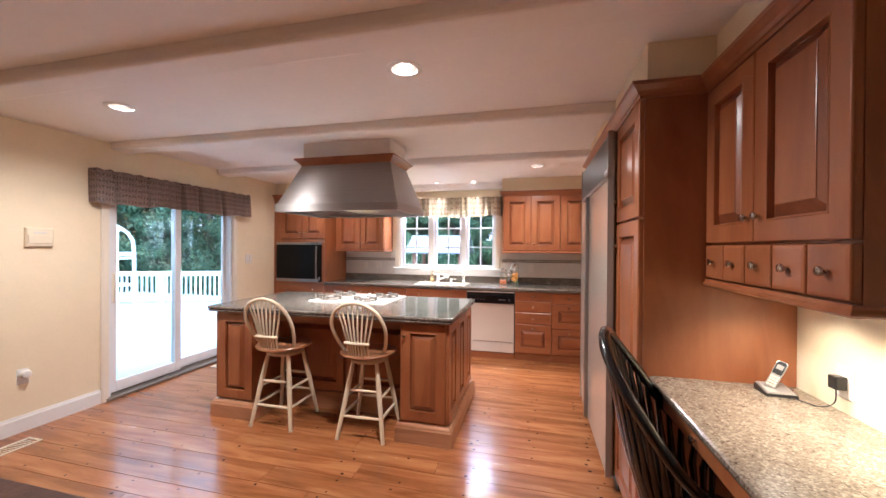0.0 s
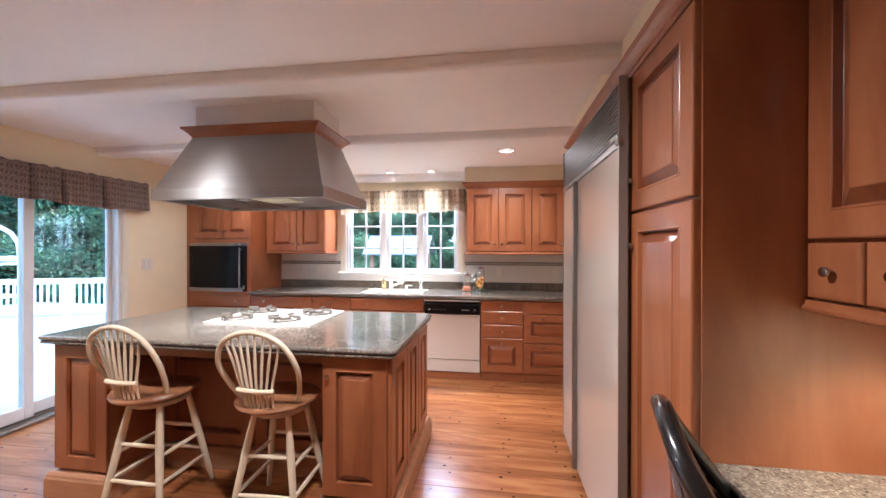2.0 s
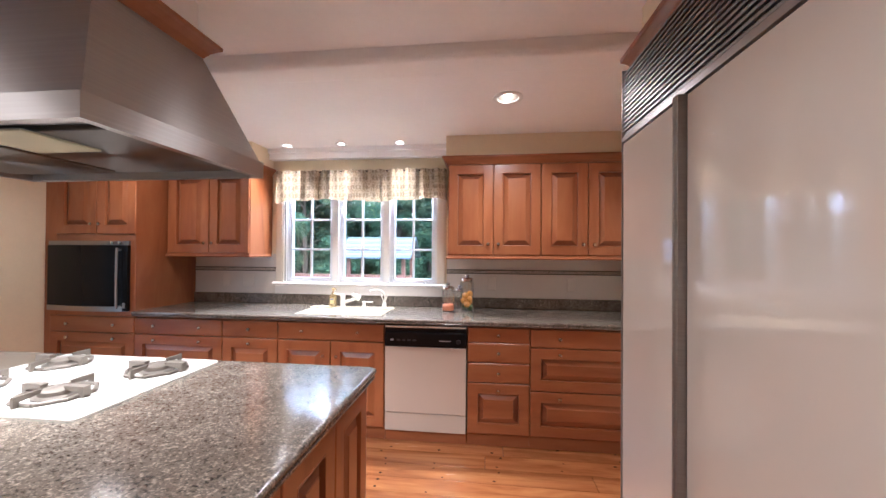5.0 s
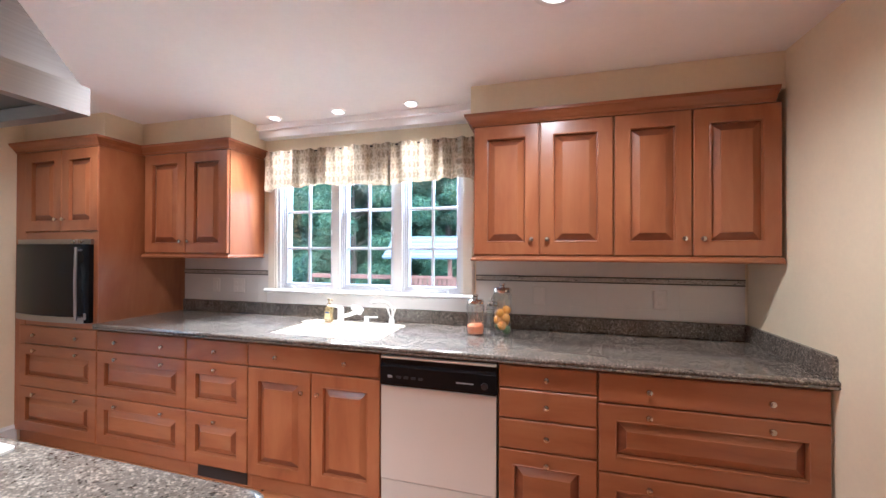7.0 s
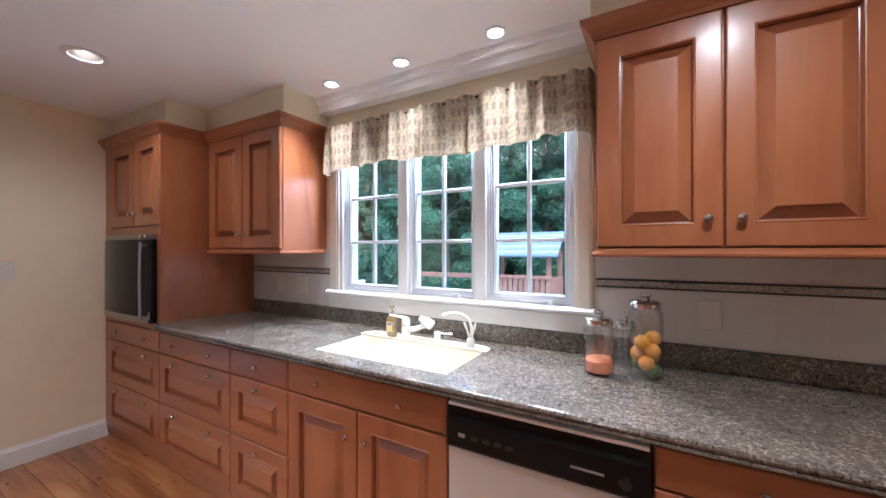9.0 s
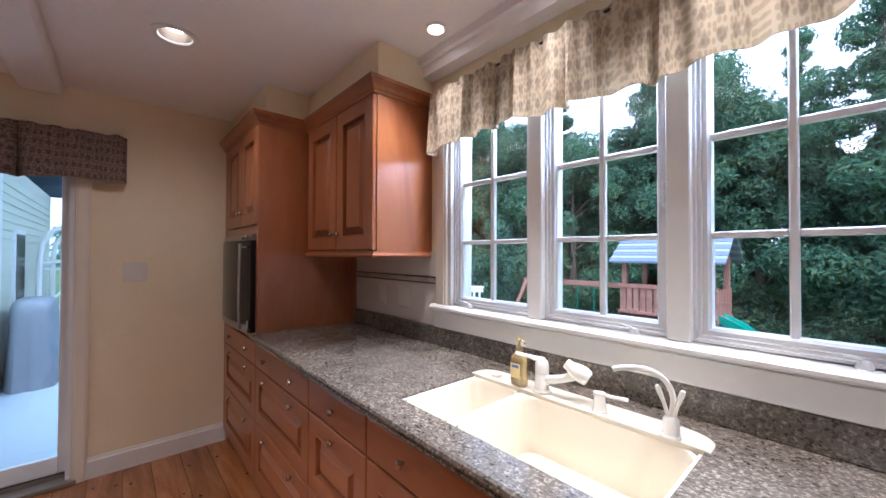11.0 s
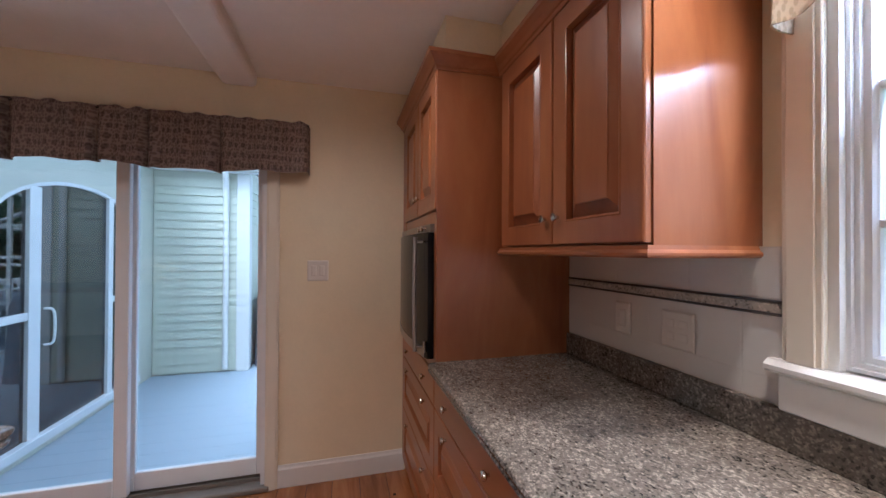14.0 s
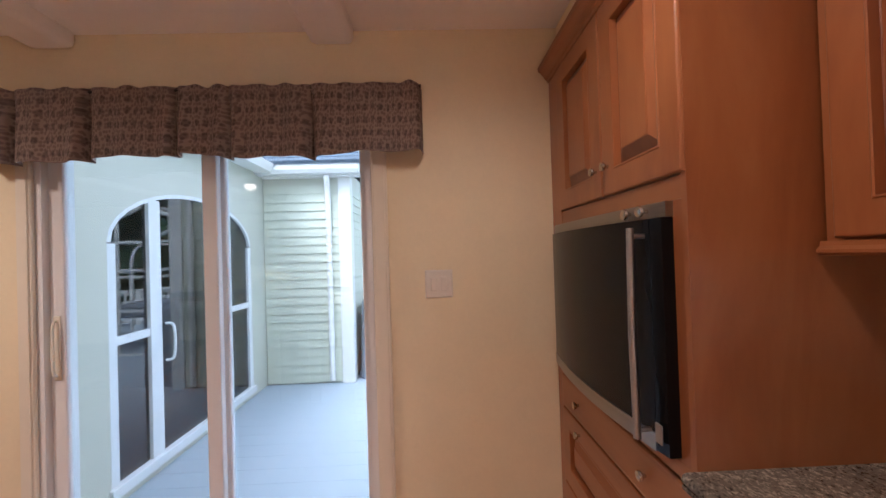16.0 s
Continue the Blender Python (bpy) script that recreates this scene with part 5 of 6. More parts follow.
# puck lights under the desk cabinet
for y in (2.38, 2.70):
    th = thing("under_cabinet_light", (1.59, y, 1.293), "lit white puck light under the desk cabinet", "lamp", "desk puck lights")
    bm = bm_new()
    lathe(bm, [(0.040, 0.0), (0.040, -0.016), (0.030, -0.020), (0.029, -0.012), (0.001, -0.012)], "z", (0, 0, 0), 18)
    part("housing", bm, M["vinyl"], th, "", True)
    bm = bm_new()
    lathe(bm, [(0.026, -0.0125), (0.026, -0.016), (0.001, -0.017)], "z", (0, 0, 0), 16)
    part("bulb", bm, M["bulb"], th)

th = thing("cordless_phone", (1.655, 2.85, DZ), "silver and black cordless phone standing in its charging base", "phone")
bm = bm_new()
loft(bm, [[(-0.07, -0.06, 0.0005), (0.07, -0.06, 0.0005), (0.07, 0.06, 0.0005), (-0.07, 0.06, 0.0005)], [(-0.07, -0.06, 0.014), (0.07, -0.06, 0.014), (0.07, 0.06, 0.034), (-0.07, 0.06, 0.034)], [(-0.062, -0.05, 0.018), (0.062, -0.05, 0.018), (0.062, 0.052, 0.040), (-0.062, 0.052, 0.040)]])
part("charging_base", bm, M["dark"], th)
bm = bm_new()
loft(bm, [[(-0.066, -0.056, 0.0165), (0.066, -0.056, 0.0165), (0.066, 0.056, 0.0395), (-0.066, 0.056, 0.0395)], [(-0.060, -0.050, 0.024), (0.060, -0.050, 0.024), (0.060, 0.050, 0.0455), (-0.060, 0.050, 0.0455)]])
part("base_top", bm, M["silver"], th, "silver top plate")
bm = bm_new()
d, up = Vector((0.55, 0.15, 1)).normalized(), Vector((-0.55, -0.85, 0.43)).normalized()
side = d.cross(up).normalized()
rings = []
for s, w2, t2 in ((0, 0.020, 0.010), (0.01, 0.024, 0.013), (0.06, 0.022, 0.012), (0.12, 0.024, 0.013), (0.155, 0.023, 0.012), (0.163, 0.016, 0.008)):
    c = Vector((-0.03, 0.0, 0.026)) + d * s
    rings.append([c + side * a + up * e for a, e in ((-w2, -t2), (w2, -t2), (w2 * 1.05, 0), (w2, t2), (-w2, t2), (-w2 * 1.05, 0))])
hs = part("handset", loft(bm, rings), M["silver"], th, "silver handset", True)
c = Vector((-0.03, 0.0, 0.026)) + d * 0.118 + up * 0.0125
part("face_plate", loft(bm_new(), [[c + side * a + d * e + up * h for a, e in ((-0.020, -0.032), (0.020, -0.032), (0.021, 0.030), (0.013, 0.041), (-0.013, 0.041), (-0.021, 0.030))] for h in (-0.002, 0.001)]), M["dark"], hs, "black face plate")
c = c + up * 0.0012 + d * 0.008
part("screen", loft(bm_new(), [[c + side * a + d * e + up * h for a, e in ((-0.014, -0.012), (0.014, -0.012), (0.014, 0.014), (-0.014, 0.014))] for h in (-0.001, 0.001)]), M["print"], hs, "dim grey screen")
for i in range(4):
    for j in range(3):
        c = Vector((-0.03, 0.0, 0.026)) + d * (0.022 + 0.016 * i) + up * 0.0128 + side * (0.013 * (j - 1))
        part("key", loft(bm_new(), [[c + side * a + d * e + up * h for a, e in ((-0.005, -0.005), (0.005, -0.005), (0.005, 0.005), (-0.005, 0.005))] for h in (-0.002, 0.0012)]), M["knob_s"], hs)
th.scale = (0.76, 0.76, 0.76)
th = thing("power_adapter", (EX, 2.70, 0.945), "black plug-in power adapter with a thin cord", "adapter")
part("body", boxed(-0.045, -0.0068, -0.028, 0.028, -0.035, 0.035, 0.006, 2), M["dark"], th)
bm = bm_new()
tube(bm, smooth_path([(-0.03, 0.0, -0.034), (-0.035, 0.0, -0.110), (-0.06, 0.05, -0.152), (-0.10, 0.15, -0.152)], 6), 0.0025, 6)
part("cord", bm, M["dark"], th, "thin black cord", True)
th.scale = (1.0, 0.7, 0.7)
outlet((EX, 2.70, 0.945), "-x", "cream outlet plate on the wall over the desk", "outlet")

# ---- black chair at the desk ----
th = thing("desk_chair", (1.29, 2.60, FZ), "black painted bow-back Windsor armchair pulled up to the desk", "chair")
bm = bm_new()
rings = []
for i, zz in ((0.02, 0.425), (0.0, 0.440), (0.0, 0.452), (0.014, 0.462)):
    rings.append([((0.21 - i) * math.cos(a) * (1.0 if math.cos(a) > 0 else 0.92), (0.225 - i) * math.sin(a), zz) for a in [2 * math.pi * k / 28 for k in range(28)]])
part("seat", loft(bm, rings), M["black"], th, "", True)
arc = smooth_path([(0.10, 0.265, 0.600), (-0.07, 0.255, 0.720), (-0.22, 0.225, 0.92), (-0.310, 0.14, 1.062), (-0.33, 0.0, 1.115), (-0.310, -0.14, 1.062), (-0.22, -0.225, 0.92), (-0.07, -0.255, 0.720), (0.10, -0.265, 0.600)], 7)
bm = bm_new()
tube(bm, arc, 0.021, 10)
part("bow", bm, M["black"], th, "continuous bent arm and back rail", True)
for k in range(2, len(arc) - 2, 2):
    tip = arc[k]
    foot = Vector((max(tip.x * 0.52, -0.172), tip.y * 0.78, 0.455))
    mid = foot.lerp(tip, 0.45) + Vector((-0.012, 0, 0))
    bm = bm_new()
    tube(bm, [foot, mid, tip], [0.011, 0.015, 0.009], 8)
    part("spindle", bm, M["black"], th, "", True)
for s in (-1, 1):
    bm = bm_new()
    tube(bm, [(0.06, 0.20 * s, 0.455), (0.068, 0.225 * s, 0.55), (0.085, 0.262 * s, 0.612)], [0.010, 0.014, 0.009], 8)
    part("arm_post", bm, M["black"], th, "", True)
    for x, xs in ((0.13, 0.19), (-0.12, -0.20)):
        bm = bm_new()
        tube(bm, [(x, 0.13 * s, 0.43), ((x + xs) / 2, 0.165 * s, 0.25), (xs, 0.20 * s, 0.0)], [0.013, 0.020, 0.011], 10)
        part("leg", bm, M["black"], th, "", True)
    bm = bm_new()
    tube(bm, [(0.168, 0.172 * s, 0.19), (0.0, 0.172 * s, 0.19), (-0.168, 0.172 * s, 0.19)], [0.008, 0.013, 0.008], 8)
    part("stretcher", bm, M["black"], th, "", True)
bm = bm_new()
tube(bm, [(0, -0.172, 0.19), (0, 0, 0.19), (0, 0.172, 0.19)], [0.008, 0.013, 0.008], 8)
part("stretcher", bm, M["black"], th, "", True)

th.rotation_euler = (0, 0, radians(-15))

# ---- counter stools ----
stool = thing("counter_stool", (-1.345, 3.745, FZ), "cream painted Windsor swivel stool with brown wooden seat", "stool", "stools at the island")
TURN_S = radians(-3)
ct, st_ = math.cos(TURN_S), math.sin(TURN_S)


def sw(p):
    return (p[0] * ct - p[1] * st_, p[0] * st_ + p[1] * ct, p[2])


bm = bm_new()
rings = []
for i, zz in ((0.03, 0.612), (0.006, 0.622), (0.0, 0.634), (0.006, 0.644), (0.03, 0.648)):
    ring = []
    for k in range(32):
        a = 2 * math.pi * k / 32
        r = 0.205 - i + (0.018 * max(0, math.sin(a)))
        ring.append(sw((r * math.cos(a) * 1.06, r * math.sin(a) - 0.03, zz + 0.006 * abs(math.cos(a)))))
    rings.append(ring)
rings.append([sw((0.10 * math.cos(2 * math.pi * k / 32), 0.10 * math.sin(2 * math.pi * k / 32) - 0.01, 0.640)) for k in range(32)])
part("seat", loft(bm, rings), M["seat"], stool, "brown stained dished wooden seat", True)
bm = bm_new()
lathe(bm, [(0.085, 0.590), (0.09, 0.594), (0.09, 0.608), (0.085, 0.612)], "z", (0, 0, 0), 20)
part("swivel_plate", bm, M["dark"], stool, "dark swivel plate")
bm = bm_new()
lathe(bm, [(0.135, 0.562), (0.145, 0.568), (0.145, 0.586), (0.14, 0.590)], "z", (0, 0, 0), 24)
part("leg_block", bm, M["cream"], stool, "", True)
ctrl = [(-0.155, -0.095, 0.640), (-0.200, -0.150, 0.745), (-0.216, -0.210, 0.875), (-0.150, -0.248, 0.995), (0.0, -0.256, 1.044), (0.150, -0.248, 0.995), (0.216, -0.210, 0.875), (0.200, -0.150, 0.745), (0.155, -0.095, 0.640)]
bow = [sw(p) for p in smooth_path(ctrl, 7)]
bm = bm_new()
tube(bm, bow, 0.0135, 10)
part("bow", bm, M["cream"], stool, "bent cream painted back bow", True)
flat = smooth_path(ctrl, 7)
for k in range(8):
    q = (k - 3.5) / 3.5
    tip = min(flat, key=lambda p: abs(p.x - q * 0.155) + (0 if p.z > 0.93 else 5))
    foot = (q * 0.078, -0.205 + 0.02 * q * q, 0.640)
    mid = (q * 0.080, -0.225 + 0.018 * q * q, 0.735)
    bm = bm_new()
    tube(bm, [sw(foot), sw(mid), sw((q * 0.118, -0.243 + 0.02 * q * q, 0.88)), sw(tip)], [0.006, 0.007, 0.0075, 0.005], 8)
    part("spindle", bm, M["cream"], stool, "", True)
bm = bm_new()
tube(bm, [sw((x, -0.232 + 1.6 * x * x, 0.742)) for x in [(-0.10 + 0.020 * k) for k in range(11)]], 0.0125, 8)
part("cross_rail", bm, M["cream"], stool, "short curved rail across the spindles", True)
LEG = 0.185
for sx in (-1, 1):
    for sy in (-1, 1):
        bm = bm_new()
        tube(bm, [(0.095 * sx, 0.095 * sy, 0.572), (0.125 * sx, 0.125 * sy, 0.38), (LEG * sx, LEG * sy, 0.0)], [0.015, 0.021, 0.014], 10)
        part("leg", bm, M["cream"], stool, "", True)


def leg_at(z):
    return 0.095 + (LEG - 0.095) * (0.572 - z) / 0.572


for z, pairs in ((0.17, (("x", -1), ("y", -1), ("y", 1))), (0.21, (("x", 1),)), (0.36, (("x", -1), ("x", 1))), (0.31, (("y", -1), ("y", 1)))):
    r = leg_at(z)
    for ax, s in pairs:
        a, c = ((-r, s * r, z), (r, s * r, z)) if ax == "x" else ((s * r, -r, z), (s * r, r, z))
        bm = bm_new()
        mid = tuple((p + q) / 2 for p, q in zip(a, c))
        tube(bm, [a, mid, c], [0.009, 0.012, 0.009], 8)
        part("stretcher", bm, M["cream"], stool, "", True)
copy_thing(stool, Matrix.Translation((-0.575, 3.745, FZ)) @ Matrix.Rotation(radians(2), 4, "Z"))

# ---- ceiling lights ----
def downlight(x, y, r, watts, label, group, cone=168):
    th = thing("recessed_light", (x, y, CEIL), label, "ceiling light", group)
    bm = bm_new()
    lathe(bm, [(r * 0.74, 0.0005), (r * 1.08, 0.0), (r * 1.08, -0.004), (r * 0.98, -0.008), (r * 0.78, -0.006), (r * 0.74, 0.0005)], "z", (0, 0, 0), 32, caps=(False, False))
    part("trim_ring", bm, M["white"], th, "white trim ring", True)
    bm = bm_new()
    loft(bm, [[(q * math.cos(2 * math.pi * k / 28), q * math.sin(2 * math.pi * k / 28), h) for k in range(28)] for q, h in
              ((r * 0.745, 0.0), (r * 0.73, 0.02), (r * 0.68, 0.06), (r * 0.55, 0.09), (r * 0.56, 0.092), (r * 0.76, 0.02), (r * 0.76, 0.0))], caps=(False, False))
    part("reflector", bm, M["can"], th, "warm metal reflector", True)
    bm = bm_new()
    low = 0.012 if r < 0.06 else 0.0
    fat = 1.36 if r < 0.06 else 1.0
    lathe(bm, [(r * 0.42, 0.088), (r * 0.50 * fat, 0.066 - low), (r * 0.50 * fat, 0.046 - 3 * low), (r * 0.40 * fat, 0.032 - 2 * low), (r * 0.22, 0.025 - 2 * low), (0.001, 0.023 - 2 * low)], "z", (0, 0, 0), 24)
    part("bulb", bm, M["bulb"], th, "lit frosted bulb", True)
    lamp("downlight_lamp", "SPOT", (x, y, CEIL - 0.012), (x, y - (0.8 if r < 0.06 else 0), 0), watts, WARM, r * 0.85, cone, 0.9)


for x, y in CANS:
    downlight(x, y, 0.088, {0.003: 38, -2.10: 30, 0.715: 21, -2.09: 10}[x], "recessed ceiling downlight, lit, with white ring", "ceiling downlights")
for x, y in SPOTS:
    downlight(x, y, 0.050, 29, "small recessed spotlight over the sink, lit", "small spotlights", 96)
for x in (-1.20, -0.84):
    lamp("hood_lamp", "SPOT", (x, 4.14, RZ0 + 0.001), (x, 4.35, 0.9), 20, (1.0, 0.86, 0.66), 0.03, 110, 0.6)
for y, watts in ((2.38, 8.0), (2.70, 3.4)):
    lamp("desk_lamp", "SPOT", (1.59, y, 1.270), (1.59, y, 0), watts, (1.0, 0.76, 0.45), 0.025, 132, 0.8)

# ---- wall devices ----
th = thing("alarm_panel", (WX, 3.13, 1.485), "beige wall mounted alarm keypad on the cream wall", "keypad")
part("case", ringset(bm_new(), "+x", (0, 0, 0), -0.085, 0.085, -0.075, 0.075, [(0, 0.0005), (0, 0.022), (0.008, 0.030), (0.012, 0.030)]), M["knob_s"], th)
part("flap", ringset(bm_new(), "+x", (0, 0, 0), -0.074, 0.074, -0.050, 0.018, [(0, 0.029), (0, 0.034), (0.003, 0.036)]), M["knob_s"], th, "hinged keypad flap")
part("display", ringset(bm_new(), "+x", (0, 0, 0), -0.04, 0.04, 0.028, 0.046, [(0, 0.028), (0, 0.031), (0.002, 0.0315)]), M["tile"], th, "pale grey display")
th = thing("wall_outlet_plug", (WX, 3.04, 0.40), "white plug-in air freshener in a wall outlet", "plug")
part("plate", ringset(bm_new(), "+x", (0, 0, 0), -0.036, 0.036, -0.058, 0.058, [(0, 0.0005), (0, 0.004), (0.005, 0.006)]), M["white"], th)
bm = bm_new()
lathe(bm, [(0.018, 0.006), (0.030, 0.02), (0.034, 0.04), (0.026, 0.055), (0.001, 0.06)], "x", (0, 0, 0.02), 16)
part("plug_body", bm, M["white"], th, "", True)


def register(x, y, lx, ly, label):
    th = thing("floor_register", (x, y, FZ), label, "floor vent")
    bm = bm_new()
    box(bm, -lx / 2, lx / 2, -ly / 2, -ly / 2 + 0.018, 0.0005, 0.006, 0.001)
    box(bm, -lx / 2, lx / 2, ly / 2 - 0.018, ly / 2, 0.0005, 0.006, 0.001)
    box(bm, -lx / 2, -lx / 2 + 0.018, -ly / 2 + 0.018, ly / 2 - 0.018, 0.0005, 0.006, 0.001)
    box(bm, lx / 2 - 0.018, lx / 2, -ly / 2 + 0.018, ly / 2 - 0.018, 0.0005, 0.006, 0.001)
    part("frame", bm, M["knob_s"], th)
    n = int((max(lx, ly) - 0.04) / 0.018)
    for k in range(n):
        q = -max(lx, ly) / 2 + 0.026 + 0.018 * k
        part("slat", boxed(-lx / 2 + 0.018, lx / 2 - 0.018, q, q + 0.006, 0.001, 0.005) if ly > lx else boxed(q, q + 0.006, -ly / 2 + 0.018, ly / 2 - 0.018, 0.001, 0.005), M["knob_s"], th)
    return th


register(-2.93, 2.84, 0.14, 0.30, "beige metal floor register by the wall")
register(-3.02, 4.80, 0.13, 0.28, "beige metal floor register before the patio door")
bm = bm_new()
box(bm, -3.05, -1.80, 0.5, 2.60, FZ + 0.0005, FZ + 0.014, 0.005)
single("rug", bm, M["rug"], "dark brown short pile rug on the pine floor", "rug")

# ---- outside ----
GZ = -1.25
DK = -0.27
bm = bm_new()
box(bm, -400, 400, -400, 400, GZ - 0.3, GZ)
structure("ground", bm, M["grass"], "mown lawn round the house", "ground")
deck = thing("deck", (-8, 6, DK), "pale painted wooden deck", "deck", kind="structure")
bm = bm_new()
x = -13.6
random.seed(3)
me_d = {}
boards = []
while x < WX - 0.17:
    w = min(0.19, WX - 0.165 - x)
    key = round(w, 3)
    if key not in me_d:
        me_d[key] = finish(box(bm_new(), 0, key - 0.0015, 0.0, 8.9, -0.03, 0, 0.001), "board", M["deck"])
    ob = new("board", me_d[key])
    ob.location = (x + 8, 2.4 - 6, 0)
    ob.parent = deck
    x += 0.19
bm = bm_new()
box(bm, -5.6, WX + 4.825, -3.55, 4.95, -0.25, -0.04)
part("joists", bm, M["deck"], deck)

# deck railing
A, B = Vector((-13.3, 8.08, DK)), Vector((-5.5, 11.36, DK))
L = (B - A).length
ang = math.atan2(B.y - A.y, B.x - A.x)
rail = thing("deck_railing", A, "white painted deck railing with square balusters", "railing")
rail.rotation_euler = (0, 0, ang)
part("top_rail", boxed(0, L, -0.07, 0.07, 0.89, 0.93, 0.006), M["white"], rail)
part("upper_rail", boxed(0, L, -0.02, 0.02, 0.80, 0.89, 0.004), M["white"], rail)
part("lower_rail", boxed(0, L, -0.02, 0.02, 0.08, 0.16, 0.004), M["white"], rail)
me_b = finish(boxed(-0.019, 0.019, -0.019, 0.019, 0.16, 0.80), "baluster", M["white"])
me_p = finish(boxed(-0.055, 0.055, -0.055, 0.055, 0.0, 0.89), "post", M["white"])
n = int(L / 0.13)
for i in range(n):
    if i % 14 == 0:
        ob = new("post", me_p)
    else:
        ob = new("baluster", me_b)
    ob.location = (0.06 + i * 0.13, 0, 0)
    ob.parent = rail

# tube-framed shelter on the deck
th = thing("glazed_shelter", (-8.18, 7.50, DK), "white framed glazed shelter with curved eaves on the deck", "shelter")
half = [(0.0, 0.0), (0.0, 1.5), (0.03, 1.79), (0.13, 1.96), (0.27, 2.06), (0.85, 2.34), (1.55, 2.66)]
prof = half + [(3.1 - u, z) for u, z in half[::-1][1:]]
for x in (0.0, -1.6, -3.2):
    bm = bm_new()
    tube(bm, [(x, -u, z) for u, z in prof], 0.036, 8)
    part("hoop", bm, M["white"], th, "", True)
for u, z in ((0.0, 0.80), (0.0, 1.46), (0.27, 2.06), (1.55, 2.66), (2.83, 2.06), (3.1, 1.46), (3.1, 0.80)):
    bm = bm_new()
    tube(bm, [(0, -u, z), (-3.2, -u, z)], 0.026, 8)
    part("purlin", bm, M["white"], th, "", True)
for u in (0.36, 1.05, 1.75, 2.45):
    for x in (0.0, -3.2):
        top_z = np.interp(u, [p[0] for p in prof[1:-1]], [p[1] for p in prof[1:-1]])
        part("mullion", boxed(x - 0.02, x + 0.02, -u - 0.025, -u + 0.025, 0.0, float(top_z)), M["white"], th)
for z in (0.03, 0.80, 1.40, 1.52, 2.02):
    for x in (0.0, -3.2):
        part("cross_bar", boxed(x - 0.018, x + 0.018, -3.05 if z < 2 else -2.8, -0.05 if z < 2 else -0.3, z - 0.02, z + 0.02), M["white"], th)
th = thing("patio_table", (-9.3, 6.35, DK), "dark games table inside the glazed shelter", "table")
part("top", boxed(-0.7, 0.7, -0.75, 0.75, 0.62, 0.82, 0.012), M["tarp"], th)
for sx in (-1, 1):
    for sy in (-1, 1):
        bm = bm_new()
        tube(bm, [(0.60 * sx, 0.64 * sy, 0), (0.60 * sx, 0.64 * sy, 0.62)], 0.045, 8)
        part("leg", bm, M["tarp"], th)

# wing of the house with clapboards and an arched door
wing = thing("house_wing", (-6.42, 3.14, DK), "cream clapboard house wing with arched door and grey roof", "house")
EZ = 2.52
part("gable_wall", boxed(-4.6, 0.0, -3.2, 1.10, -1.1, EZ - DK), M["stucco"], wing)
me_c = finish(loft(bm_new(), [[(0.002, y, 0), (0.022, y, 0), (0.022, y, 0.006), (0.008, y, 0.112), (0.002, y, 0.112)] for y in (0.01, 0.985)]), "clapboard", M["siding"])
me_c2 = finish(loft(bm_new(), [[(x, 1.102, 0), (x, 1.120, 0), (x, 1.106, 0.112), (x, 1.102, 0.112)] for x in (-4.4, -0.09)]), "clapboard", M["siding"])
z = 0.02
while z < EZ - DK - 0.2:
    for me in (me_c, me_c2):
        ob = new("clapboard", me)
        ob.location = (0, 0, z)
        ob.parent = wing
    z += 0.112
part("corner_board", boxed(-0.10, 0.045, 0.985, 1.145, 0.0, EZ - DK - 0.1, 0.004), M["white"], wing)
bm = bm_new()
tube(bm, smooth_path([(0.16, 0.87, EZ - DK - 0.10), (0.14, 0.87, EZ - DK - 0.18), (0.075, 0.86, EZ - DK - 0.30), (0.062, 0.86, EZ - DK - 0.45)], 4) + [(0.062, 0.86, 0.05)], 0.036, 10)
part("downspout", bm, M["white"], wing, "white gutter downspout", True)
bm = bm_new()
sec = [(0.0, -0.02), (0.10, -0.02), (0.13, 0.03), (0.14, 0.10), (0.12, 0.10), (0.0, 0.10)]
loft(bm, [[(0.12 + q, y, EZ - DK - 0.06 + h) for q, h in sec] for y in (0.0, 1.30)])
box(bm, -0.0, 0.14, 0.02, 1.30, EZ - DK - 0.10, EZ - DK - 0.07)
part("gutter", bm, M["white"], wing, "white gutter and soffit")
bm = bm_new()
loft(bm, [[(x, 0.02, EZ - DK - 0.06), (x, 0.22, EZ - DK - 0.06), (x, 0.26, EZ - DK + 0.04), (x, 0.02, EZ - DK + 0.04)] for x in (0.14, 3.08)])
part("eave", bm, M["white"], wing, "white boxed eave")
bm = bm_new()
loft(bm, [[(0.27, y, EZ - DK + 0.03), (0.27, y, EZ - DK + 0.06), (-2.3, y, EZ - DK + 1.35), (-2.3, y, EZ - DK + 1.30)] for y in (-3.3, 1.34)])
loft(bm, [[(-4.9, y, EZ - DK + 0.03), (-4.9, y, EZ - DK + 0.06), (-2.3, y, EZ - DK + 1.35), (-2.3, y, EZ - DK + 1.30)] for y in (-3.3, 1.34)])
part("roof", bm, M["shingle"], wing, "blue-grey asphalt shingle roof")
k = 0
for i in range(14):
    s0 = i / 14
    xx, zz = 0.275 - 2.57 * s0, EZ - DK + 0.062 + 1.29 * s0
    part("shingle_course", loft(bm_new(), [[(xx, y, zz), (xx, y, zz + 0.012), (xx - 0.186, y, zz + 0.098), (xx - 0.186, y, zz + 0.092)] for y in (-3.3, 1.34)]), M["shingle"], wing)
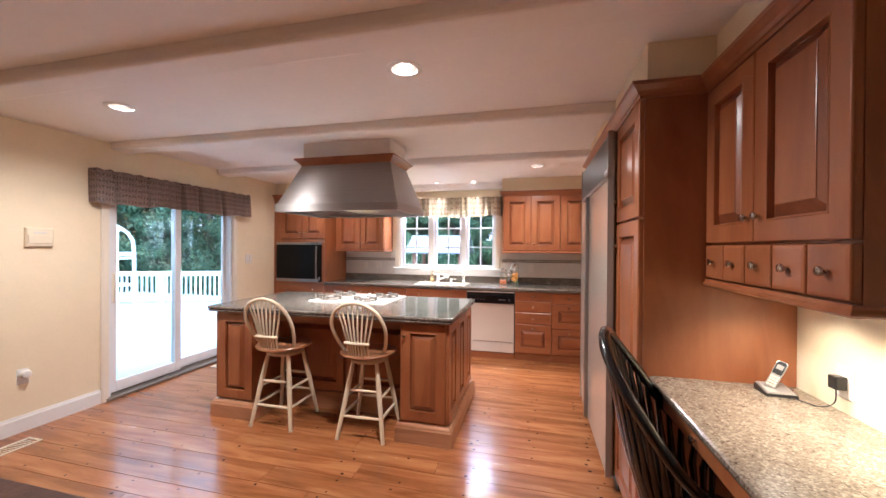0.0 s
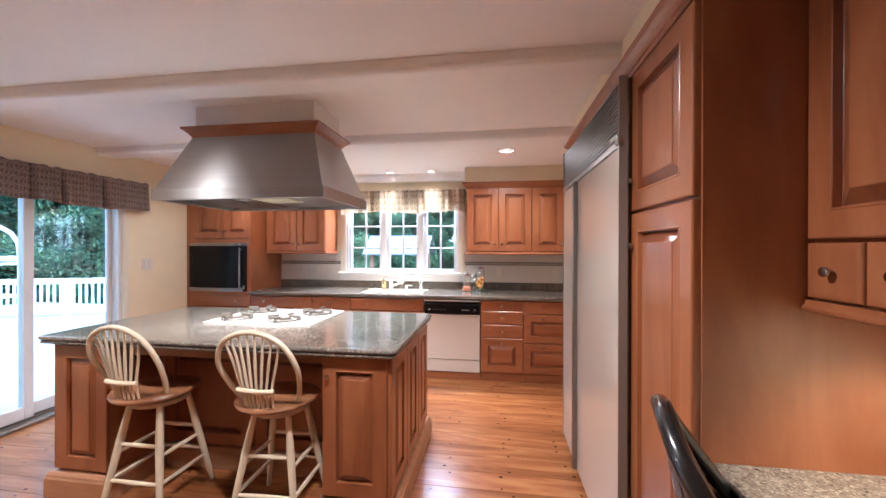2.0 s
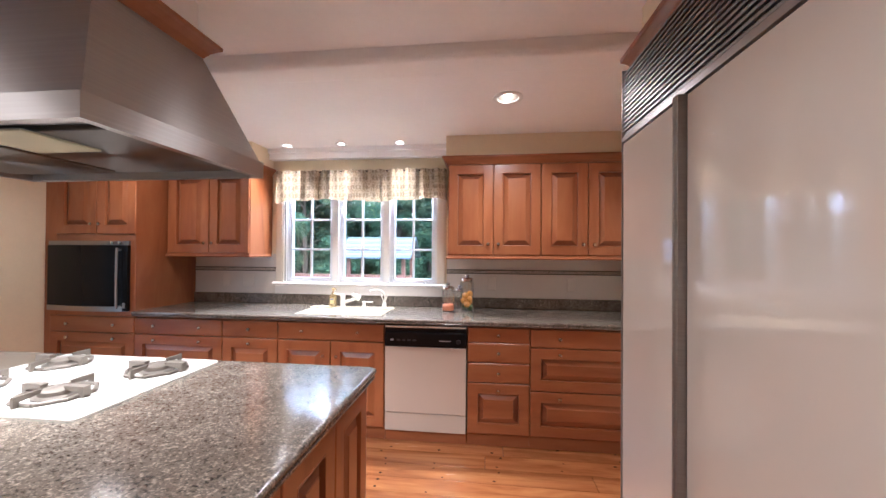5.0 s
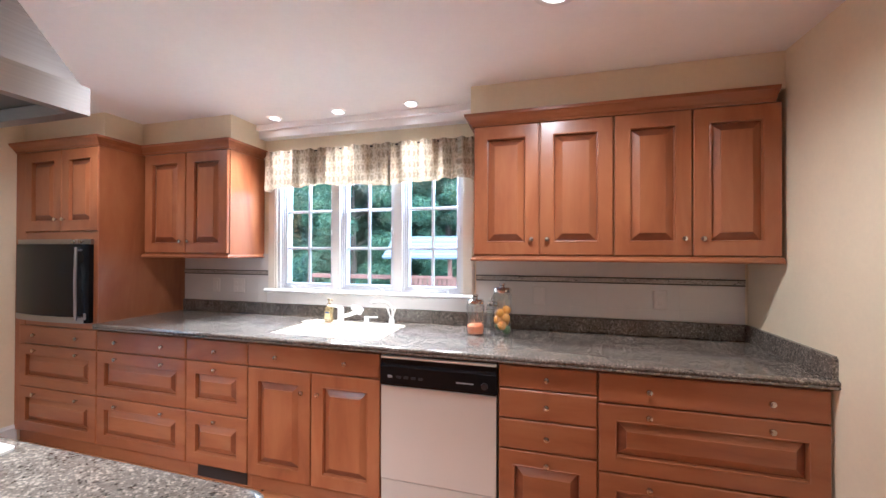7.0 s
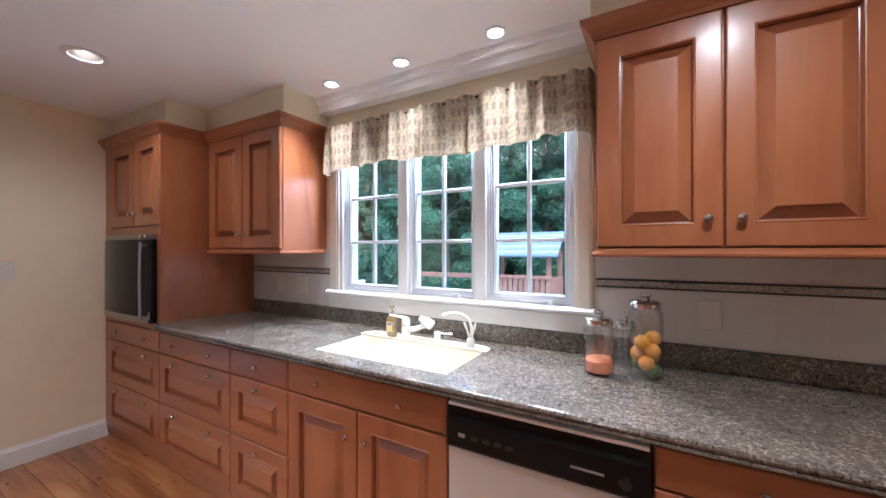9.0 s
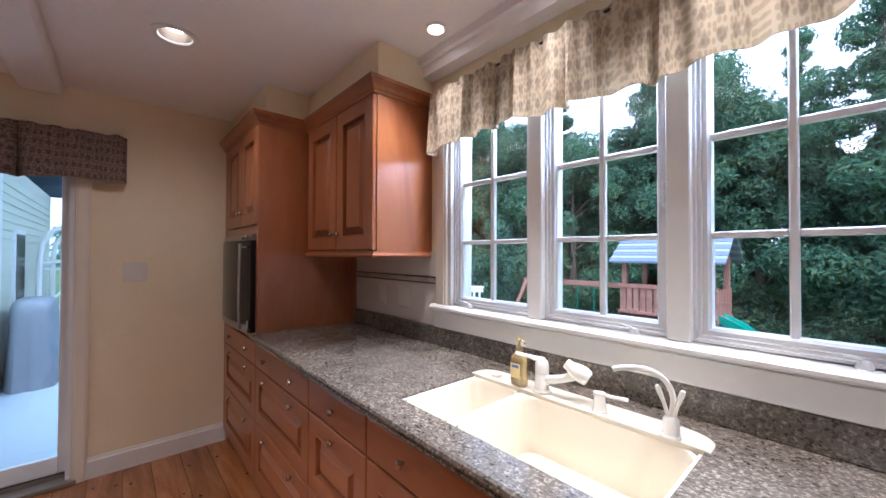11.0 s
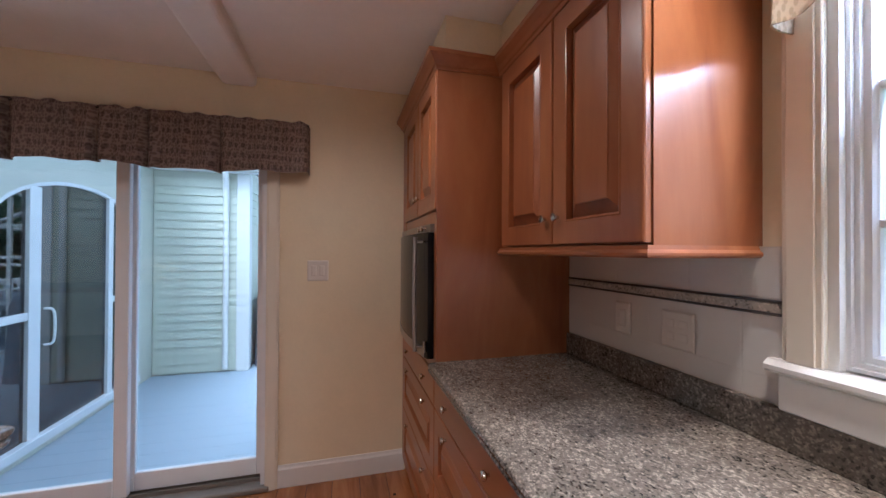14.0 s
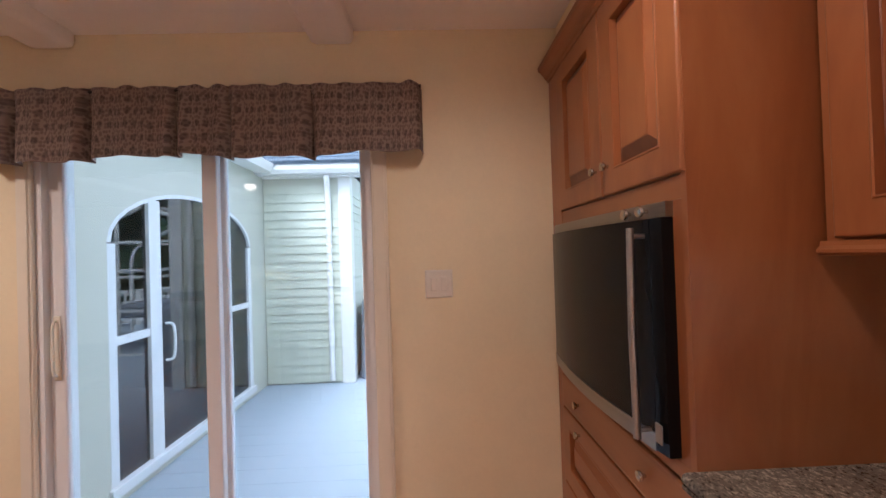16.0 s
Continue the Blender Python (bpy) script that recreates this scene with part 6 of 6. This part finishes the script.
# north-facing wall with the arched opening
AX0, AX1, ASP, ATOP = 0.37, 2.335, 1.80, 2.25
arch_pts = []
for i in range(17):
    a = math.pi * (1 - i / 16)
    arch_pts.append(((AX0 + AX1) / 2 + (AX1 - AX0) / 2 * math.cos(a), ASP + (ATOP - ASP) * math.sin(a)))
bm = bm_new()
H = EZ - DK
for y0, y1 in ((-0.16, 0.0),):
    box(bm, 0.001, AX0, y0, y1, -1.1, H)
    box(bm, AX1, 3.08, y0, y1, -1.1, H)
    box(bm, AX0, AX1, y0, y1, -1.1, 0.06)
    for (xa, za), (xb, zb) in zip(arch_pts, arch_pts[1:]):
        loft(bm, [[(xa, y, za), (xb, y, zb), (xb, y, H), (xa, y, H)] for y in (y0, y1)])
part("arch_wall", bm, M["stucco"], wing, "cream stucco wall")
adoor = part("arched_door", boxed(AX0 - 0.02, AX1 + 0.02, -0.03, 0.03, 0.055, 0.13, 0.004), M["vinyl"], wing, "white arched patio door")
for x, w in ((AX0, 0.07), (0.86, 0.08), (1.84, 0.12), (AX1 - 0.07, 0.07)):
    off = max(abs(x - (AX0 + AX1) / 2), abs(x + w - (AX0 + AX1) / 2)) / ((AX1 - AX0) / 2)
    dz = ASP - 0.01 + (ATOP - ASP) * math.sqrt(max(0, 1 - off ** 2))
    part("stile", boxed(x, x + w, -0.05, 0.0, 0.13, dz, 0.003), M["vinyl"], adoor)
for x0, x1 in ((AX0 + 0.07, 0.86), (1.96, AX1 - 0.07)):
    part("mid_rail", boxed(x0, x1, -0.045, -0.005, 1.08, 1.14, 0.003), M["vinyl"], adoor)
bm = bm_new()
ring0 = [(x, z) for x, z in arch_pts]
ring1 = [((AX0 + AX1) / 2 + (x - (AX0 + AX1) / 2) * 0.965, ASP + (z - ASP) * 0.93) for x, z in arch_pts]
for i in range(16):
    loft(bm, [[(*ring0[i][:1], y, ring0[i][1]), (ring0[i + 1][0], y, ring0[i + 1][1]), (ring1[i + 1][0], y, ring1[i + 1][1]), (ring1[i][0], y, ring1[i][1])] for y in (-0.05, -0.002)])
part("arch_frame", bm, M["vinyl"], adoor)
bm = bm_new()
loft(bm, [[(AX0 + 0.03, y, 0.10)] + [(x * 0.99 + 0.008, y, z - 0.02) for x, z in arch_pts] + [(AX1 - 0.03, y, 0.10)] for y in (-0.034, -0.028)])
part("pane", bm, clear("tinted_door_glass", (0.24, 0.28, 0.31), 0.0, 0.12), adoor, "tinted glass reflecting the garden")
bm = bm_new()
tube(bm, smooth_path([(1.80, -0.005, 0.85), (1.78, 0.05, 0.88), (1.78, 0.05, 1.12), (1.80, -0.005, 1.15)], 5), 0.010, 8)
part("handle", bm, M["vinyl"], adoor, "white loop handle", True)
# unseen slab added over the room to keep out light from above
part("light_block", boxed(0.30, 3.08, -2.6, 0.015, H + 0.041, H + 0.09), M["shingle"], wing)
part("room_back", boxed(0.05, 3.0, -2.6, -2.5, 0.0, 2.4), M["stucco"], wing)
part("room_floor", boxed(0.02, 3.0, -2.5, -0.17, -0.02, 0.03), M["floor"], wing)
part("side_window", boxed(-1.6, -0.9, 1.10, 1.14, 0.95, 1.95, 0.005), M["vinyl"], wing, "white framed window in the clapboard wall")
part("side_pane", boxed(-1.54, -0.96, 1.141, 1.145, 1.01, 1.89), M["glassblack"], wing, "dark window glass")

th = thing("covered_grill", (-6.9, 4.51, DK), "barbecue grill under a draped grey cover", "grill")
rings = []
random.seed(8)
for z, wx, wy in ((0.0, 0.40, 0.28), (0.3, 0.38, 0.265), (0.7, 0.36, 0.25), (0.92, 0.35, 0.245), (1.00, 0.335, 0.23), (1.05, 0.30, 0.20), (1.075, 0.22, 0.14)):
    ring = []
    for k in range(36):
        a = 2 * math.pi * k / 36
        cx, cy = math.cos(a), math.sin(a)
        sc = 1 / max(abs(cx) ** 4 + abs(cy) ** 4, 0.001) ** 0.25
        fold = 1 + (0.035 * math.sin(a * 9 + z) if z < 0.9 else 0)
        ring.append((wx * cx * sc * fold, 0.8 * wy * cy * sc * fold, z + 0.0005))
    rings.append(ring)
part("cover", loft(bm_new(), rings), M["tarp"], th, "draped grey fabric cover", True)

# ---- play set ----
th = thing("play_set", (-3.1, 16.0, GZ), "red cedar play set with tower, swing beam and green slide", "play set")
for sx in (-0.95, 0.95):
    for sy in (-0.7, 0.7):
        part("post", boxed(sx - 0.06, sx + 0.06, sy - 0.06, sy + 0.06, 0, 2.55, 0.006), M["cedar"], th)
part("platform", boxed(-1.05, 1.05, -0.8, 0.8, 1.05, 1.14), M["cedar"], th)
for i in range(13):
    part("rail_board", boxed(-1.03 + i * 0.16, -0.90 + i * 0.16, -0.80, -0.775, 1.02, 1.82, 0.004), M["cedar"], th)
for i in range(10):
    part("rail_board", boxed(1.005, 1.03, -0.78 + i * 0.16, -0.65 + i * 0.16, 1.02, 1.82, 0.004), M["cedar"], th)
part("top_rail", boxed(-1.08, 1.08, -0.83, -0.77, 1.78, 1.88, 0.004), M["cedar"], th)
part("low_rail", boxed(-1.08, 1.08, -0.83, -0.77, 1.12, 1.20, 0.004), M["cedar"], th)
me_r = plain("striped_roof_tarp", (0.13, 0.16, 0.23), 0.6, 0, 0.08, 8, 0.1)
me_w = plain("pale_roof_stripe", (0.25, 0.29, 0.36), 0.6, 0, 0.05, 8, 0.1)
for s in (-1, 1):
    for i in range(9):
        a, c = i / 9, (i + 1) / 9
        ya, yc = s * (0.98 - 0.98 * a), s * (0.98 - 0.98 * c)
        za, zc = 2.42 + 0.72 * a, 2.42 + 0.72 * c
        part("roof_slat", loft(bm_new(), [[(x, ya, za), (x, yc, zc), (x, yc, zc + 0.03), (x, ya, za + 0.045)] for x in (-1.25, 1.25)]), me_w if i % 2 else me_r, th)
for sx in (-1.0, 1.0):
    part("gable", loft(bm_new(), [[(sx + q, -0.9, 2.42), (sx + q, 0.9, 2.42), (sx + q, 0, 3.08)] for q in (-0.02, 0.02)]), M["cedar"], th)
part("swing_beam", boxed(-4.3, -1.0, -0.55, -0.43, 1.72, 1.86, 0.006), M["cedar"], th)
for sy in (-1.3, 0.3):
    bm = bm_new()
    tube(bm, [(-4.2, -0.49, 1.8), (-4.5, sy, 0)], 0.06, 6)
    part("swing_leg", bm, M["cedar"], th)
for x in (-3.6, -3.1, -2.4, -1.9):
    bm = bm_new()
    tube(bm, [(x, -0.49, 1.72), (x, -0.49, 0.5)], 0.012, 5)
    part("swing_rope", bm, M["slide"], th, "green swing rope")
for x in (-3.65, -2.45):
    part("swing_seat", boxed(x, x + 0.6, -0.58, -0.40, 0.46, 0.50, 0.01), M["slide"], th, "green swing seat")
bm = bm_new()
pth = smooth_path([(1.05, -0.4, 1.12), (1.5, -0.4, 0.9), (2.2, -0.4, 0.35), (2.9, -0.4, 0.15)], 5)
rings = []
for p in pth:
    rings.append([(p.x, p.y - 0.26, p.z + 0.16), (p.x, p.y - 0.22, p.z + 0.16), (p.x, p.y - 0.20, p.z + 0.02), (p.x, p.y + 0.20, p.z + 0.02), (p.x, p.y + 0.22, p.z + 0.16), (p.x, p.y + 0.26, p.z + 0.16), (p.x, p.y + 0.23, p.z - 0.03), (p.x, p.y - 0.23, p.z - 0.03)])
part("slide", loft(bm, rings), M["slide"], th, "green plastic slide", True)


# ---- trees ----
def leaf_cloud(name, blobs, count, size, seed):
    """Many small bent leaf clumps scattered on and in a set of ellipsoids."""
    rng = np.random.default_rng(seed)
    verts, faces = [], []
    weights = np.array([b[3] * b[3] for b in blobs])
    pick = rng.choice(len(blobs), count, p=weights / weights.sum())
    for k in range(count):
        x, y, z, r, q = blobs[pick[k]]
        d = rng.normal(size=3)
        d /= np.linalg.norm(d)
        c = np.array((x, y, z)) + d * np.array((r, r, r * q)) * rng.uniform(0.55, 1.08)
        nrm = d + rng.normal(size=3) * 0.5 + np.array((0, 0, 0.5))
        nrm /= np.linalg.norm(nrm)
        u = np.cross(nrm, rng.normal(size=3))
        u /= np.linalg.norm(u)
        v = np.cross(nrm, u)
        s = size * rng.uniform(0.5, 1.5)
        b0 = len(verts)
        sag = nrm * s * 0.25
        verts += [c - u * s, c + v * s * 0.42 + sag, c + u * s - sag, c - v * s * 0.42 + sag]
        faces.append((b0, b0 + 1, b0 + 2, b0 + 3))
    me = bpy.data.meshes.new(name)
    me.from_pydata([tuple(p) for p in verts], [], faces)
    me.materials.append(M["leaf"])
    return me


def tree_kind(seed, height, spread, conifer):
    rng = random.Random(seed)
    th = thing("tree", (0, 0, GZ), "tall leafy green tree at the edge of the garden" if not conifer else "dark green conifer at the edge of the garden", "tree", "garden trees")
    bm = bm_new()
    tube(bm, [(0, 0, -0.2), (0.05, 0.04, height * 0.3), (-0.05, 0.08, height * 0.65), (0.02, 0, height * 0.93)], [height * 0.022, height * 0.018, height * 0.011, 0.02], 8)
    trunk = part("trunk", bm, M["bark"], th, "", True)
    blobs = []
    n = 38
    for k in range(n):
        f = k / n
        if conifer:
            z = height * (0.10 + 0.88 * f)
            rad = spread * (1.02 - f) * rng.uniform(0.5, 1.0)
        else:
            z = height * (0.12 + 0.84 * f)
            rad = spread * math.sin(math.pi * (0.22 + 0.72 * f)) * rng.uniform(0.45, 1.0)
        a = k * 2.4 + rng.uniform(-0.4, 0.4)
        c = (rad * math.cos(a), rad * math.sin(a), z)
        if k % 2 == 0:
            bm = bm_new()
            tube(bm, [(0, 0, max(0.3, z - rad * 0.5)), (c[0] * 0.5, c[1] * 0.5, z - rad * 0.15), c], [height * 0.007, height * 0.004, 0.012], 5)
            part("limb", bm, M["bark"], trunk, "", True)
        blobs.append((*c, spread * rng.uniform(0.20, 0.40) * (1.0 if not conifer else 1.1 - 0.7 * f), 0.75 if not conifer else 0.62))
    ob = new("crown", leaf_cloud("crown", blobs, 30000, 0.078 if not conifer else 0.07, seed))
    ob.parent = th
    return th


kinds = [tree_kind(1, 9.5, 2.6, False), tree_kind(2, 12.0, 2.5, True), tree_kind(4, 7.0, 2.5, False)]
rng = random.Random(21)
spots = []
for i in range(11):
    spots.append((-11.5 + i * 2.0 + rng.uniform(-0.5, 0.5), 20.5 + rng.uniform(-0.8, 1.2)))
for i in range(8):
    spots.append((-13 + i * 3.0 + rng.uniform(-0.5, 0.5), 24.5 + rng.uniform(-0.8, 1.2)))
for i in range(11):
    spots.append((-19.5 + rng.uniform(-1.2, 1.2) + i * 0.85, 7.5 + i * 1.25 + rng.uniform(-0.6, 0.6)))
for i in range(7):
    spots.append((-23.5 + rng.uniform(-1, 1) + i * 1.0, 5.5 + i * 2.1))
for (x, y) in ((-7.4, 18.6), (1.8, 18.9), (3.4, 20.2), (-6.2, 21)):
    spots.append((x, y))
used = [0, 0, 0]
for i, (x, y) in enumerate(spots):
    k = (0, 1, 2, 1, 0, 2, 1)[i % 7]
    m4 = Matrix.Translation((x, y, GZ)) @ Matrix.Rotation(rng.uniform(0, 6.28), 4, "Z")
    sc = rng.uniform(0.8, 1.15)
    if used[k] == 0:
        kinds[k].matrix_basis = m4
        used[k] = 1
    else:
        copy_thing(kinds[k], m4)
# undergrowth at the foot of the trees
blobs = [(-12 + i * 0.55, 19.2 + 0.6 * math.sin(i * 1.7), GZ + 0.5, 0.75, 0.9) for i in range(34)] + [(-17.5 + i * 0.32, 8.0 + i * 0.42, GZ + 0.5, 0.8, 0.9) for i in range(26)]
blobs += [(-18.0 + i * 0.45 + 0.3 * math.sin(i * 2.3), 8.2 + i * 0.6, GZ + 1.7 + 0.5 * math.sin(i * 1.3), 1.2, 0.9) for i in range(18)]
bush = new("undergrowth", leaf_cloud("undergrowth", blobs, 46000, 0.07, 77))
tagged(bush, "dense green shrubs under the trees", "shrubs", "", "stuff")

# ---- floor planks, last ----
floor = structure("floor", boxed(WX - 0.01, EX + 0.01, SY, NY, FZ - 0.1, FZ - 0.012), M["gap"], "wide pine plank floor with dark nail heads", "floor")
rng = random.Random(9)
y = SY
nails = bm_new()
while y < NY - 0.01:
    w = rng.choice((0.13, 0.145, 0.16, 0.175))
    w = min(w, NY - y)
    x = WX
    while x < EX - 0.01:
        ln = min(rng.uniform(1.3, 3.2), EX - x)
        if EX - (x + ln) < 0.4:
            ln = EX - x
        rings = [[(g, g, z), (ln - g, g, z), (ln - g, w - g, z), (g, w - g, z)] for g, z in ((0.0014, -0.012), (0.0014, -0.0005), (0.0018, 0.0))]
        ob = new("plank", finish(loft(bm_new(), rings, caps=(False, True)), "plank", M["floor"]))
        ob.location = (x, y, FZ)
        ob.parent = floor
        q = WX + 0.2 + 0.406 * math.ceil((x + 0.05 - WX - 0.2) / 0.406)
        while q < x + ln:
            for yy in (0.03, w - 0.03):
                if rng.random() < 0.4:
                    continue
                px, py = q + rng.uniform(-0.05, 0.05), y + yy + rng.uniform(-0.01, 0.01)
                r = rng.uniform(0.006, 0.011)
                ring = [(px + r * math.cos(a) * 1.2, py + r * math.sin(a), FZ + 0.0006) for a in (0.3, 1.35, 2.4, 3.44, 4.5, 5.54)]
                nails.faces.new([nails.verts.new(p) for p in ring])
            q += 0.406
        x += ln
    y += w
nl = part("nail_heads", nails, M["knot"], floor, "dark cut nail heads")
nl["kind"] = "stuff"
